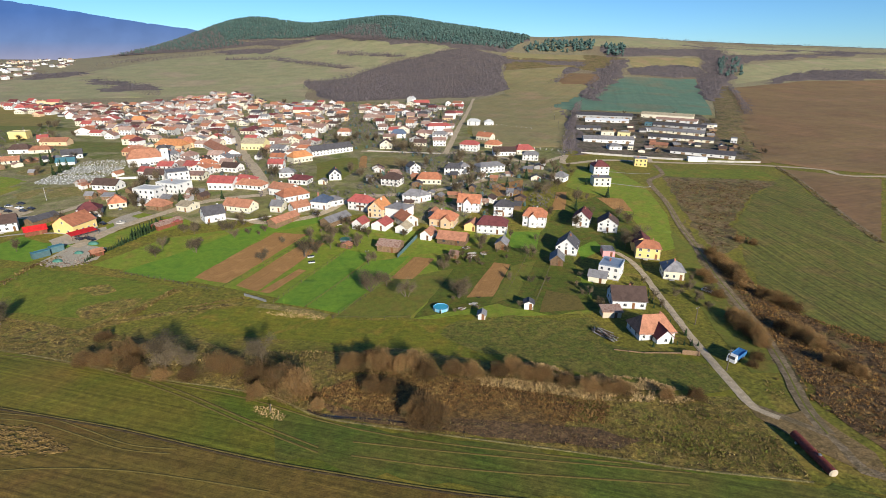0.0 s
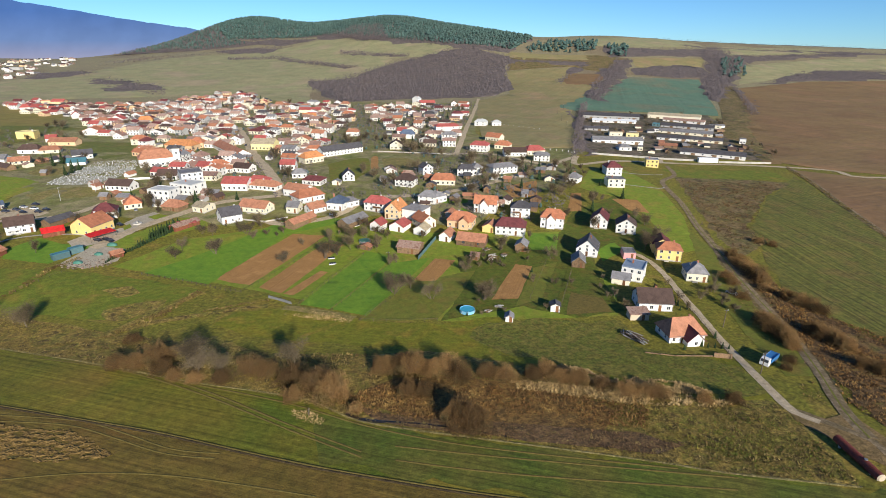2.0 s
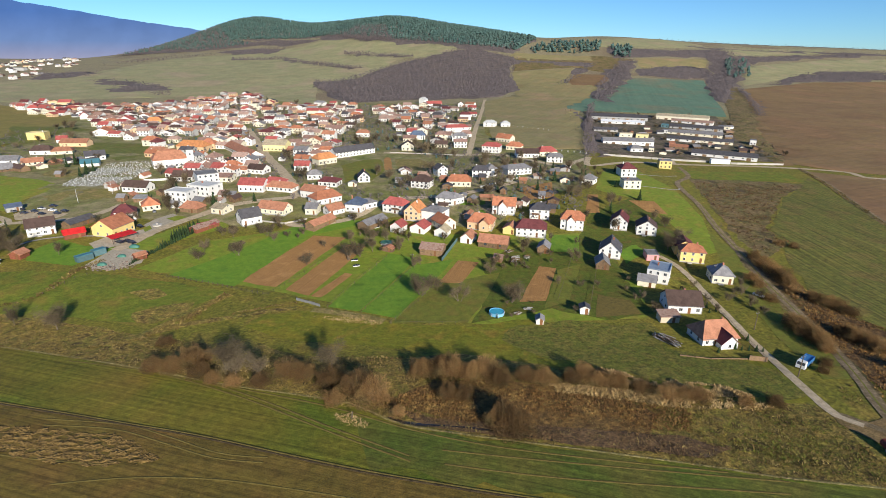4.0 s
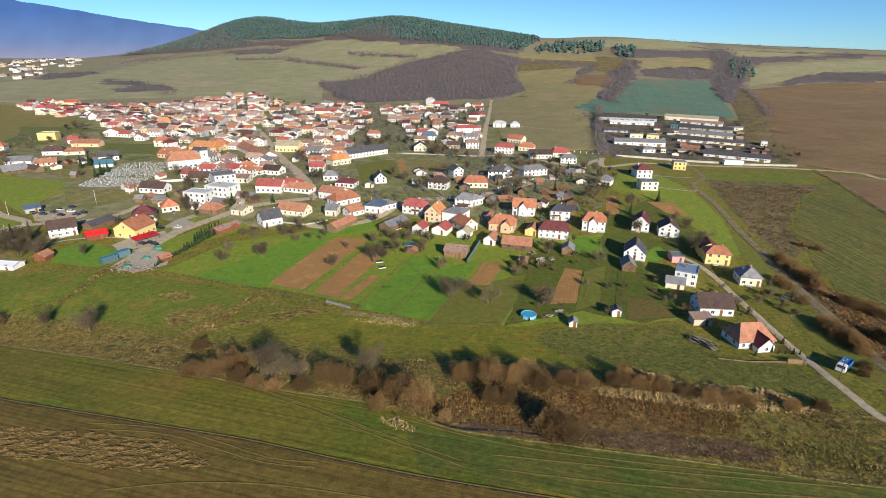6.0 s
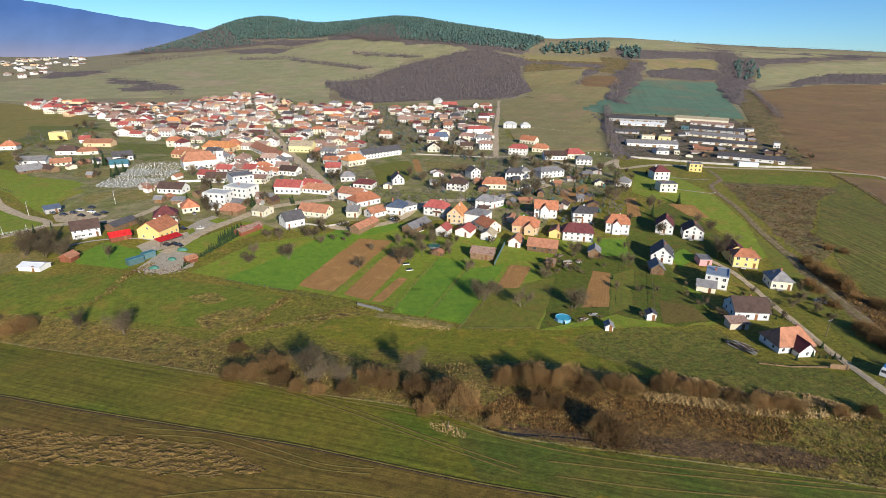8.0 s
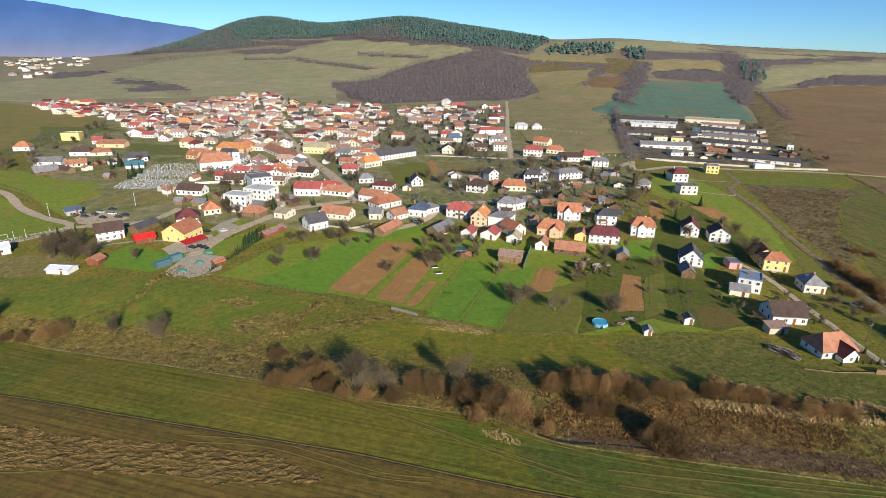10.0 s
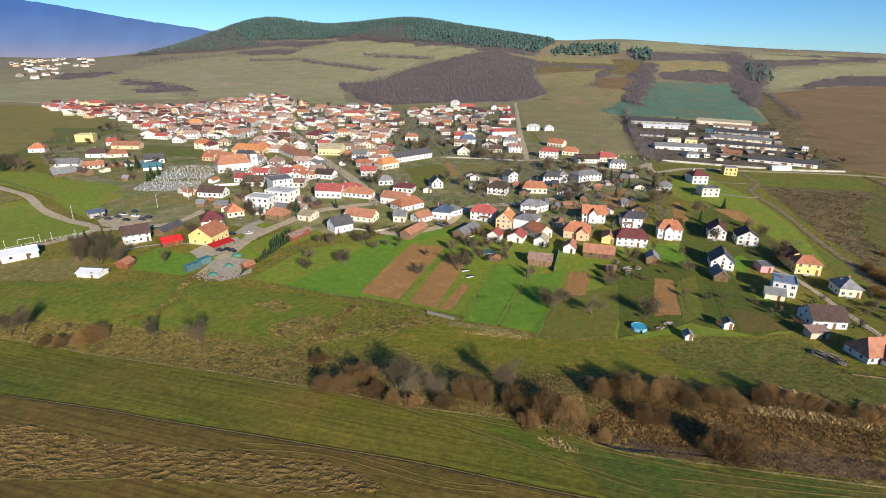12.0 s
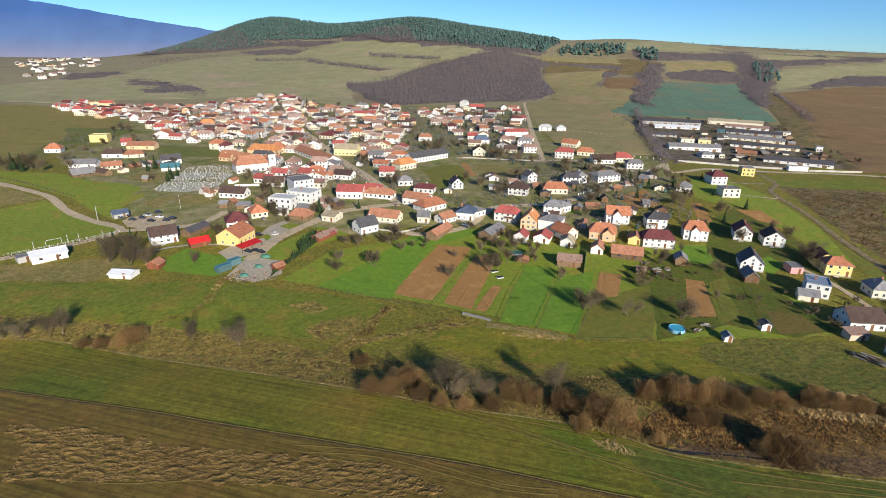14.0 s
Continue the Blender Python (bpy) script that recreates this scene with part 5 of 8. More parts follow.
outbuilding("garden_shed", 32.9, 170.9, -8, 3.2, 3, 2.6, "front", 0.8, "dark", "white")
outbuilding("garden_shed", 15.4, 163, -9, 2.5, 3, 2, "front", 0.8, "grey", "white")
outbuilding("log_cabin", -156.9, 288.3, -15, 10.8, 8, 2.6, "hip", 2.8, "rust", "timber")
outbuilding("shed", -194.7, 243.8, 40, 8.7, 5, 2.4, "gable", 1.6, "brightred", "redwood")
outbuilding("container", -172.9, 215.7, 56, 6.6, 2.6, 2.5, "flat", 0.2, "teal", "teal")
outbuilding("container", -170.6, 222.4, 58, 5.3, 2.6, 2.5, "flat", 0.2, "teal", "teal")
outbuilding("barn", -329, 373.8, 48, 14.4, 9, 2.2, "gable", 3.2, "grey", "timber")
outbuilding("shed", -317.3, 377.2, -27, 13.9, 6, 2.4, "gable", 2.0, "brown", "timber")
outbuilding("outbuilding", -277.9, 394.5, 22, 11.9, 7, 2.6, "gable", 2.4, "teal", "white")
outbuilding("shed", -278.4, 360.3, 3, 3.7, 4, 2.2, "gable", 1.4, "grey", "timber")
outbuilding("barn", -253.5, 226.8, 43, 13.1, 9, 3, "gable", 1.4, "whitemetal", "white")
outbuilding("outbuilding", -262.2, 223.7, 48, 5, 5, 2.4, "flat", 0.2, "grey", "grey")
outbuilding("shelter", -210.8, 209, -6, 9.4, 6, 1.8, "gable", 0.9, "whitemetal", "white")
outbuilding("garden_shed", -202.3, 218.2, -6, 5, 5, 2.2, "front", 1.4, "rust", "redwood")
outbuilding("shed", -81.1, 266.2, 61, 17.1, 6, 2.8, "gable", 1.8, "rust", "timber")
outbuilding("shed", -53.9, 266.6, 57, 16, 7, 2.8, "gable", 2.0, "grey", "timber")
outbuilding("shed", -255.5, 286.6, 45, 7.2, 6, 2.6, "gable", 1.4, "slate", "grey")
outbuilding("shed", -203.9, 261.6, 73, 13.9, 6, 2.6, "gable", 1.6, "dark", "timber")
outbuilding("shed", -150.7, 219, 53, 4.6, 3, 2.0, "gable", 1.0, "rust", "redwood")
outbuilding("shed", -138.8, 259.2, 62, 14.1, 5, 2.2, "gable", 1.2, "corrugated", "redwood")
outbuilding("garden_shed", -42.7, 232.8, -21, 5, 3, 1.8, "front", 0.8, "rust", "timber")
outbuilding("cowshed", 203.2, 662.6, -16, 66.3, 14, 4, "gable", 2.6, "dark", "grey")
outbuilding("cowshed", 199, 635.3, -14, 49.1, 10, 2.6, "gable", 1.4, "whitemetal", "white")
outbuilding("cowshed", 279.2, 656.9, -30, 59.4, 14, 5, "gable", 2.0, "beige", "cream")
outbuilding("cowshed", 165, 516.5, -9, 47.1, 13, 3.6, "gable", 2.4, "grey", "white")
outbuilding("store_building", 175.5, 554.8, -6, 13.2, 8, 4, "flat", 0.3, "beige", "cream")
outbuilding("store_building", 191.3, 548.6, -25, 11.7, 8, 4.6, "flat", 0.3, "beige", "paleyellow")
outbuilding("store_building", 160.1, 480.9, 1, 11.4, 10, 3.6, "hip", 2.2, "grey", "white")
outbuilding("store_building", 176, 482.9, -23, 4.4, 8, 4, "flat", 0.3, "grey", "cream")
outbuilding("cowshed", 269.4, 597.8, -28, 54.3, 10, 2.8, "gable", 2.2, "dark", "grey")
outbuilding("cowshed", 253.1, 564.4, -30, 52.8, 10, 2.8, "gable", 2.2, "grey", "cream")
outbuilding("cowshed", 228.2, 535.3, -25, 30.7, 10, 2.8, "gable", 2.0, "dark", "white")
outbuilding("cowshed", 256.9, 525.2, -25, 29, 10, 2.8, "gable", 2.0, "dark", "cream")
outbuilding("cowshed", 232.8, 462.9, -29, 51.8, 12, 3, "gable", 2.4, "dark", "white")
outbuilding("trailer_shed", 216.8, 438.1, -7, 15.3, 4, 3.4, "flat", 0.2, "whitemetal", "white")
outbuilding("store_building", 290.1, 519.7, -27, 5.4, 8, 5, "flat", 0.3, "grey", "white")
outbuilding("cowshed", 164.1, 585.3, -10, 25.1, 10, 2.6, "gable", 1.8, "dark", "grey")
outbuilding("store_building", 240.1, 611.6, -26, 7.9, 8, 3.4, "flat", 0.3, "teal", "teal")
outbuilding("cowshed", 281.7, 634.3, -34, 45.2, 10, 2.8, "gable", 1.8, "corrugated", "white")
outbuilding("store_building", 227.4, 578.2, -33, 5.9, 8, 3.4, "flat", 0.3, "grey", "white")
outbuilding("barn", 208.9, 500.6, -27, 16, 9, 2.6, "gable", 1.6, "rust", "timber")
outbuilding("store_building", 302.5, 600.5, -30, 12.7, 8, 3.6, "flat", 0.3, "grey", "cream")
outbuilding("rear_house", 95.6, 233.0, -14, 8, 9, 4.4, "front", 2.6, "burgundy", "yellow")


# Trees and bushes: tapered limbs and a crown of fine bare twigs.
def bare_tree(rng, height, stems, spread, twigs, thick):
    """Limbs and twigs of a leafless tree or bush of that height."""
    limbs, crown = Solid(), Solid()
    tips = []
    for s in range(stems):
        a = rng.uniform(0, 2 * math.pi)
        lean = spread * (0.15 + 0.3 * rng.random()) if stems > 1 else 0.04
        foot = Vector((math.cos(a), math.sin(a), 0)) * (0.12 * height * rng.random() if stems > 1 else 0)
        foot.z = -0.3
        fork = Vector((math.cos(a) * lean * height, math.sin(a) * lean * height, height * rng.uniform(0.28, 0.42)))
        limbs.tube(foot, fork, thick, thick * 0.65, 5, False)
        for b in range(6 if stems == 1 else 3):
            c = rng.uniform(0, 2 * math.pi)
            out = spread * height * rng.uniform(0.2, 0.55)
            tip = fork + Vector((math.cos(c) * out, math.sin(c) * out, height * rng.uniform(0.18, 0.58)))
            tip.z = min(tip.z, height * 0.95)
            bend = fork.lerp(tip, 0.5) + Vector((0, 0, 0.04 * height))
            limbs.tube(fork, bend, thick * 0.5, thick * 0.32, 4, False)
            limbs.tube(bend, tip, thick * 0.32, thick * 0.1, 4, False)
            tips += [(fork, bend), (bend, tip), (bend, tip)]
    for i in range(twigs):
        a, b = rng.choice(tips)
        p = a.lerp(b, rng.random()) + Vector((rng.gauss(0, 1), rng.gauss(0, 1), rng.gauss(0, 1))) * height * 0.085
        way = Vector((rng.gauss(0, 1), rng.gauss(0, 1), rng.gauss(0.5, 0.8))).normalized()
        q = p + way * height * rng.uniform(0.06, 0.2)
        side = way.orthogonal().normalized() * height * 0.0034
        side.rotate(Matrix.Rotation(rng.uniform(0, 6.3), 3, way))
        k = len(crown.v)
        crown.v += [tuple(p - side), tuple(p + side), tuple(q)]
        crown.f.append((k, k + 1, k + 2))
    return limbs, crown


def brush_bush(rng, height, twigs):
    """A domed bush: thin stems fanning from one foot inside a cloud of fine twigs with an uneven outline."""
    limbs, crown = Solid(), Solid()
    seed = rng.uniform(0, 50)

    def reach(way):
        return 0.8 + 0.42 * noise.noise((way.x * 1.7 + seed, way.y * 1.7, way.z * 1.7))

    for i in range(30):
        a, tilt = rng.uniform(0, 2 * math.pi), math.acos(rng.uniform(0.15, 1.0))
        way = Vector((math.cos(a) * math.sin(tilt), math.sin(a) * math.sin(tilt), math.cos(tilt)))
        tip = Vector((way.x * 0.8, way.y * 0.8, way.z)) * height * reach(way) * rng.uniform(0.7, 1.0)
        foot = Vector((way.x * 0.1 * height, way.y * 0.1 * height, -0.2))
        bend = foot.lerp(tip, 0.5) + Vector((0, 0, 0.1 * height))
        limbs.tube(foot, bend, 0.022, 0.014, 4, False)
        limbs.tube(bend, tip, 0.014, 0.004, 3, False)
    for i in range(twigs):
        a, tilt = rng.uniform(0, 2 * math.pi), math.acos(rng.uniform(0.0, 1.0))
        way = Vector((math.cos(a) * math.sin(tilt), math.sin(a) * math.sin(tilt), math.cos(tilt)))
        p = Vector((way.x * 0.85, way.y * 0.85, way.z * 0.95)) * height * reach(way) * rng.random() ** 0.45
        lean = (way * 0.6 + Vector((rng.gauss(0, 0.45), rng.gauss(0, 0.45), rng.gauss(0.7, 0.4)))).normalized()
        q = p + lean * height * rng.uniform(0.07, 0.17)
        side = lean.orthogonal().normalized() * height * 0.005
        side.rotate(Matrix.Rotation(rng.uniform(0, 6.3), 3, lean))
        k = len(crown.v)
        crown.v += [tuple(p - side), tuple(p + side), tuple(q)]
        crown.f.append((k, k + 1, k + 2))
    return limbs, crown


def conifer(rng, height):
    """A trunk, and tiers of drooping needle sprays."""
    trunk, crown = Solid().tube((0, 0, -0.3), (0, 0, height), height * 0.02, 0.02, 6), Solid()
    for i in range(420):
        z = height * (0.06 + 0.92 * rng.random() ** 1.3)
        r = (1 - z / height) * height * 0.24 * rng.uniform(0.75, 1.1) + 0.08
        a = rng.uniform(0, 2 * math.pi)
        out, side = Vector((math.cos(a), math.sin(a), 0)), Vector((-math.sin(a), math.cos(a), 0)) * height * 0.035
        base = Vector((0, 0, z + r * 0.25))
        tip = out * r + Vector((0, 0, z - r * 0.12))
        mid = base.lerp(tip, 0.6)
        crown.add([base, mid - side, tip, mid + side], [(0, 1, 2, 3)])
    return trunk, crown


PLANTS = {}
PLANT_LABELS = {"bare": ("tree", "leafless grey-brown tree with a fine twiggy crown", "tree"), "brush": ("bush", "leafless reddish-brown bush on rough ground", "bush"),
                "conifer": ("conifer", "dark green conifer beside the houses", "tree"), "thuja": ("hedge_conifer", "narrow dark green conifer in a hedge row", "bush")}


def plant(kind, *places):
    """Trees of that kind at (x, y, height)."""
    name, label, category = PLANT_LABELS[kind]
    for x, y, height in places:
        rng = random.Random(round(x * 13 + y * 7))
        variant = (kind, rng.randrange(5))
        turn, fat = rng.uniform(0, 360), rng.uniform(0.85, 1.2)
        if variant not in PLANTS:
            if kind == "bare":
                limbs, crown = bare_tree(random.Random(variant[1]), 6.0, 1 + 2 * (variant[1] % 2), 0.85, 3000, 0.12)
            elif kind == "brush":
                limbs, crown = brush_bush(random.Random(variant[1] + 40), 4.0, 7000)
            else:
                limbs, crown = conifer(random.Random(variant[1] + 90), 6.0)
            size = 4.0 if kind == "brush" else 6.0
            PLANTS[variant] = (limbs.mesh("trunk", "bark"), crown.mesh("crown", {"bare": "twig_grey", "brush": "twig_brown"}.get(kind, "needles")), size)
        trunk_mesh, crown_mesh, size = PLANTS[variant]
        ob = thing(name, x, y, 0, label, category)
        k = height / size * 1.2
        wide = k * fat * (0.95 if kind == "thuja" else 1.0)
        ob.matrix_basis = pose(x, y, ground_z(x, y), 0, 0, turn) @ Matrix.Diagonal((wide, wide, k, 1))
        part("trunk", trunk_mesh, "", ob)
        part("crown", crown_mesh, "", ob)


# Single trees and bushes.
plant("bare", (-217.3, 160.3, 6), (-208.7, 161, 7), (-206, 163.1, 7), (-162.6, 160.5, 6), (-145.9, 157.3, 8.5), (-79.8, 130.4, 7.5))
plant("bare", (-76.5, 127.6, 6.5), (-68.8, 128.2, 6.5), (-50.2, 130.1, 7.5), (-223.6, 160.2, 6), (-26.6, 186.4, 6), (7.3, 179.7, 6))
plant("bare", (-126.2, 227.9, 5), (-112, 229, 5.5), (-104.7, 251.7, 5), (-36.5, 238.8, 5), (-50, 231.5, 6), (-51.4, 246.2, 4))
plant("bare", (-90.6, 265.8, 4), (42.4, 222.1, 5), (3.9, 212.2, 4), (20.3, 334.4, 6), (61.2, 316.1, 7), (77.4, 335.3, 6))
plant("bare", (-125.3, 219.3, 5), (-110.3, 225.4, 6), (-105.3, 268.1, 5), (-101.7, 262, 5), (-77.1, 215.8, 5), (-60.4, 220.8, 8))
plant("bare", (-61.7, 242.7, 5), (-11.8, 180.3, 6), (-217, 229.2, 9), (-208.4, 223.1, 7), (-217.4, 222.9, 8), (-187, 220.5, 5))
plant("bare", (-20, 189.9, 5), (-27, 216.8, 4), (-390.3, 385.3, 9), (-387.4, 391.1, 10), (-373.7, 386.2, 10), (-374.9, 391.8, 9))
plant("bare", (-362.3, 381.2, 8), (-373.9, 423.4, 6), (-350.1, 393.1, 6), (-383.3, 463.6, 5), (-339.2, 482.5, 6), (-304.3, 395.6, 5))
plant("bare", (-285.4, 417.4, 5), (-275, 361.6, 5), (98.2, 241.5, 7), (95.5, 231.4, 6), (-109.9, 353.6, 7), (-114.3, 361, 7))
plant("bare", (-129.8, 332.3, 6), (-63.7, 371.4, 7), (-53, 356, 7), (29.9, 171, 2.5), (81.8, 300, 7), (99.4, 276.5, 5))
plant("bare", (101.3, 267.8, 6), (93.4, 239.9, 7), (88.3, 232.6, 6), (98.6, 186.6, 4), (103.9, 183.9, 4), (90.7, 181.2, 3))
plant("brush", (-189.5, 156.3, 3), (-183.9, 157.4, 4), (-180.8, 160.1, 5), (-195, 156.6, 2.5), (-105.5, 147.3, 3), (-100.9, 130.8, 4))
plant("brush", (-95.4, 130.8, 4.6), (-90.6, 134.5, 5.5), (-86.5, 128, 4.2), (-62.2, 128.2, 4.6), (-57.1, 126.6, 5), (-48.8, 123, 5))
plant("brush", (-40.9, 119.2, 6), (-46.5, 114.5, 4), (-36.3, 115.7, 6), (-68.1, 123.3, 3.5), (-75.5, 123.3, 3), (-81.5, 124.5, 3.5))
plant("brush", (-12.9, 116.8, 3.5), (-29.7, 109.1, 2.5), (-24.9, 128.6, 5), (-20, 130.3, 5), (-16.3, 128.6, 6), (-10.7, 127.3, 5))
plant("brush", (-6.7, 128.4, 5), (-17.2, 117, 4), (-2.9, 124.6, 5), (4.4, 126, 4), (9.4, 124.7, 4), (-2.1, 103.2, 7))
plant("brush", (-5.3, 105.6, 5), (17.1, 124.8, 4), (23.8, 123.5, 4), (28.9, 122.2, 4), (21, 127.6, 4), (28.9, 122.4, 4.5))
plant("brush", (34.4, 119.5, 4), (40, 116.8, 4), (48.5, 116.2, 3.5), (59.4, 113.6, 3), (67, 113.6, 3), (24.4, 123.6, 3))
plant("brush", (45, 116.8, 3), (148.2, 243.2, 3), (152.4, 238.6, 3))
plant("brush", (103.2, 158.2, 4.6), (103.4, 153.3, 5), (103, 148.5, 4.6), (101.8, 143.6, 4), (103.6, 163.2, 4), (116.9, 153.4, 4), (117.3, 149.7, 4.5))
plant("brush", (118.1, 146.1, 4.5), (118.7, 142.4, 4), (115.9, 155.8, 3.4), (125.8, 225.4, 4), (125, 217.5, 4.6), (124.9, 209.9, 5), (124.7, 202.5, 5))
plant("brush", (123.6, 197.2, 4.4), (111.7, 202.4, 3.6), (110.4, 195.3, 3.6), (124.4, 182, 4), (126.2, 177.4, 4.4), (128.1, 174.4, 4.4), (129.1, 170.1, 3.6))
plant("brush", (115.1, 131.1, 3.6), (116.8, 128.1, 3.6), (118.5, 125.2, 3.2), (94.7, 134.2, 3), (91, 130, 2.2), (107.2, 182, 3), (120.8, 190, 3))
plant("conifer", (-387, 387.3, 11), (-378.2, 384, 11), (-263.5, 359, 6), (-263.4, 365.4, 7), (-264.5, 375.4, 7), (-290.2, 396.4, 9))
plant("conifer", (-291.7, 388.6, 8), (-271.5, 378.6, 6), (-127.8, 304.6, 5), (20.4, 344.7, 5))


# The rest of the village: houses along its lanes, wherever there is room.
def far_house(blocks, rng, x, y, yaw, w, d, h, shape, rise, roof_colour, wall_colour, storeys):
    """Walls, roof, chimney, dark windows and a low rear wing of one house, added to a district's blocks by material."""
    def put(material, solid, m):
        verts, faces = blocks.setdefault(material, ([], []))
        n = len(verts)
        verts += [tuple(m @ Vector(v)) for v in solid.v]
        faces += [tuple(i + n for i in f) for f in solid.f]

    at = pose(x, y, ground_z(x, y), 0, 0, yaw)
    walls, roof = shell(w, d, h, shape, rise)
    put("wall_" + wall_colour, walls, at)
    put("roof_" + roof_colour, roof, at)
    put(rng.choice(("chimney_brick", "wall_white")), Solid().box(-0.3, -0.3, h - 0.5, 0.3, 0.3, h + rise + 0.7), at @ pose(rng.uniform(-0.25, 0.25) * w, 0.6, 0))
    n = max(2, round(w / 3.2))
    for i in range(n * storeys):
        put("glass_dark", Solid().box(-0.55, -0.05, 0, 0.55, 0.03, 1.3), at @ pose((i % n + 0.5) * w / n - w / 2, -d / 2, 0.95 + (i // n) * h / storeys))
    if rng.random() < 0.75:
        long, wide = rng.uniform(6, 13), rng.uniform(3.8, 5.2)
        walls, roof = shell(wide, long, 2.4, "front", rng.uniform(1.2, 1.9))
        back = at @ pose(rng.choice((-1, 1)) * (w / 2 - wide / 2), d / 2 + long / 2 + 0.6, 0)
        put("wall_" + rng.choice((wall_colour, "cream", "timber", "grey")), walls, back)
        put("roof_" + rng.choice((roof_colour, "dusty", "grey", "brown", "clay")), roof, back)


def village(ring, gap, heading, seed, most, roofs=("clay", "brown", "red", "dusty", "grey", "rust", "burgundy", "clay", "brown", "orange", "dusty", "dusty", "dark", "clay"), near=560):
    """Houses wherever the ring has room: single things as far as near, beyond that one mesh for the district."""
    rng = random.Random(seed)
    xs, ys = [p[0] for p in ring], [p[1] for p in ring]
    made = tries = 0
    blocks = {}
    while made < most and tries < 9000:
        tries += 1
        x, y = rng.uniform(min(xs), max(xs)), rng.uniform(min(ys), max(ys))
        w, d = rng.uniform(8.5, 13), rng.uniform(7, 10)
        if not inside(x, y, ring) or not is_free(x, y, gap):
            continue
        made += 1
        yaw = heading + rng.choice((0, 0, 90)) + rng.uniform(-9, 9)
        yaw = yaw - 90 if yaw > 60 else yaw
        storeys = rng.choice((1, 1, 2))
        shape = rng.choice(("gable", "hip", "gable", "front"))
        spec = (round(x, 1), round(y, 1), round(yaw), w, d, 3.3 if storeys == 1 else 5.4, shape, rng.uniform(1.7, 2.8), rng.choice(roofs), rng.choice(("white", "white", "white", "cream", "white", "cream", "peach", "grey", "white")), storeys)
        if math.hypot(x, y) < near:
            house(*spec)
        else:
            TAKEN.append((x, y, max(w, d) / 2 + 0.6))
            far_house(blocks, rng, *spec)
    if blocks:
        verts, faces, picks = [], [], []
        me = bpy.data.meshes.new("far_houses")
        for k, (material, (v, f)) in enumerate(blocks.items()):
            n = len(verts)
            verts += v
            faces += [tuple(i + n for i in face) for face in f]
            picks += [k] * len(f)
            me.materials.append(MATS[material])
        me.from_pydata(verts, [], faces)
        me.polygons.foreach_set("material_index", picks)
        tagged(new("far_houses", me), "crowd of far white houses with red-brown tiled roofs", "houses", kind="stuff")


village([(-520, 765), (-420, 774), (-370, 905), (-315, 905), (-252, 799), (-144, 797), (-107, 662), (-118, 519), (-138, 423), (-141, 380), (-159, 346), (-214, 378), (-276, 464), (-387, 583)], 4.4, -8, 3, 270)
village([(-109, 778), (46, 804), (8, 472), (-43, 471), (-84, 640)], 4.8, -6, 4, 56)
village([(-259, 440), (-190, 500), (-170, 470), (-165, 420), (-150, 385), (-160, 350), (-200, 360), (-195, 410), (-215, 425)], 4.4, -10, 6, 16)
village([(-150, 470), (-122, 400), (-100, 340), (-88, 330), (-100, 400), (-95, 425), (-118, 500)], 4.6, -10, 8, 9)
village([(-597.7, 740.6), (-600.2, 806.5), (-522.5, 774.3), (-422.9, 715.4), (-350.3, 584.0), (-453.7, 655.2), (-518.3, 670.2)], 6.5, -6, 5, 26, ("red", "clay", "brown", "red", "burgundy", "dusty"))


# A town far down the valley.
village([(-1289, 1630), (-2086, 2892), (-1030, 1585), (-889, 1356), (-851, 1158), (-815, 1001)], 8, -12, 7, 75, ("grey", "clay", "brown", "dusty", "dark"))
house(-960, 1270, -8, 26, 10, 6, "flat", 0.4, "grey", "grey", 2)


# Sheds and small barns in the yards.
def yards(ring, seed, most):
    rng = random.Random(seed)
    xs, ys = [p[0] for p in ring], [p[1] for p in ring]
    made = tries = 0
    while made < most and tries < 5000:
        tries += 1
        x, y = rng.uniform(min(xs), max(xs)), rng.uniform(min(ys), max(ys))
        if inside(x, y, ring) and is_free(x, y, 2.6):
            made += 1
            outbuilding("shed", round(x, 1), round(y, 1), round(rng.choice((-10, 70)) + rng.uniform(-8, 8)), rng.uniform(3.5, 8), rng.uniform(3, 5), rng.uniform(2, 2.6), rng.choice(("gable", "gable", "shed", "front")), rng.uniform(0.8, 1.6),
                        rng.choice(("grey", "rust", "corrugated", "dark", "brown")), rng.choice(("timber", "grey", "cream", "white", "timber")))


yards([(-570, 774), (-420, 774), (-370, 905), (-252, 799), (-144, 797), (-107, 662), (-118, 519), (-138, 423), (-159, 346), (-214, 378), (-276, 464), (-387, 583)], 9, 110)
yards([(-109, 778), (46, 804), (8, 472), (-43, 471), (-84, 640)], 10, 26)
yards([(-95, 412), (-34, 425), (81, 405), (79, 335), (55, 263), (8, 263), (-51, 298), (-75, 320)], 11, 30)
yards([(150, 470), (205, 465), (225, 560), (232, 640), (190, 610), (170, 560)], 13, 10)
yards([(215, 470), (280, 470), (300, 560), (318, 620), (240, 600), (225, 520)], 14, 12)
yards([(-330, 400), (-300, 420), (-234, 378), (-186, 319), (-108, 314), (-141, 287), (-204, 296), (-250, 330)], 12, 22)


# Woods, hedges and dry grass, too many to count.
def scatter(ring, gap, seed):
    rng = random.Random(seed)
    xs, ys = [p[0] for p in ring], [p[1] for p in ring]
    x = min(xs)
    while x < max(xs):
        y = min(ys)
        while y < max(ys):
            px, py = x + rng.uniform(-0.5, 0.5) * gap, y + rng.uniform(-0.5, 0.5) * gap
            if inside(px, py, ring):
                yield px, py, rng
            y += gap
        x += gap


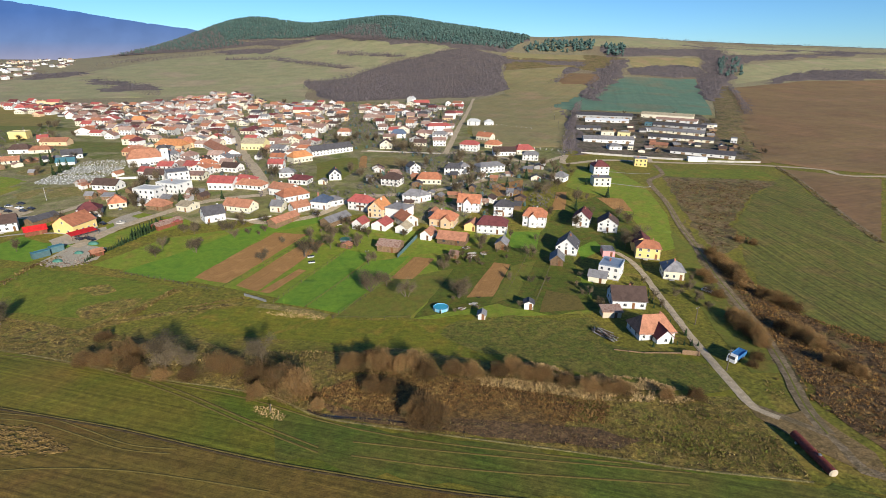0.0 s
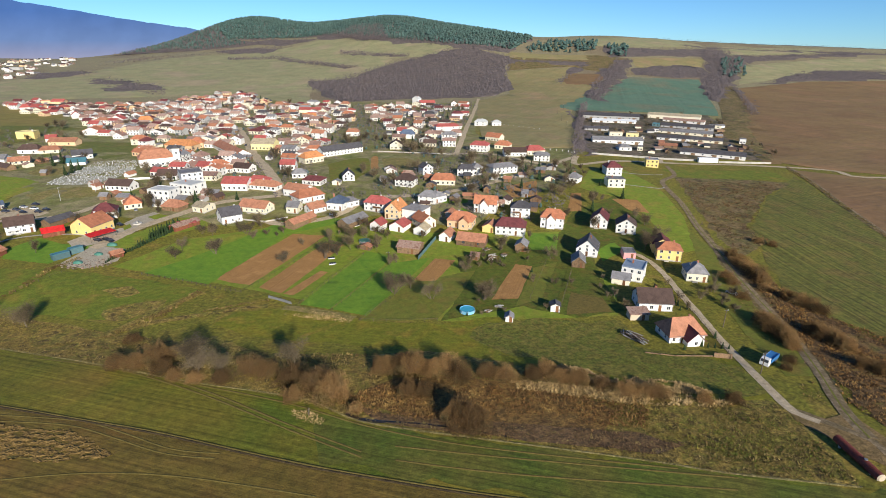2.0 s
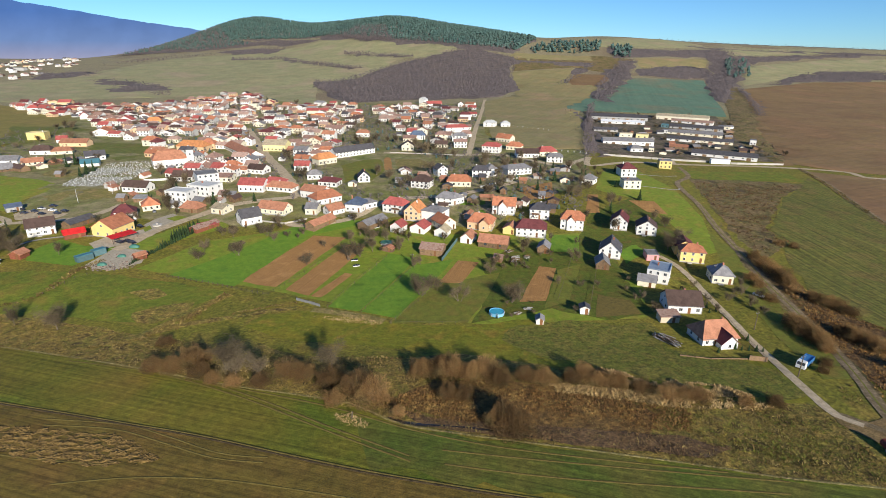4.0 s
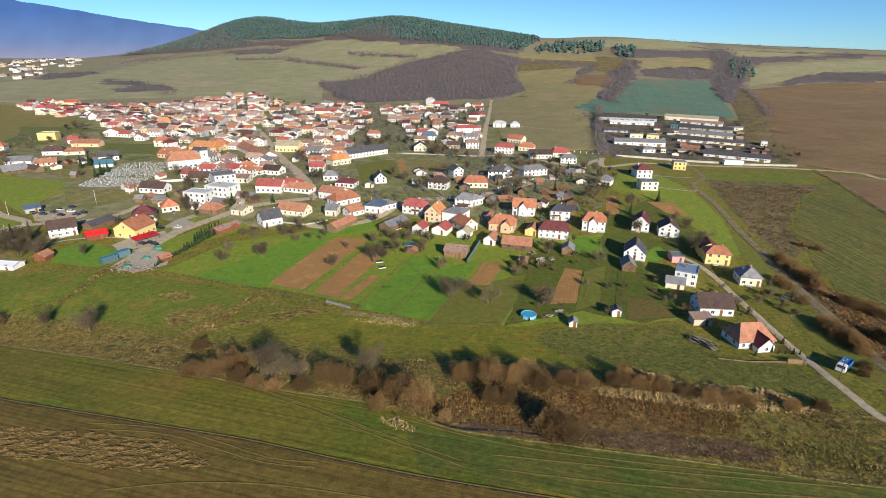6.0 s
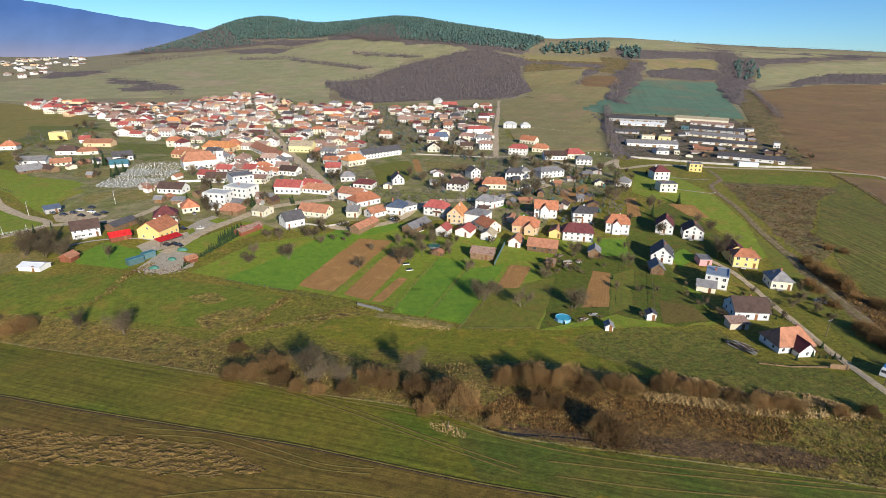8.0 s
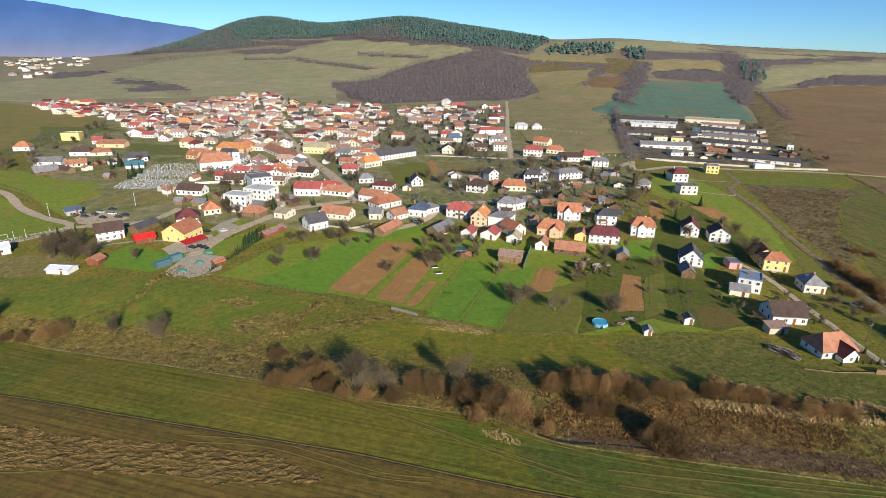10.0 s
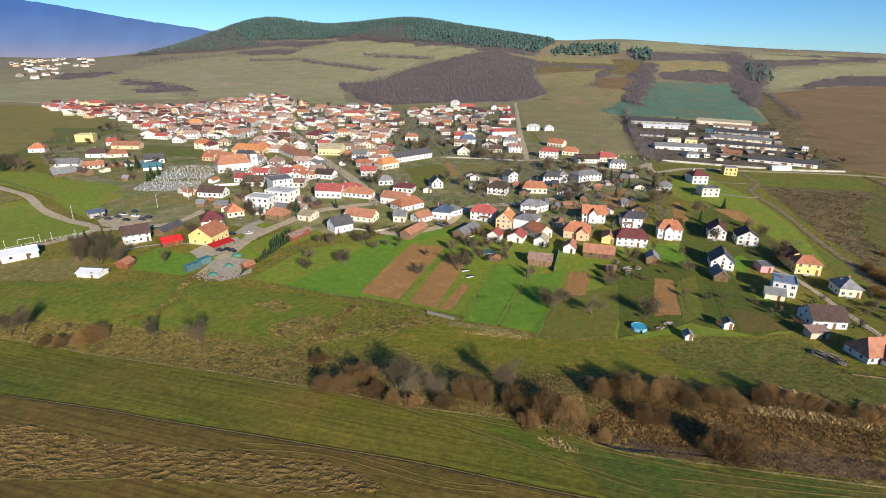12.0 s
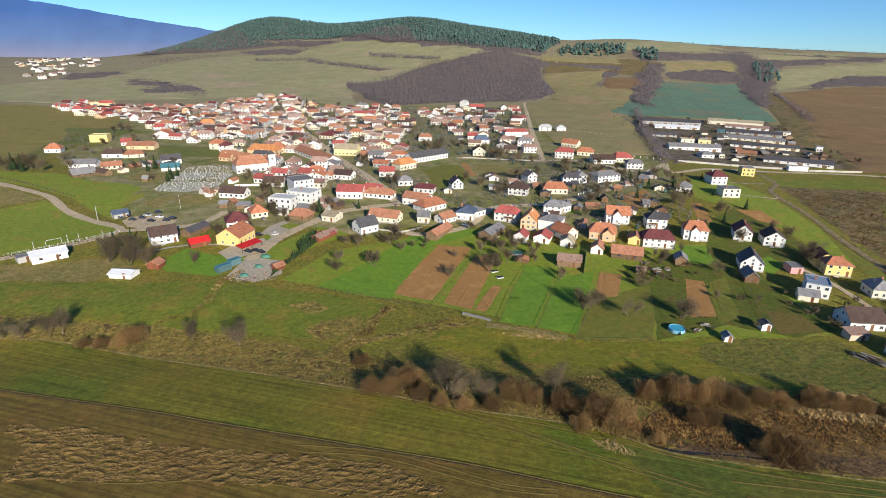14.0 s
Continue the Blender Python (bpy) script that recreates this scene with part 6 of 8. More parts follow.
def wood(name, label, material, ring, gap, height, seed, sharp=False, thin=1.0, room=0.0):
    """A wood of simple far trees: sharp ones are conifers, the others bare crowns."""
    s = Solid()
    if not room and thin > 0.65:
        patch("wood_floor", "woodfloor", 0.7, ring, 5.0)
    for x, y, rng in scatter(ring, gap if room or sharp else gap * 0.8, seed):
        if rng.random() > thin or room and not is_free(x, y, room):
            continue
        z, h = ground_z(x, y) - 0.5, height * rng.uniform(0.6, 1.25)
        r = h * (0.4 if sharp else 0.42) * rng.uniform(0.8, 1.2)
        if sharp:
            for low, mid, high, wide in ((0.08, 0.3, 0.72, 1.0), (0.42, 0.62, 1.0, 0.8)):
                a, ox, oy = rng.uniform(0, 6.3), rng.gauss(0, 0.12) * r, rng.gauss(0, 0.12) * r
                belt = [(x + ox + math.cos(a + k * 1.257) * r * wide * rng.uniform(0.75, 1.25), y + oy + math.sin(a + k * 1.257) * r * wide * rng.uniform(0.75, 1.25), z + h * mid * rng.uniform(0.85, 1.15)) for k in range(5)]
                s.add(belt + [(x + ox, y + oy, z + h * high), (x, y, z + h * low)], [(k, (k + 1) % 5, 5) for k in range(5)] + [((k + 1) % 5, k, 6) for k in range(5)])
        else:
            for k in range(16):
                a, b = rng.uniform(0, 6.3), rng.uniform(0.05, 1.0)
                q = Vector((x + math.cos(a) * r * rng.random(), y + math.sin(a) * r * rng.random(), z + h * b))
                e = Vector((rng.gauss(0, 1), rng.gauss(0, 1), rng.gauss(0.6, 0.6))).normalized() * h * 0.3
                side = e.orthogonal().normalized() * h * 0.05
                s.add([q - side, q + side, q + e], [(0, 1, 2)])
    return tagged(part(name, s, material), label, "woodland", kind="stuff")


BARE, DARK = "bare grey-brown woodland on the hillside", "dark green conifer forest on the hilltop"
wood("conifer_forest", DARK, "needles_hazed", [(-659, 1770), (-505, 1721), (-352, 1650), (-124, 1462), (33, 1354), (167, 1334), (240, 1484), (238, 1530), (60, 1720), (-140, 1860), (-420, 1960), (-680, 2090), (-800, 2040)], 7, 9, 11, True, 0.95)
wood("conifer_forest", "dark conifers mixed into bare woodland on the hillside", "needles_hazed", [(-985, 1730), (-853, 1745), (-722, 1679), (-575, 1692), (-655, 1775), (-800, 2060), (-960, 2030)], 9, 9, 48, True, 0.62)
wood("hill_woodland", BARE, "wood_hazed", [(-985, 1711), (-853, 1725), (-722, 1659), (-575, 1672), (-439, 1598), (-343, 1603), (-501, 1706), (-655, 1757), (-800, 2040), (-960, 2010)], 10, 8, 12, False, 0.9)
wood("hill_woodland", BARE, "wood_hazed", [(-343, 1603), (-122, 1430), (19, 1328), (149, 1293), (168, 1347), (34, 1371), (-126, 1484), (-335, 1645)], 10, 8, 28, False, 0.8)
wood("hill_woodland", BARE, "wood_hazed", [(-289.6, 1583.0), (-247.2, 1638.2), (-162.8, 1589.4), (-134.3, 1460.5), (-212.9, 1474.4)], 7, 10, 68, False, 1.0)
wood("slope_woodland", BARE, "wood_hazed", [(-239.7, 982.7), (-250.9, 1051.0), (-192.9, 1078.7), (-149.9, 1170.3), (-101.9, 1224.1), (-56.8, 1256.3), (17.9, 1302.0), (56.4, 1334.9), (105.2, 1290), (162.1, 1257.3), (131.4, 1114.8), (117.3, 944.2), (65.3, 885), (-50.3, 875), (-142.9, 831.1), (-205.1, 927.5)], 8, 6.5, 13)
wood("ravine_woodland", BARE, "wood_hazed", [(691, 1472), (753, 1498), (718, 1337), (616, 1148), (494, 957), (408, 805), (413, 848), (498, 1061), (609, 1286)], 9, 8, 14, False, 0.85)
wood("ravine_conifers", "dark conifers in a hillside gully", "needles_hazed", [(670, 1340), (739, 1366), (632, 1152), (567, 1107)], 13, 11, 15, True, 0.6)
wood("field_hedge", BARE, "wood_hazed", [(268, 985), (325, 1121), (398, 1272), (432, 1259), (347, 1062), (229, 804), (216, 818)], 8, 7, 16)
wood("field_hedge", BARE, "wood_hazed", [(625, 1067), (771, 1208), (871, 1265), (1042, 1287), (959, 1177), (747, 1128)], 9, 6, 17)
wood("field_hedge", BARE, "wood_hazed", [(404, 1416), (535, 1422), (696, 1475), (639, 1348), (501, 1327), (381, 1283)], 11, 6, 18, False, 0.8)
wood("field_hedge", BARE, "wood_hazed", [(407, 1180), (473, 1211), (575, 1231), (532, 1124), (476, 1095), (392, 1115)], 10, 6, 19, False, 0.8)
wood("field_hedge", BARE, "wood_hazed", [(743, 1431), (829, 1428), (1034, 1518), (1184, 1575), (1142, 1516), (900, 1424), (713, 1316)], 9, 6, 29, False, 0.9)
wood("field_hedge", BARE, "wood_hazed", [(200, 1001), (260, 1137), (306, 1236), (335, 1227), (269, 1114), (212, 987)], 9, 5, 42, False, 0.9)
wood("field_hedge", BARE, "wood_hazed", [(141, 1221), (233, 1250), (329, 1227), (314, 1190), (213, 1207), (140, 1182)], 10, 5, 43, False, 0.8)
wood("field_hedge", BARE, "wood_hazed", [(-875, 1178), (-813, 1191), (-736, 1204), (-707, 1145), (-754, 1102), (-797, 1069)], 10, 5, 44, False, 0.8)
wood("field_hedge", BARE, "wood_hazed", [(-636, 1609), (-504, 1603), (-430, 1564), (-458, 1499), (-570, 1517)], 9, 5, 45, False, 0.9)
wood("field_hedge", BARE, "wood_hazed", [(-544, 1445), (-405, 1416), (-310, 1308), (-215, 1214), (-164, 1202), (-212, 1193), (-306, 1261), (-407, 1371), (-527, 1396)], 6, 5, 46, False, 0.95)
patch("gully_scrub", "scrub", 0.5, [(483, 955), (541, 1000), (397, 706), (359, 606), (336, 605), (361, 703)])
patch("hill_scrub", "scrub", 0.45, [(161, 1286), (363, 1312), (433, 1281), (329, 1134), (270, 1185), (133, 1138)])
wood("field_hedge", BARE, "wood_hazed", [(525.7, 998.2), (456.2, 831.9), (391.1, 686.0), (401.1, 686.0), (466.2, 831.9), (535.7, 998.2)], 5, 5, 62, False, 0.95)
wood("field_hedge", BARE, "wood_hazed", [(-694, 1068), (-628, 1076), (-490, 989), (-448, 882), (-560, 953)], 9, 5, 20)
wood("field_hedge", BARE, "wood_hazed", [(-253, 1402), (-72, 1291), (-71, 1262), (-239, 1352)], 6, 6, 21)
wood("field_hedge", BARE, "wood_hazed", [(-310, 1308), (-189, 1201), (-197, 1177), (-292, 1257)], 6, 6, 22)
wood("hill_conifers", "scattered dark conifers on the hill meadow", "needles_hazed", [(202, 1320), (212, 1392), (299, 1470), (412, 1490), (368, 1352), (270, 1328)], 10, 11, 23, True, 0.55)
wood("hill_conifers", "dark conifers at a field edge on the hill", "needles_hazed", [(422, 1434), (477, 1445), (431, 1306), (390, 1302)], 10, 11, 30, True, 0.6)
wood("field_hedge", BARE, "wood_hazed", [(-810, 1329), (-668, 1497), (-426, 1547), (-376, 1607), (-596, 1589), (-795, 1510)], 14, 6, 24, False, 0.6)
wood("ridge_hedge", BARE, "wood_hazed", [(640, 1690), (1400, 1740), (1400, 1760), (640, 1710)], 11, 5, 25, False, 0.8)
wood("ridge_hedge", BARE, "wood_hazed", [(640, 1500), (1300, 1560), (1300, 1590), (640, 1530)], 11, 5, 26, False, 0.8)
wood("lane_hedge", BARE, "wood_hazed", [(197.8, 782.4), (205.7, 781.7), (154.8, 602.1), (116.1, 450.8), (102.4, 432.2), (130.1, 548.3)], 4.5, 6, 27, False, 0.95)

GARDENS = [(-520, 765), (-420, 774), (-370, 905), (-252, 799), (-144, 797), (46, 804), (8, 472), (60, 400), (79, 335), (55, 263), (8, 263), (-51, 298), (-110, 310), (-160, 346), (-214, 378), (-276, 464), (-387, 583)]
wood("garden_trees", "bare garden trees and shrubs between the houses", "wood_hazed", GARDENS, 6.5, 4.8, 71, False, 0.8, 0.6)
wood("garden_shrubs", "dark evergreen shrubs in the village gardens", "needles_hazed", GARDENS, 15, 3.4, 72, True, 0.5, 0.8)
wood("garden_trees", "bare trees and scrub round the outlying farmsteads", "wood_hazed", [(-455, 560), (-400, 560), (-300, 440), (-262, 385), (-330, 365), (-385, 420), (-430, 470)], 9, 4.2, 73, False, 0.6, 0.8)


def tufts(name, label, ring, gap, height, seed, material="straw", blades=9, cover=-0.12):
    """Dry grass and weeds: clumps of blades leaning out of one root, thinned out in patches."""
    s = Solid()
    for x, y, rng in scatter(ring, gap, seed):
        thick = noise.noise((x * 0.09, y * 0.09, seed)) + 0.5 * noise.noise((x * 0.4, y * 0.4, seed + 3))
        if thick < cover:
            continue
        z = ground_z(x, y)
        h = height * rng.uniform(0.55, 1.2) * (1 + 0.5 * thick)
        for k in range(blades):
            a, r = rng.uniform(0, 6.3), rng.random() ** 0.7
            out = Vector((math.cos(a), math.sin(a), 0))
            side = Vector((-out.y, out.x, 0)) * h * 0.2
            foot = Vector((x, y, z - 0.05)) + out * r * 0.42 * gap
            s.add([foot - side, foot + side, foot + out * h * r * 0.9 + Vector((rng.gauss(0, 0.15) * h, rng.gauss(0, 0.15) * h, h * (0.78 - 0.4 * r)))], [(0, 1, 2)])
    return tagged(part(name, s, material), label, "grass", kind="stuff")


BANK = [(-225, 161), (-174, 150), (-107, 132.5), (-57, 118), (-29, 106), (0, 98.8), (51, 87.6), (77, 84), (78, 112), (60, 115), (21, 131), (-30, 139), (-61, 140), (-93, 148), (-148, 162), (-207, 170)]
tufts("dry_grass", "dry straw-coloured grass and reeds along the stream", BANK, 1.0, 0.62, 31, "straw", 10, -0.45)
tufts("withered_weeds", "withered rust-brown weeds beside the stream", [(-37, 114), (-24, 121), (-7, 121), (8, 120), (5, 107), (-14, 106), (-28, 108)], 0.85, 0.8, 34, "rust_stalks", 12, -0.35)
tufts("withered_weeds", "withered rust-brown weeds beside the stream", [(4, 120), (27, 117), (44, 111), (40, 102), (24, 104), (8, 107)], 0.85, 0.8, 35, "rust_stalks", 12, -0.35)
tufts("wet_weeds", "dark wet weeds along the stream", [(-29, 110), (-4, 106), (20, 103), (38, 100), (47, 96), (37, 93), (24, 95.5), (7, 99), (-14, 102.5)], 0.95, 0.7, 49, "dark_stalks", 9, -0.35)
tufts("tussock_grass", "olive tussocks on the rough bank", [(34, 113), (60, 109), (73, 106), (63, 90), (46, 95), (38, 102)], 1.3, 0.7, 47, "tussock", 9, -0.3)
tufts("pale_reeds", "pale straw reeds at the bank", [(10, 124), (28, 121), (49, 118), (66, 113), (64, 110), (47, 112), (28, 116), (12, 120)], 0.9, 1.1, 36, "straw_pale", 10)
tufts("pale_reeds", "pale straw grass at the garden edge", [(-63, 173), (-50, 170), (-38, 164), (-39, 161), (-52, 163), (-64, 167)], 0.8, 0.7, 37, "straw_pale")
tufts("pale_reeds", "band of pale golden reeds above the stream", [(13.0, 122.4), (28.5, 119.7), (43.0, 115.2), (40.4, 112.0), (26.0, 116.1), (11.7, 118.9)], 0.75, 1.3, 63, "straw_pale", 11, -0.5)
tufts("pale_reeds", "band of pale golden reeds above the stream", [(14.2, 123.5), (23.9, 121.2), (35.4, 118.4), (48.1, 115.8), (47.3, 113.7), (34.7, 115.7), (23.3, 118.1), (13.8, 120.1)], 0.75, 1.3, 64, "straw_pale", 11, -0.5)
tufts("withered_weeds", "withered brown weeds beside the track", [(96, 112), (103, 131), (110, 154), (117, 186), (124, 222), (130, 213), (128, 190), (130, 166), (140, 148), (168, 128), (175, 100), (130, 90), (100, 96)], 1.25, 0.95, 32, "rust_stalks", 11, -0.4)
tufts("dark_weeds", "dark brown dead weeds beside the track", [(96, 112), (103, 131), (110, 154), (117, 186), (124, 222), (130, 213), (128, 190), (130, 166), (140, 148), (168, 128), (175, 100), (130, 90), (100, 96)], 1.6, 0.9, 55, "dark_stalks", 10, 0.0)
tufts("dark_weeds", "brown dead weeds on the strip beside the track", [(86, 112), (90, 112), (98, 131), (104, 152), (109, 175), (113, 200), (108, 200), (101, 160), (93, 135)], 1.4, 0.7, 56, "straw", 9, -0.1)
tufts("tussock_grass", "olive tussocks of unmown meadow grass", [(-86, 159), (-64, 163), (-36, 160), (-9, 160), (21, 164), (45, 158), (45, 133), (16, 131), (-27, 144), (-60, 149)], 1.7, 0.26, 33, "tussock", 8, 0.02)
tufts("tussock_grass", "green lumps of unmown meadow grass", [(10, 165), (37, 164), (54, 160), (52, 143), (79, 134), (79, 117), (51, 123), (34, 133), (12, 150)], 1.2, 0.45, 38, "tussock_green", 10, -0.35)
tufts("tussock_grass", "dry tussocks on the rough bank", [(61, 110), (78, 107), (77, 84), (62, 86), (49, 92)], 1.3, 0.7, 39, "tussock_green", 9, -0.3)
tufts("dry_grass", "yellowed grass beside the pitch", [(-256, 202), (-268, 218), (-246, 220), (-227, 228), (-212, 220), (-221, 203)], 1.8, 0.6, 40, "straw", 8)
tufts("dry_grass", "dry scrub stalks on fallow land", [(162, 368), (236, 362), (203, 331), (158, 266), (155, 245), (131, 228), (137, 265), (150, 323)], 3.0, 1.3, 41, "dark_stalks", 9, -0.2)
tufts("dry_grass", "clumps of dry grass on fallow land", [(162, 368), (236, 362), (203, 331), (158, 266), (155, 245), (131, 228), (137, 265), (150, 323)], 3.4, 1.1, 57, "straw", 9, -0.1)
tufts("dry_grass", "patch of withered weeds in the pasture", [(-137, 187), (-130, 188), (-124, 185), (-128, 181), (-134, 182)], 1.1, 0.5, 58, "straw")
tufts("dry_grass", "patch of withered weeds in the pasture", [(-126, 166), (-123, 175), (-113, 174), (-108, 164), (-116, 160)], 1.2, 0.55, 59, "straw", 9, -0.25)


def verge_line(line, wide):
    return [(x, y - wide) for x, y in line] + [(x, y + wide) for x, y in reversed(line)]


for line, wide in (([(-165.2, 215.7), (-169.8, 203.4), (-168.2, 187.3), (-170.3, 178.2), (-179.2, 169.6)], 1.6), ([(-107.8, 157.7), (-104.8, 171.2), (-101.0, 186.3)], 1.4), ([(-93.1, 168.6), (-83.6, 173.8), (-71.7, 178.8)], 1.3), ([(-104.5, 172.4), (-110.9, 160.1), (-116.1, 150.7), (-127.8, 144.8)], 1.5)):
    tufts("dry_grass", "row of tall dry weeds across the pasture", [(x - wide, y) for x, y in line] + [(x + wide, y) for x, y in reversed(line)], 0.9, 1.0, 60, "straw", 10, -0.45)
tufts("dark_weeds", "dry scrub along the field edge", [(x - 2, y - 1) for x, y in FIELD_EDGE] + [(x + 2, y + 1) for x, y in reversed(FIELD_EDGE)], 1.6, 1.2, 61, "straw", 9, -0.3)
tufts("baulk_grass", "dry grass tufts on the strip between the fields", verge_line([(-260, 144.4), (-201.4, 130.5), (-158.2, 121.2), (-136, 115.6), (-113, 110.2), (-93, 105.4), (-74, 100.8), (-46.2, 92.4), (-24.5, 86.7), (11.8, 79.3)], 0.4), 0.4, 0.28, 51)
tufts("baulk_grass", "dry grass tufts along the field edge", verge_line([(-224.8, 160.5), (-205.4, 158.8), (-173.7, 150), (-141.3, 142), (-106.5, 132.2), (-78.5, 123.3), (-57.1, 118.2), (-42.5, 114.1), (-29.1, 105.7), (-15.3, 101.9), (0.5, 98.6), (37.6, 90.8), (50.9, 87.4), (76.7, 83.1)], 0.9), 0.55, 0.42, 52)
tufts("pale_reeds", "tall golden reeds along the stream bank", [(19.2, 132.6), (30.4, 130.6), (45.3, 125.5), (58.2, 121.9), (64.5, 116.8), (51.9, 117.3), (37.7, 120.7), (24.6, 124.8)], 0.45, 0.95, 53, "straw_pale")
tufts("pale_reeds", "tall golden reeds along the stream bank", [(16.6, 123.6), (28.4, 120.1), (42.6, 116.2), (47.0, 111.5), (34.4, 113.1), (21.8, 116.8)], 0.55, 0.7, 54, "straw_pale")


# Turned clods in the near field.
def clod_bed(ring, gap):
    xs, ys = [p[0] for p in ring], [p[1] for p in ring]
    gx, gy = np.meshgrid(np.arange(min(xs), max(xs), gap), np.arange(min(ys), max(ys), gap))
    v, f, index = [], [], {}
    base = land(gx, gy)
    for (j, i), x in np.ndenumerate(gx):
        y = gy[j, i]
        if inside(x + noise.noise((x * 0.3, y * 0.3, 0)) * 2, y + noise.noise((x * 0.3, y * 0.3, 5)) * 2, ring):
            index[j, i] = len(v)
            rough = 0.34 * noise.noise((x * 0.45, y * 0.9, 2)) + 0.2 * noise.noise((x * 1.9, y * 2.9, 7)) + 0.17 * noise.noise((x * 4.2, y * 5.2, 9))
            v.append((x, y, base[j, i] + 0.14 + rough))
    for j, i in index:
        ring4 = [index.get(k) for k in ((j, i), (j, i + 1), (j + 1, i + 1), (j + 1, i))]
        if None not in ring4:
            f.append(tuple(ring4))
    me = bpy.data.meshes.new("clods")
    me.from_pydata(v, [], f)
    me.materials.append(MATS["clods"])
    tagged(new("clods", me), "rough brown ploughed clods in the field", "soil", kind="stuff")


clod_bed([(-189.1, 114.8), (-168.0, 113.8), (-144.5, 107.3), (-120.2, 104.5), (-101.9, 102.3), (-89.1, 99.2), (-79.4, 93.2), (-82.9, 90.5), (-90.9, 90.5), (-114.7, 94.0), (-138.6, 95.1), (-174.0, 95.5), (-175.0, 103.0), (-185.0, 112.0)], 0.26)


# Far mountains, the sky's edge.
def mountain(name, y0, crest, base, top, low, seed):
    """A far blue ridge: crest is (x, height) along it."""
    xs = [p[0] for p in crest]
    v, f = [], []
    n = 160
    for i in range(n + 1):
        x = xs[0] + (xs[-1] - xs[0]) * i / n
        h = float(spline(xs, [p[1] for p in crest], x)) + 7 * noise.noise((x * 0.012, seed, 0)) + 3 * noise.noise((x * 0.05, seed, 4))
        for k, u in enumerate((0.0, 0.35, 0.7, 1.0)):
            v.append((x, y0 - 260 * (1 - u) + 20 * noise.noise((x * 0.01, k, seed)), -20 + (h + 20) * u))
    for i in range(n):
        for k in range(3):
            a = i * 4 + k
            f.append((a, a + 4, a + 5, a + 1))
    me = bpy.data.meshes.new(name)
    me.from_pydata(v, [], f)
    # Glows instead of being lit: haze is painted in, paler towards the foot.
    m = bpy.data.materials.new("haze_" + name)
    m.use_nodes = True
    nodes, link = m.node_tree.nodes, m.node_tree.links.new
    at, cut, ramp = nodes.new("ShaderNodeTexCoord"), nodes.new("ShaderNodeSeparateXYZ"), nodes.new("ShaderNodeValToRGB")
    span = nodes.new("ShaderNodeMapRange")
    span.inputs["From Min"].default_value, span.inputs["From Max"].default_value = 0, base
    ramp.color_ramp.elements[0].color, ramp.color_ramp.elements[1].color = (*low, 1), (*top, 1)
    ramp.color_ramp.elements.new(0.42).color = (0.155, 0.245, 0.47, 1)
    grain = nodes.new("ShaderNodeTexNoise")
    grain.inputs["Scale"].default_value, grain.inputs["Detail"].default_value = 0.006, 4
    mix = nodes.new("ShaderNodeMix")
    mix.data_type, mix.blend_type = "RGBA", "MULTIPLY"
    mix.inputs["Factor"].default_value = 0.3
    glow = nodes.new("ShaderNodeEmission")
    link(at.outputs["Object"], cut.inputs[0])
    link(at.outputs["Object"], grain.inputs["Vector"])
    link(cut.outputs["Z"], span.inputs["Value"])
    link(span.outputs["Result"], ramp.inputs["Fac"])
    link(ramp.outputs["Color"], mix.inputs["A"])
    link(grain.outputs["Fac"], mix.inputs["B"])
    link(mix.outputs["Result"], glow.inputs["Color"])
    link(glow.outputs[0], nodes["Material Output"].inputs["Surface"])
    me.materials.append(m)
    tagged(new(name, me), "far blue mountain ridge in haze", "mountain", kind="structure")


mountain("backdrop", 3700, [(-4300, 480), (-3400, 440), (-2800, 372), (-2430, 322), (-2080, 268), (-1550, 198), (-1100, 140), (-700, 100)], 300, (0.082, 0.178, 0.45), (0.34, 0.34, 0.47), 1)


# Single things outside the houses.
def utility_pole(x, y, height, yaw=0):
    ob = thing("utility_pole", x, y, yaw, "weathered grey wooden utility pole with a crossarm", "pole", "utility poles")
    part("pole", Solid().tube((0, 0, -0.5), (0, 0, height), 0.17, 0.11, 8), "post_wood", ob)
    part("crossarm", Solid().box(-0.8, -0.06, height - 0.7, 0.8, 0.06, height - 0.58), "metal_grey", ob)
    for k in (-0.7, 0.0, 0.7):
        part("insulator", Solid().tube((k, 0, height - 0.58), (k, 0, height - 0.36), 0.06, 0.04, 6), "frame_white", ob)


for x, y, height in ((87.6, 158.3, 7.0), (82.1, 127.4, 7.2), (-30.8, 215.1, 6.0), (10.0, 331.6, 7.5), (28.5, 346.0, 7.5), (51.1, 369.2, 7.5), (72.3, 392.4, 7.5),
                     (-25.8, 314.9, 7.5), (96.8, 416.9, 8), (116.2, 497.4, 8), (-146.1, 379.8, 8), (95.4, 202.3, 7), (124.8, 389.4, 7), (155.5, 429.6, 8)):
    utility_pole(x, y, height, 15)


def lamp_post(x, y, height):
    ob = thing("street_lamp", x, y, 0, "slim pale metal lamp post by the lane", "street lamp", "lamp posts")
    part("pole", Solid().tube((0, 0, -0.4), (0, 0, height), 0.09, 0.06, 8), "frame_white", ob)
    part("arm", Solid().tube((0, 0, height - 0.05), (0.9, 0, height + 0.2), 0.045, 0.04, 6), "frame_white", ob)
    part("lamp_head", Solid().box(0.7, -0.12, height + 0.12, 1.25, 0.12, height + 0.27), "metal_grey", ob)


for x, y in ((-262.8, 278.8), (-218.8, 318.1), (-229.2, 301.3)):
    lamp_post(x, y, 8)


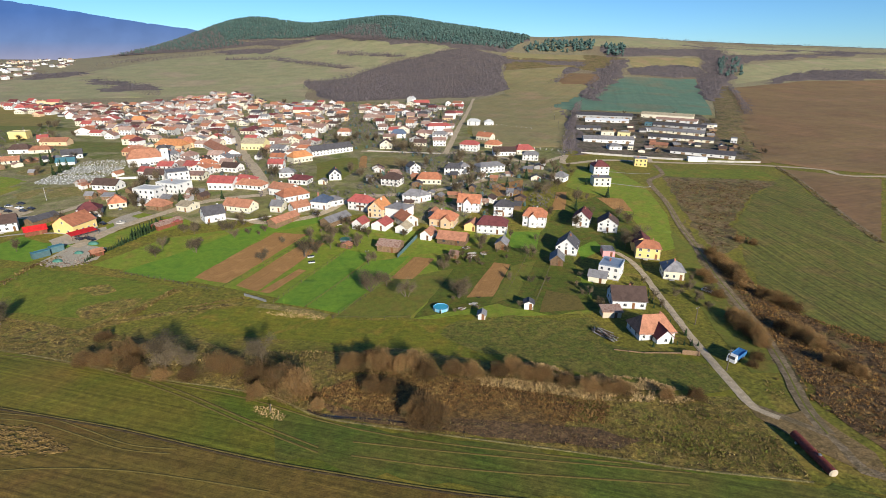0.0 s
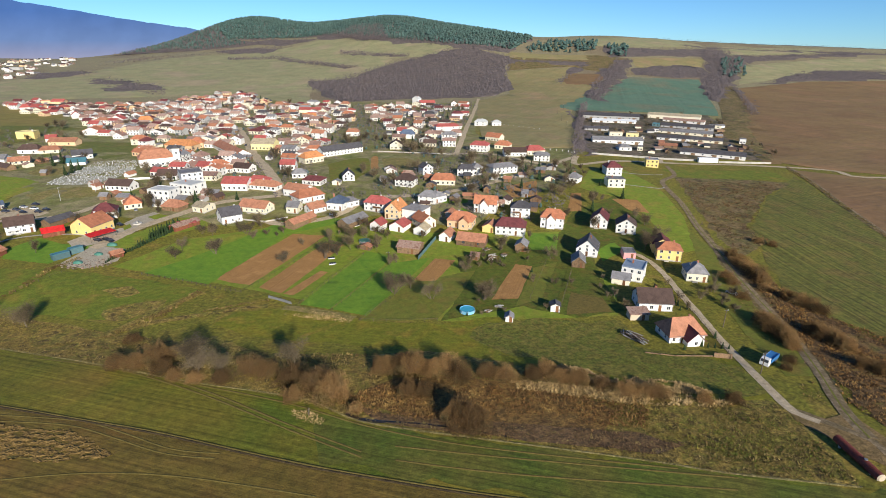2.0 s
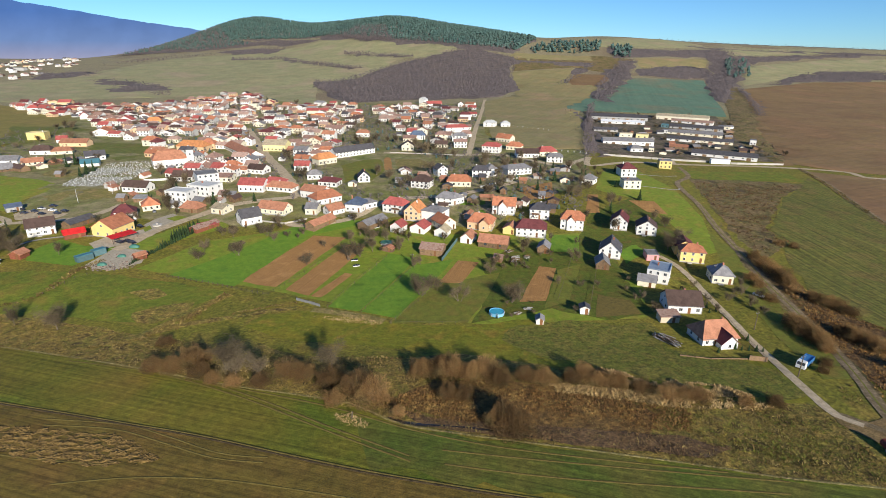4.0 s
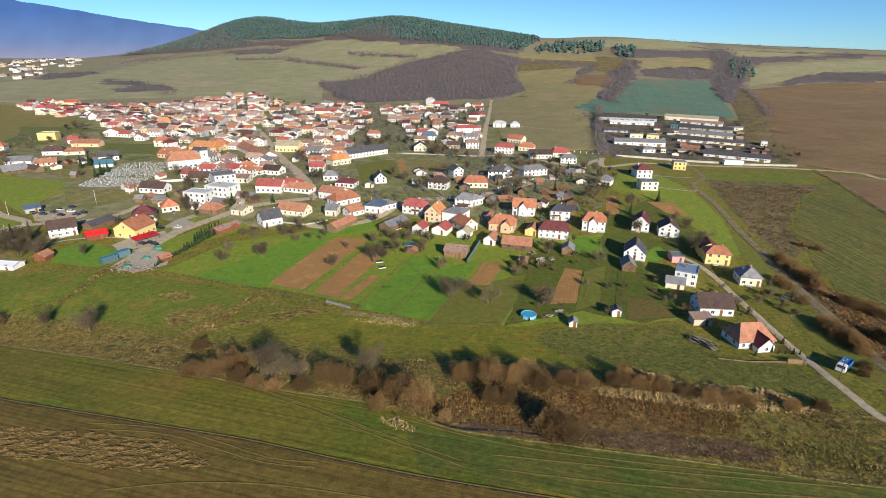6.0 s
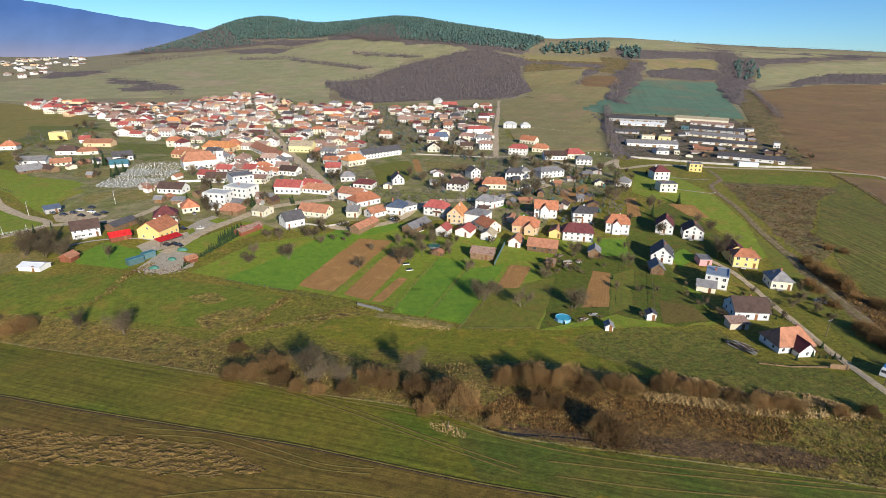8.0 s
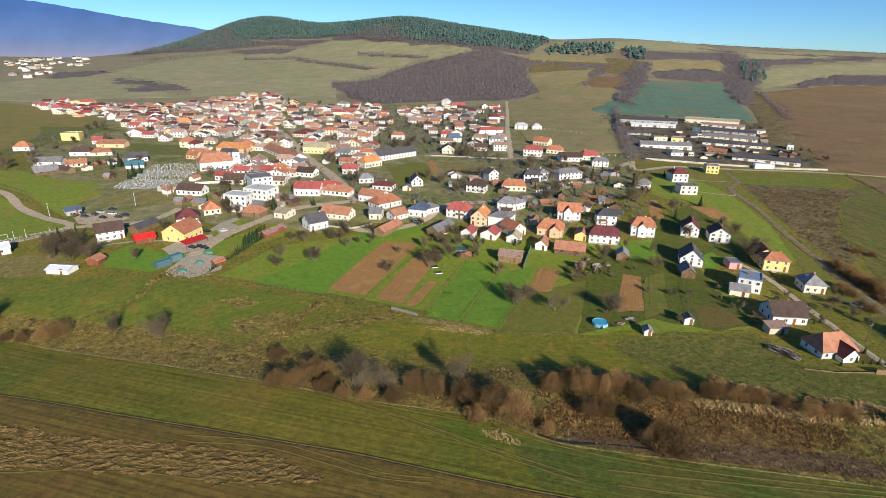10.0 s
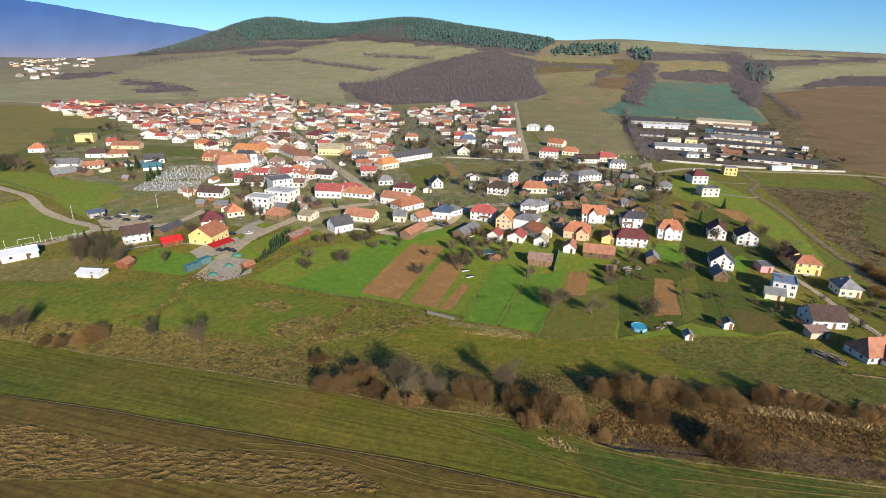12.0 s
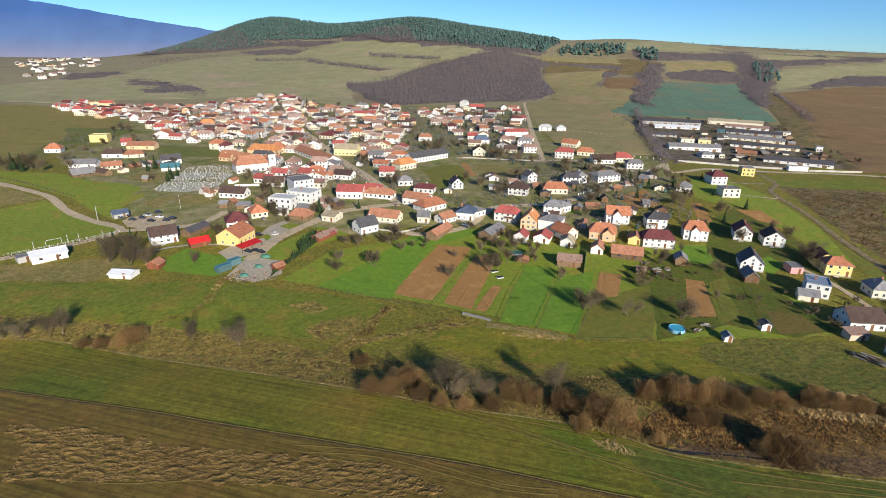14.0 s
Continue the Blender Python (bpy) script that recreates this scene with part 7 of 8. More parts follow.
def fence(name, label, line, height, gap, post_material, rails, wide=0.12):
    """Posts along the line with rails between them."""
    (x0, y0) = line[0]
    ob = thing(name, x0, y0, 0, label, "fence")
    z0 = ground_z(x0, y0)
    post_mesh = Solid().box(-wide / 2, -wide / 2, -0.4, wide / 2, wide / 2, height).mesh("post", post_material)
    tops = []
    for (ax, ay), (bx, by) in zip(line, line[1:]):
        n = max(1, round(math.hypot(bx - ax, by - ay) / gap))
        for i in range(n + 1):
            x, y = ax + (bx - ax) * i / n, ay + (by - ay) * i / n
            if i == 0 and tops:
                continue
            lean = noise.noise((x, y, 1)) * 0.06
            p = part("post", post_mesh, "", ob)
            p.matrix_basis = Matrix.Translation((x - x0, y - y0, ground_z(x, y) - z0)) @ Matrix.Rotation(lean, 4, "X")
            tops.append(Vector((x - x0, y - y0, ground_z(x, y) - z0)))
    for z in rails:
        for a, b in zip(tops, tops[1:]):
            part("rail", Solid().tube(a + Vector((0, 0, z)), b + Vector((0, 0, z)), 0.035, 0.035, 4, False), post_material, ob)
    return ob


WOODEN, WIRE = "line of weathered wooden fence posts with rails", "garden fence of thin dark posts and wire"
fence("fence", WOODEN, [(-130.6, 200.8), (-111.9, 195.9), (-93.8, 188.1), (-84.8, 185.3)], 1.3, 2.6, "post_wood", (0.5, 1.05))
fence("fence", WIRE, [(-84.8, 185.3), (-76.1, 207.4), (-66.0, 233.2), (-57.4, 254.2)], 1.2, 3.5, "post_wood", (1.1,), 0.08)
fence("fence", WIRE, [(-59.9, 174.2), (-52.5, 199.7), (-40.6, 231.1)], 1.4, 3.5, "post_wood", (1.3,), 0.08)
fence("fence", WIRE, [(-47.2, 170.1), (-37.6, 194.7), (-28.9, 216.7)], 1.4, 3.5, "post_wood", (1.3,), 0.08)
fence("fence", WIRE, [(-36.1, 162.1), (-27.1, 180.1), (-20.8, 195.0)], 1.4, 3.5, "post_wood", (0.6, 1.3), 0.09)
fence("fence", WIRE, [(-35.8, 162.1), (-22.6, 161.5), (-9.4, 162.4)], 1.2, 4.0, "post_wood", (1.1,), 0.09)
fence("fence", WIRE, [(25.7, 180.9), (32.9, 201.2), (41.1, 224.1)], 1.3, 4.0, "post_wood", (1.2,), 0.08)
fence("fence", WOODEN, [(-167.6, 181.9), (-164.8, 196.3), (-157.5, 207.8)], 1.1, 4.5, "post_wood", (0.9,))
fence("fence", "white railing beside the football pitch", [(-273.9, 228.0), (-265.7, 234.7), (-254.8, 245.6), (-241.4, 260.7)], 1.1, 3.0, "frame_white", (0.55, 1.05), 0.09)
fence("fence", "white garden fence along the village street", [(8.6, 337.0), (19.0, 345.8), (37.6, 362.1)], 1.3, 3.0, "frame_white", (0.5, 1.1), 0.5)
fence("fence", "row of pale fence posts by the meadow", [(61.6, 616.6), (101.4, 582.3)], 1.5, 7.0, "frame_white", (), 0.35)
fence("fence", "row of pale fence posts by the meadow", [(85.3, 468.6), (109.4, 457.4)], 1.5, 5.0, "frame_white", (), 0.35)
fence("fence", WOODEN, [(-389.3, 367.6), (-354.0, 350.5), (-324.5, 333.8), (-300.5, 319.0)], 1.5, 3.2, "post_wood", (0.7, 1.3), 0.22)
fence("fence", WOODEN, [(-277.3, 223.5), (-263.4, 231.4), (-250.3, 242.7), (-241.8, 255.5)], 1.2, 4.0, "post_wood", (1.0,), 0.14)
fence("fence", WIRE, [(78.8, 136.4), (81.2, 152.2), (82.1, 168.0), (83.1, 181.1)], 1.3, 3.0, "post_wood", (0.6, 1.2), 0.08)


def low_wall(label, line, height, thick, material):
    """A wall of upright slabs along the line."""
    (x0, y0) = line[0]
    ob = thing("garden_wall", x0, y0, 0, label, "wall")
    z0 = ground_z(x0, y0)
    for (ax, ay), (bx, by) in zip(line, line[1:]):
        n = max(1, round(math.hypot(bx - ax, by - ay) / 5.0))
        yaw = math.degrees(math.atan2(by - ay, bx - ax))
        length = math.hypot(bx - ax, by - ay) / n
        slab_mesh = Solid().box(-length / 2 + 0.02, -thick / 2, -0.6, length / 2 - 0.02, thick / 2, height).mesh("slab", material)
        for i in range(n):
            x, y = ax + (bx - ax) * (i + 0.5) / n, ay + (by - ay) * (i + 0.5) / n
            p = part("slab", slab_mesh, "", ob)
            p.matrix_basis = pose(x - x0, y - y0, ground_z(x, y) - z0 + 0.1 * noise.noise((x, y, 0)), 0, 0, yaw)
    return ob


low_wall("low grey concrete wall at the end of a garden", [(-73.0, 181.0), (-67.6, 178.2), (-63.0, 175.4)], 1.0, 0.25, "wall_cement")
low_wall("pale concrete wall along the farm yard", [(123.0, 452.5), (157.2, 449.3), (208.6, 441.8)], 1.6, 0.25, "concrete")
low_wall("pale concrete wall along the farm yard", [(224.6, 435.1), (266.6, 431.5)], 1.6, 0.25, "concrete")
low_wall("low weathered board edging in front of a house", [(54.2, 140.2), (62.7, 137.9), (73.9, 137.9)], 0.45, 0.15, "wall_timber")
low_wall("brown wooden board fence beside the street", [(73.9, 137.5), (78.8, 136.4)], 1.6, 0.1, "wall_timber")
low_wall("teal sheet-metal garden fence", [(-18.0, 220.3), (-14.4, 231.8), (-10.1, 245.8)], 1.9, 0.08, "wall_teal")
low_wall("white wall of the churchyard", [(-214.8, 347.8), (-199.6, 351.2)], 1.4, 0.3, "wall_white")
low_wall("pale wall along the street", [(-113.4, 271.3), (-100.3, 268.2), (-90.4, 275.3)], 0.9, 0.25, "concrete")
low_wall("pale wall along a meadow path", [(-60.5, 454.1), (2.5, 443.1)], 0.9, 0.25, "concrete")


surface("water_pool", [(0.05, 0.36, 0.5), (0.08, 0.42, 0.55)], 1.5, 0.3, 0.06, 0.1, spec=0.5, contrast=0.1)
surface("pool_blue", [(0.16, 0.42, 0.62), (0.22, 0.48, 0.66)], 1.0, 0.2, 0.5, 0.05, contrast=0.1)
surface("tarp_teal", [(0.05, 0.17, 0.125), (0.075, 0.2, 0.155)], 1.2, 0.3, 0.6, 0.4, contrast=0.2)
surface("paint_blue", [(0.035, 0.15, 0.36), (0.055, 0.19, 0.42)], 0.8, 0.2, 0.35, 0.05, contrast=0.15)
surface("tank_rust", [(0.13, 0.03, 0.022), (0.2, 0.05, 0.035), (0.1, 0.03, 0.02)], 1.5, 0.2, 0.7, 0.2, contrast=0.25)
surface("paint_car", [(0.5, 0.5, 0.5), (0.5, 0.5, 0.5)], 1, 0.3, 0.25, 0, vary=0.75, spec=0.5, contrast=0.02)
surface("paint_dark", [(0.05, 0.05, 0.06), (0.06, 0.06, 0.08)], 1, 0.3, 0.25, 0, vary=0.5, spec=0.5, contrast=0.02)
surface("tyre", [(0.02, 0.02, 0.02), (0.03, 0.03, 0.03)], 0.3, 0.05, 0.9, 0.1)
surface("stone_pale", [(0.493, 0.484, 0.459), (0.612, 0.603, 0.57), (0.34, 0.332, 0.315)], 2, 0.2, 0.6, 0.1, island=0.35)
surface("rubble", [(0.3, 0.24, 0.18), (0.16, 0.1, 0.07), (0.36, 0.32, 0.28)], 2, 0.3, 0.95, 0.5, island=0.4)


def round_pool(x, y, r, height, material, label):
    ob = thing("pool", x, y, 0, label, "pool")
    wall, n = Solid(), 32
    ring = [(math.cos(2 * math.pi * i / n), math.sin(2 * math.pi * i / n)) for i in range(n)]
    for k in (1.0, 0.965):
        wall.v += [(c * r * k, s * r * k, z) for z in (-0.3, height) for c, s in ring]
    for i in range(n):
        j = (i + 1) % n
        wall.f += [(i, j, n + j, n + i), (2 * n + j, 2 * n + i, 3 * n + i, 3 * n + j), (n + i, n + j, 3 * n + j, 3 * n + i)]
    part("pool_wall", wall, "pool_blue" if material == "water_pool" else "metal_grey", ob, "light blue pool wall" if material == "water_pool" else "")
    top = Solid().add([(c * r * 0.965, s * r * 0.965, height - (0.18 if material == "water_pool" else 0.02)) for c, s in ring], [tuple(range(n))])
    part("water" if material == "water_pool" else "cover", top, material, ob)
    for i in range(0, n, 4):
        c, s = ring[i]
        part("strut", Solid().tube((c * (r + 0.3), s * (r + 0.3), -0.2), (c * (r + 0.02), s * (r + 0.02), height - 0.05), 0.04, 0.04, 5), "frame_white", ob)
    ladder = Solid()
    for k in (-0.25, 0.25):
        ladder.tube((k, -r - 0.55, 0), (k, -r - 0.03, height + 0.35), 0.03, 0.03, 5)
    for i in range(4):
        ladder.tube((-0.25, -r - 0.55 + 0.13 * i, 0.3 * i + 0.1), (0.25, -r - 0.55 + 0.13 * i, 0.3 * i + 0.1), 0.025, 0.025, 5)
    part("ladder", ladder, "frame_white", ob)


round_pool(1.2, 169.5, 2.7, 1.25, "water_pool", "round blue above-ground garden pool filled with water")
round_pool(-44.5, 241.7, 2.9, 1.0, "tarp_teal", "round garden pool under a dark green cover")


def wheels(ob, places, r):
    for x, y in places:
        s = 1 if x > 0 else -1
        w = part("wheel", Solid().tube((x - s * 0.13, y, r), (x + s * 0.13, y, r), r, r, 14), "tyre", ob)
        part("rim", Solid().tube((x + s * 0.13, y, r), (x + s * 0.145, y, r), r * 0.55, r * 0.5, 10), "metal_grey", w)


def profile(outline, x0, x1, inset=0.0):
    """A body drawn from its side outline (y, z), from x0 to x1, narrowed by inset at its upper half."""
    s, n = Solid(), len(outline)
    mid = sum(z for _, z in outline) / n
    s.add([(x0 + (inset if z > mid else 0), y, z) for y, z in outline] + [(x1 - (inset if z > mid else 0), y, z) for y, z in outline],
          [tuple(range(n)), tuple(range(2 * n - 1, n - 1, -1))] + [(i, n + i, n + (i + 1) % n, (i + 1) % n) for i in range(n)])
    return s


def car(x, y, yaw, dark, label):
    ob = thing("car", x, y, yaw, label, "car", "parked cars", 0.17)
    body = profile([(-2.1, 0.35), (-2.15, 0.7), (-1.2, 0.88), (1.6, 0.92), (2.1, 0.86), (2.12, 0.4), (1.8, 0.28), (-1.8, 0.28)], -0.85, 0.85, 0.05)
    part("body", body, "paint_dark" if dark else "paint_car", ob)
    part("cabin", profile([(-1.15, 0.86), (-0.5, 1.38), (1.0, 1.42), (1.7, 0.9)], -0.78, 0.78, 0.14), "glass_dark", ob, "dark glazed cabin")
    part("car_roof", Solid().box(-0.62, -0.5, 1.36, 0.62, 1.0, 1.44), "paint_dark" if dark else "paint_car", ob)
    wheels(ob, ((-0.78, -1.3), (0.78, -1.3), (-0.78, 1.3), (0.78, 1.3)), 0.31)


for x, y, yaw, dark in ((-245.4, 280.3, 80, 1), (-241.9, 283.4, 70, 1), (-234.7, 278.7, 75, 1), (-233.5, 285.6, 80, 0), (-227.2, 279.9, 78, 1), (-241.3, 288.3, 80, 0), (-238.2, 293.4, 85, 1),
                        (-252.9, 283.0, 60, 0), (-251.7, 287.0, 70, 1), (-225.7, 283.9, 80, 1)):
    car(x, y, yaw, dark, ("dark" if dark else "light grey") + " saloon car parked on the yard")
for x, y, yaw, dark in ((104.9, 185.5, 40, 0), (-165.9, 237.3, 60, 1), (-163.1, 236.0, 55, 1), (-176.8, 284.4, 30, 0), (-171.6, 259.1, 60, 1), (-169.1, 236.2, 65, 1), (-216.7, 232.5, 85, 0),
                        (-182.6, 501.6, 10, 0), (-181.1, 477.9, 10, 1), (-66.7, 279.1, 60, 0), (53.0, 374.6, 50, 0), (58.4, 384.2, 55, 1)):
    car(x, y, yaw, dark, ("dark" if dark else "light grey") + " car parked beside the road")


def lorry(x, y, yaw):
    ob = thing("lorry", x, y, yaw, "blue tipper lorry with a white cab parked on grass", "truck")
    part("chassis", Solid().box(-0.5, -3.2, 0.6, 0.5, 3.6, 0.85), "tyre", ob)
    cab = part("cab", profile([(-4.0, 0.6), (-4.0, 1.6), (-3.75, 2.7), (-2.3, 2.75), (-2.3, 0.6)], -1.2, 1.2, 0.08), "frame_white", ob, "white driver's cab")
    part("windscreen", Solid().add([(-1.05, -3.99, 1.7), (1.05, -3.99, 1.7), (0.98, -3.8, 2.55), (-0.98, -3.8, 2.55)], [(0, 1, 2, 3)]), "glass_dark", cab)
    bed = Solid()
    bed.box(-1.25, -2.0, 0.95, 1.25, 3.6, 1.1)
    part("bed_floor", bed, "paint_blue", ob)
    for n, b in (("side_board", (-1.25, -2.0, 1.1, -1.15, 3.6, 2.2)), ("side_board", (1.15, -2.0, 1.1, 1.25, 3.6, 2.2)), ("headboard", (-1.15, -2.0, 1.1, 1.15, -1.9, 2.5)), ("tailboard", (-1.15, 3.5, 1.1, 1.15, 3.6, 2.2))):
        part(n, Solid().box(*b), "paint_blue", ob)
    part("load", Solid().box(-1.14, -1.89, 1.1, 1.14, 3.49, 1.9), "paint_blue", ob)
    wheels(ob, ((-1.05, -3.1), (1.05, -3.1), (-1.05, 1.4), (1.05, 1.4), (-1.05, 2.6), (1.05, 2.6)), 0.5)


lorry(88.6, 134.2, -52)


def tank(ax, ay, bx, by, r):
    x, y = (ax + bx) / 2, (ay + by) / 2
    yaw = math.degrees(math.atan2(by - ay, bx - ax))
    half = math.hypot(bx - ax, by - ay) / 2
    ob = thing("storage_tank", x, y, yaw, "long dark red rusty steel tank lying on scrub", "tank")
    part("shell", Solid().tube((-half, 0, r), (half, 0, r), r, r, 24, False), "tank_rust", ob, smooth=True)
    for k in (-1, 1):
        part("end_cap", Solid().tube((k * half, 0, r), (k * (half + 0.25), 0, r), r, r * 0.7, 24), "wall_beige" if k > 0 else "tank_rust", ob, "pale end plate" if k > 0 else "")
    for k in (-0.6, 0, 0.6):
        part("band", Solid().tube((k * half - 0.06, 0, r), (k * half + 0.06, 0, r), r * 1.025, r * 1.025, 24), "tank_rust", ob)
    part("hatch", Solid().tube((half * 0.3, 0, 2 * r - 0.1), (half * 0.3, 0, 2 * r + 0.25), 0.35, 0.35, 12), "metal_grey", ob)
    for k in (-0.7, 0.7):
        part("cradle", Solid().box(k * half - 0.2, -r * 0.8, -0.4, k * half + 0.2, r * 0.8, 0.35), "concrete", ob)


tank(81.4, 97.1, 82.0, 85.0, 0.95)


def field_post(x, y):
    ob = thing("post", x, y, 0, "leaning dark wooden post in the field", "post")
    part("stake", Solid().tube((0, 0, -0.4), (0.25, -0.1, 2.2), 0.16, 0.13, 7), "bark", ob)


field_post(-41.0, 107.7)
tufts("dry_grass", "dry grass mound round a field post", [(-46.1, 109.6), (-41.2, 109.6), (-36.5, 105.4), (-37.5, 103.4), (-43.7, 105.6)], 0.6, 0.6, 51, "straw_pale", 9, -0.6)


def woodpile(x, y, yaw, w, d, h, seed, label):
    """A stack of boards and scrap, piece by piece."""
    rng = random.Random(seed)
    ob = thing("scrap_pile", x, y, yaw, label, "pile")
    z = 0.0
    while z < h:
        for i in range(4):
            length = w * rng.uniform(0.5, 0.95)
            m = Solid().box(-length / 2, -0.14, 0, length / 2, 0.14, 0.12)
            p = part("board", m, rng.choice(("post_wood", "wall_grey", "wall_timber", "concrete")), ob)
            p.matrix_basis = pose(rng.uniform(-0.2, 0.2) * w, (i - 1.5) * d / 4 + rng.uniform(-0.1, 0.1), z, rng.uniform(-3, 3), rng.uniform(-4, 4), rng.uniform(-14, 14))
        z += 0.16


woodpile(54.7, 149.2, -62, 8.0, 2.6, 1.6, 1, "long stack of old grey boards beside the garden")
woodpile(52.3, 153.8, 70, 3.0, 2.0, 0.8, 2, "heap of pale boards and scrap in the grass")
woodpile(15.6, 223.9, 10, 4.0, 2.5, 1.0, 3, "pile of pale scrap behind the sheds")
woodpile(13.5, 232.0, 40, 4.0, 2.5, 0.8, 4, "pile of weathered boards behind the sheds")
woodpile(13.2, 173.3, 0, 3.0, 1.5, 0.7, 5, "heap of grey garden scrap on grass")
woodpile(8.8, 169.7, 30, 2.5, 1.5, 0.5, 6, "heap of grey garden scrap on grass")


def heap(name, label, ring, gap, size, material, seed, slab=False):
    """Lumps or small stones strewn over an area."""
    s = Solid()
    for x, y, rng in scatter(ring, gap, seed):
        z, k = ground_z(x, y) + 0.08, size * rng.uniform(0.5, 1.2)
        if slab:
            s.box(x - k * 0.5, y - k * 0.9, z, x + k * 0.5, y + k * 0.9, z + 0.14).box(x - k * 0.4, y + k * 0.8, z + 0.14, x + k * 0.4, y + k * 1.1, z + rng.uniform(0.25, 0.5))
        else:
            s.tube((x, y, z - 0.2), (x + rng.uniform(-0.5, 0.5), y + rng.uniform(-0.5, 0.5), z + k * 0.6), k * rng.uniform(0.6, 1.5), k * 0.3, 5)
    return tagged(part(name, s, material), label, "stones" if slab else "rubble", kind="stuff")


heap("gravestones", "rows of pale grey gravestones in the cemetery", [(-261.6, 334.4), (-264.2, 353.0), (-266.4, 380.2), (-269.3, 404.0), (-256.9, 413.3), (-239.9, 409.6), (-227.6, 379.8), (-225.4, 348.2), (-238.5, 333.7)], 2.1, 0.5, "stone_pale", 61, True)
heap("rubble", "heap of earth and building rubble beside the yard", [(-170.4, 208.5), (-155.2, 215.4), (-147.0, 211.5), (-152.5, 206.5), (-163.3, 204.5)], 1.2, 0.5, "rubble", 62)
heap("rubble", "rubbish and small planks strewn in the yard", [(-168.0, 221.5), (-153.8, 227.7), (-148.2, 216.0), (-161.0, 211.4)], 2.2, 0.35, "rubble", 63)


def goal(ax, ay, bx, by):
    x, y = (ax + bx) / 2, (ay + by) / 2
    half = math.hypot(bx - ax, by - ay) / 2
    ob = thing("football_goal", x, y, math.degrees(math.atan2(by - ay, bx - ax)), "white football goal frame at the pitch edge", "goal")
    for k in (-1, 1):
        part("goalpost", Solid().tube((k * half, 0, -0.3), (k * half, 0, 2.44), 0.08, 0.08, 8), "frame_white", ob)
    part("crossbar", Solid().tube((-half, 0, 2.44), (half, 0, 2.44), 0.08, 0.08, 8), "frame_white", ob)


goal(-264.3, 240.9, -260.0, 245.4)
for x, y in ((-266.4, 236.0), (-256.6, 244.8), (-253.3, 247.9), (-244.0, 251.3)):
    ob = thing("net_post", x, y, 0, "tall pale post for the ball net", "post", "net posts")
    part("pole", Solid().tube((0, 0, -0.4), (0, 0, 4.2), 0.08, 0.07, 7), "frame_white", ob)


def church_tower(x, y, yaw):
    ob = thing("church_tower", x, y, yaw, "square white church tower with a dark cap", "tower")
    part("wall", Solid().box(-2.4, -2.4, -1, 2.4, 2.4, 12.5), "wall_white", ob)
    part("cornice", Solid().box(-2.6, -2.6, 12.5, 2.6, 2.6, 12.8), "wall_cream", ob)
    part("roof", Solid().add([(-2.7, -2.7, 12.8), (2.7, -2.7, 12.8), (2.7, 2.7, 12.8), (-2.7, 2.7, 12.8), (0, 0, 15.6)], [(0, 1, 4), (1, 2, 4), (2, 3, 4), (3, 0, 4), (3, 2, 1, 0)]), "roof_dark", ob)
    for z in (4.0, 9.0):
        window(ob, 0, 0, z, 4.8, 4.8, 1.0, 1.3, False)
        window(ob, 2, 0, z, 4.8, 4.8, 1.0, 1.3, False)


church_tower(-203.3, 394.4, 25)


def canopy(x, y, yaw, w, d, h, material, label):
    ob = thing("canopy", x, y, yaw, label, "canopy")
    part("roof", Solid().plate([(-w / 2, -d / 2, h), (w / 2, -d / 2, h), (w / 2, d / 2, h + 0.8), (-w / 2, d / 2, h + 0.8)], 0.12), material, ob)
    for k in (-1, 0, 1):
        part("post", Solid().box(k * (w / 2 - 0.2) - 0.07, -d / 2 + 0.1, -0.4, k * (w / 2 - 0.2) + 0.07, -d / 2 + 0.24, h - 0.12), "post_wood", ob)


canopy(-169.9, 240.3, 60, 12, 4.5, 2.5, "roof_brightred", "red lean-to canopy along a house wall")
canopy(-137.9, 259.9, 40, 9, 5, 2.3, "roof_red", "low red roofed garden canopy")


def tarp(x, y, r, h, label):
    """A sagging heap under a tarpaulin."""
    ob = thing("tarpaulin", x, y, 0, label, "tarpaulin", lift=0.1)
    s, n = Solid(), 12
    for j, (k, z) in enumerate(((1.0, -0.1), (0.8, 0.6), (0.45, 0.95), (0.05, 1.0))):
        s.v += [(math.cos(i * 0.5236) * r * k * (1.3 + 0.25 * noise.noise((i, j, r))), math.sin(i * 0.5236) * r * k * (0.8 + 0.25 * noise.noise((i, j, 3))), z * h) for i in range(n)]
    s.f += [(j * n + i, j * n + (i + 1) % n, (j + 1) * n + (i + 1) % n, (j + 1) * n + i) for j in range(3) for i in range(n)]
    s.f.append(tuple(range(3 * n, 4 * n)))
    part("sheet", s, "tarp_teal", ob)


tarp(-160.0, 231.6, 1.9, 1.3, "heap under a green tarpaulin in the yard")
tarp(-159.6, 220.4, 1.5, 1.1, "heap under a green tarpaulin in the yard")
tarp(-162.6, 210.7, 1.6, 1.2, "heap under a green tarpaulin beside rubble")


def fountain(x, y):
    ob = thing("fountain", x, y, 0, "round pale stone fountain on the square", "fountain", lift=0.14)
    n = 24
    for name, r, h in (("basin", 2.2, 0.6), ("pedestal", 0.5, 1.3), ("bowl", 0.9, 1.5)):
        part(name, Solid().tube((0, 0, -0.3 if name != "bowl" else 1.3), (0, 0, h), r * (0.5 if name == "bowl" else 1), r, n), "concrete", ob)


fountain(-164.5, 262.4)

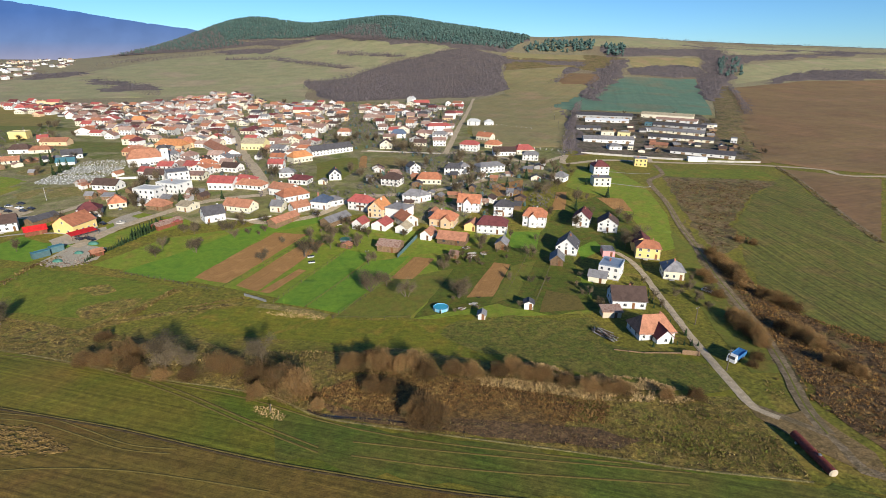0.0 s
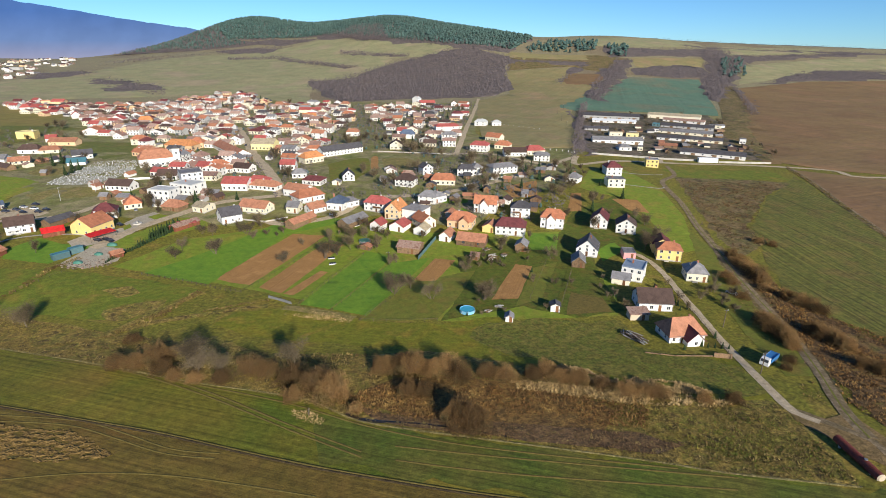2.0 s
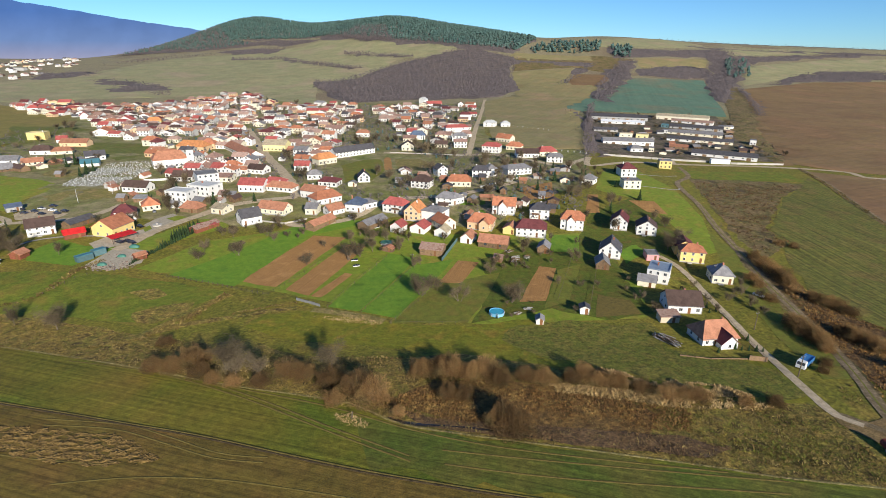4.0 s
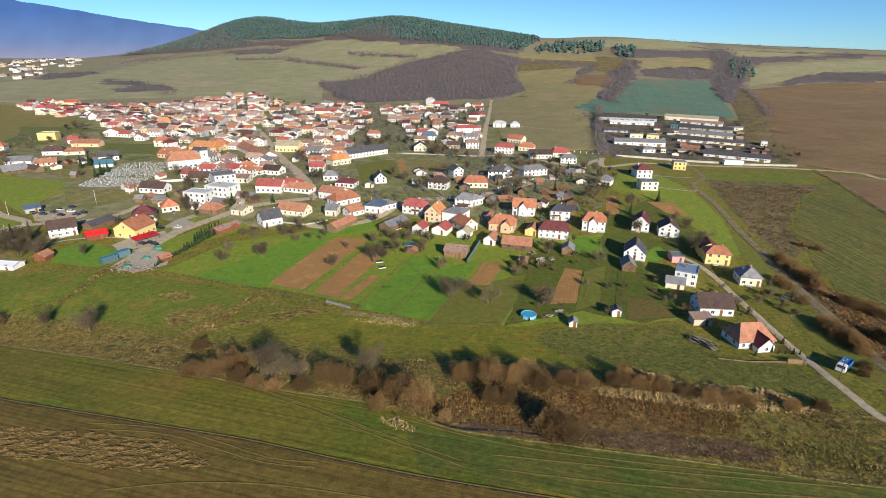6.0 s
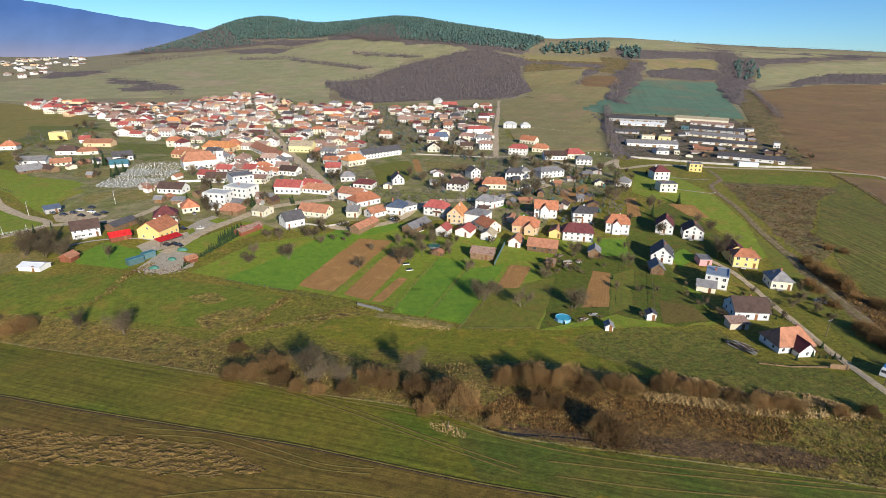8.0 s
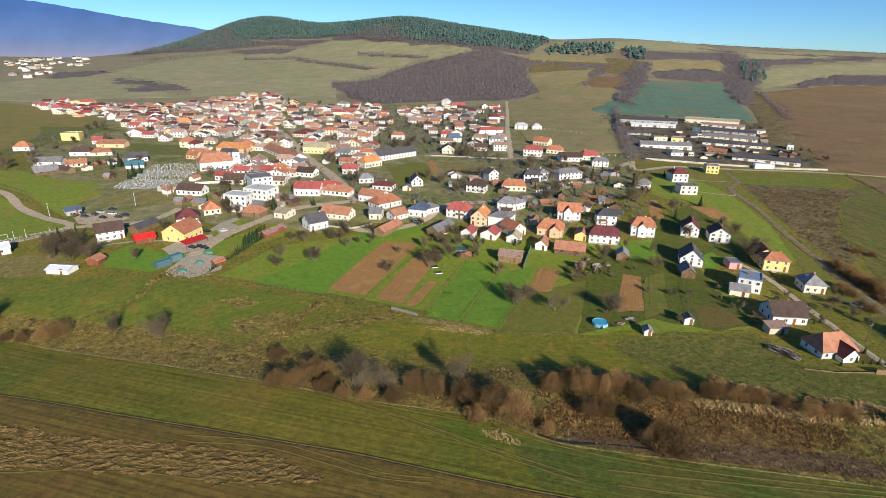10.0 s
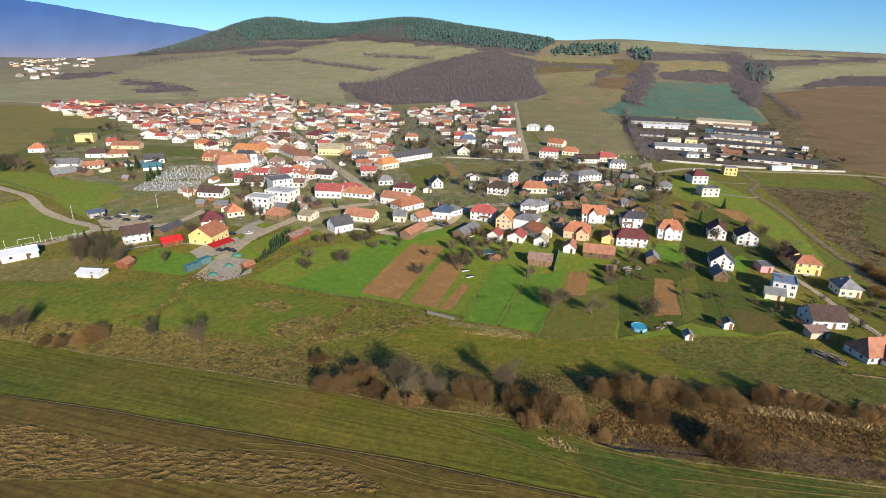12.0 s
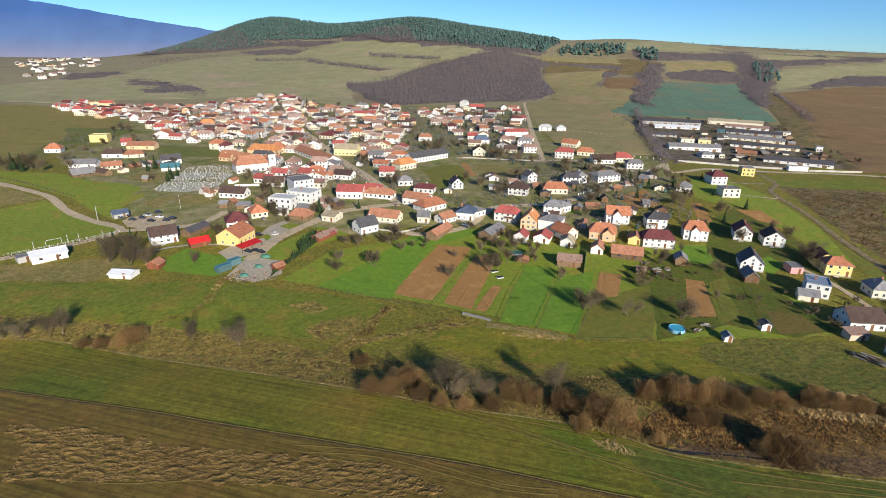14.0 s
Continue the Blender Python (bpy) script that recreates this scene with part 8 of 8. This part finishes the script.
# Hedge of narrow conifers, and trees among the houses.
for x0, y0, x1, y1, n, h in ((-151.8, 212.0, -147.0, 231.6, 22, 1.7), (-147.0, 230.2, -140.6, 257.9, 16, 3.2), (-147.3, 242.0, -143.9, 262.9, 10, 3.6)):
    rng = random.Random(n)
    plant("thuja", *[(x0 + (x1 - x0) * i / n + rng.uniform(-0.3, 0.3), y0 + (y1 - y0) * i / n + rng.uniform(-0.4, 0.4), h * rng.uniform(0.8, 1.25)) for i in range(n + 1)])


def orchard(ring, count, low, high, seed, kinds=("bare", "bare", "bare", "conifer")):
    rng = random.Random(seed)
    xs, ys = [p[0] for p in ring], [p[1] for p in ring]
    made = tries = 0
    while made < count and tries < 5000:
        tries += 1
        x, y = rng.uniform(min(xs), max(xs)), rng.uniform(min(ys), max(ys))
        if inside(x, y, ring) and is_free(x, y, 0.6):
            made += 1
            plant(rng.choice(kinds), (round(x, 1), round(y, 1), rng.uniform(low, high)))


orchard([(-377.9, 466.8), (-495.2, 755.0), (-318.3, 870.6), (-124.9, 776.8), (-78.3, 475.1), (-110.2, 319.6), (-182.8, 318.6), (-230.4, 312.2), (-270.6, 329.8)], 55, 4, 8, 71)
orchard([(-133.7, 592.2), (-73.8, 746.9), (35.0, 749.0), (7.3, 450.8), (-19.2, 320.9), (-78.1, 332.9), (-106.5, 423.3)], 50, 4, 8.5, 72)
orchard([(11.9, 438.4), (99.3, 428.8), (70.8, 349.8), (26.2, 315.6), (-5.1, 321.1)], 34, 4, 8, 73)
orchard([(-65.7, 274.6), (-32.4, 250.2), (-35.5, 231.6), (-55.1, 224.7), (-64.4, 242.3)], 14, 3, 6, 74)
orchard([(77.3, 384.6), (114.2, 397.4), (99.9, 263.6), (82.1, 225.7), (54.8, 232.4), (55.0, 299.7)], 22, 3, 7, 75, ("bare", "bare", "bare", "conifer"))
orchard([(-240.1, 238.7), (-223.3, 246.4), (-205.4, 217.1), (-221.7, 219.8)], 9, 5, 8, 76)
orchard([(-206.7, 239.5), (-191.6, 350.1), (-132.7, 304.4), (-169.9, 274.7)], 26, 3, 7, 77)
orchard([(86.2, 194.9), (85.4, 173.6), (82.2, 148.2), (77.6, 148.2), (80.0, 178.5), (74.7, 194.8)], 9, 1.2, 2.6, 79, ("bare", "conifer"))
orchard([(63.1, 212.6), (62.3, 183.7), (60.7, 164.4), (52.7, 164.4), (54.0, 194.7)], 7, 1.2, 3.0, 80, ("bare",))
orchard([(103.0, 225.9), (104.3, 189.3), (94.5, 156.3), (92.7, 173.6)], 9, 1.5, 3.5, 81, ("bare",))
orchard([(1.5, 231.9), (33.4, 232.2), (31.0, 212.4), (3.8, 209.2)], 7, 1.5, 4, 82, ("bare",))
orchard([(2.4, 180.5), (32.1, 181.0), (22.5, 163.9), (-0.8, 163.6)], 5, 0.8, 1.8, 83, ("bare", "conifer"))
orchard([(-130.4, 252.6), (-80.3, 278.7), (-86.0, 255.0), (-120.9, 225.8)], 10, 2.5, 5, 84, ("bare",))


def cold_frame(x, y, yaw):
    """A low garden frame with slanting panes."""
    ob = thing("cold_frame", x, y, yaw, "low white garden frame with glass panes", "garden frame")
    part("frame", Solid().box(-1.5, -0.7, -0.2, 1.5, 0.7, 0.35), "frame_white", ob)
    for k in (-1, 0, 1):
        part("pane", Solid().plate([(k * 0.98 - 0.45, -0.62, 0.42), (k * 0.98 + 0.45, -0.62, 0.42), (k * 0.98 + 0.45, 0.62, 0.62), (k * 0.98 - 0.45, 0.62, 0.62)], 0.05), "glass_dark", ob)


cold_frame(-55.3, 215.1, 20)
cold_frame(-57.0, 221.4, 15)
cold_frame(-51.6, 263.7, 40)

orchard([(-37.5, 246.3), (-4.3, 266.7), (55.0, 263.1), (73.5, 232.5), (55.7, 183.6), (33.9, 183.5), (1.4, 212.2)], 16, 1.6, 3.6, 88, ("bare", "bare", "conifer"))
orchard([(-138.0, 259.8), (-102.3, 274.2), (-45.5, 262.1), (-46.1, 231.6), (-95.8, 238.2)], 10, 1.6, 3.4, 89, ("bare",))

# Yards of the nearest houses: boundary fence, small sheds, clipped shrubs.
fence("fence", "dark board fence between two gardens", [(54.0, 225.9), (44.0, 197.1), (34.0, 168.9)], 1.4, 2.5, "post_wood", (1.2,), 0.12)
outbuilding("garden_shed", 7.6, 221.4, -20, 3.6, 3.2, 2.2, "gable", 1.0, "clay", "timber")
woodpile(21.2, 225.4, 25, 3.0, 2.2, 0.9, 7, "heap of pale scrap beside the sheds")
woodpile(14.4, 220.2, 60, 2.6, 2.0, 1.1, 8, "pile of weathered boards behind the sheds")
plant("conifer", (80.2, 181.1, 1.6), (79.5, 177.6, 1.85), (79.2, 174.8, 2.1), (78.5, 171.1, 1.6), (81.3, 172.0, 1.85), (73.7, 144.8, 2.1), (75.4, 144.1, 1.6), (77.4, 143.7, 1.85), (79.5, 143.3, 2.1), (81.4, 143.0, 1.6), (67.2, 142.5, 1.85))
plant("bare", (-26.0, 185.4, 6.5), (7.4, 179.2, 6.5), (2.7, 206.9, 4.5), (20.1, 231.8, 6), (-29.9, 212.6, 4), (1.5, 293.2, 5))
road("path", "concrete", 1.6, 0.4, [(-213.8, 229.1), (-211.6, 236.7), (-201.4, 242.8), (-185.1, 244.8)])

# Bare trees, poles and scrub about the farm.
orchard([(150, 465), (205, 460), (300, 460), (325, 620), (345, 690), (250, 690), (180, 720), (150, 600)], 22, 3, 6.5, 90, ("bare",))
for x, y in ((122, 480), (126, 530), (131, 585), (138, 640), (146, 700), (160, 730), (300, 680), (340, 660)):
    utility_pole(x, y, 9, 60)
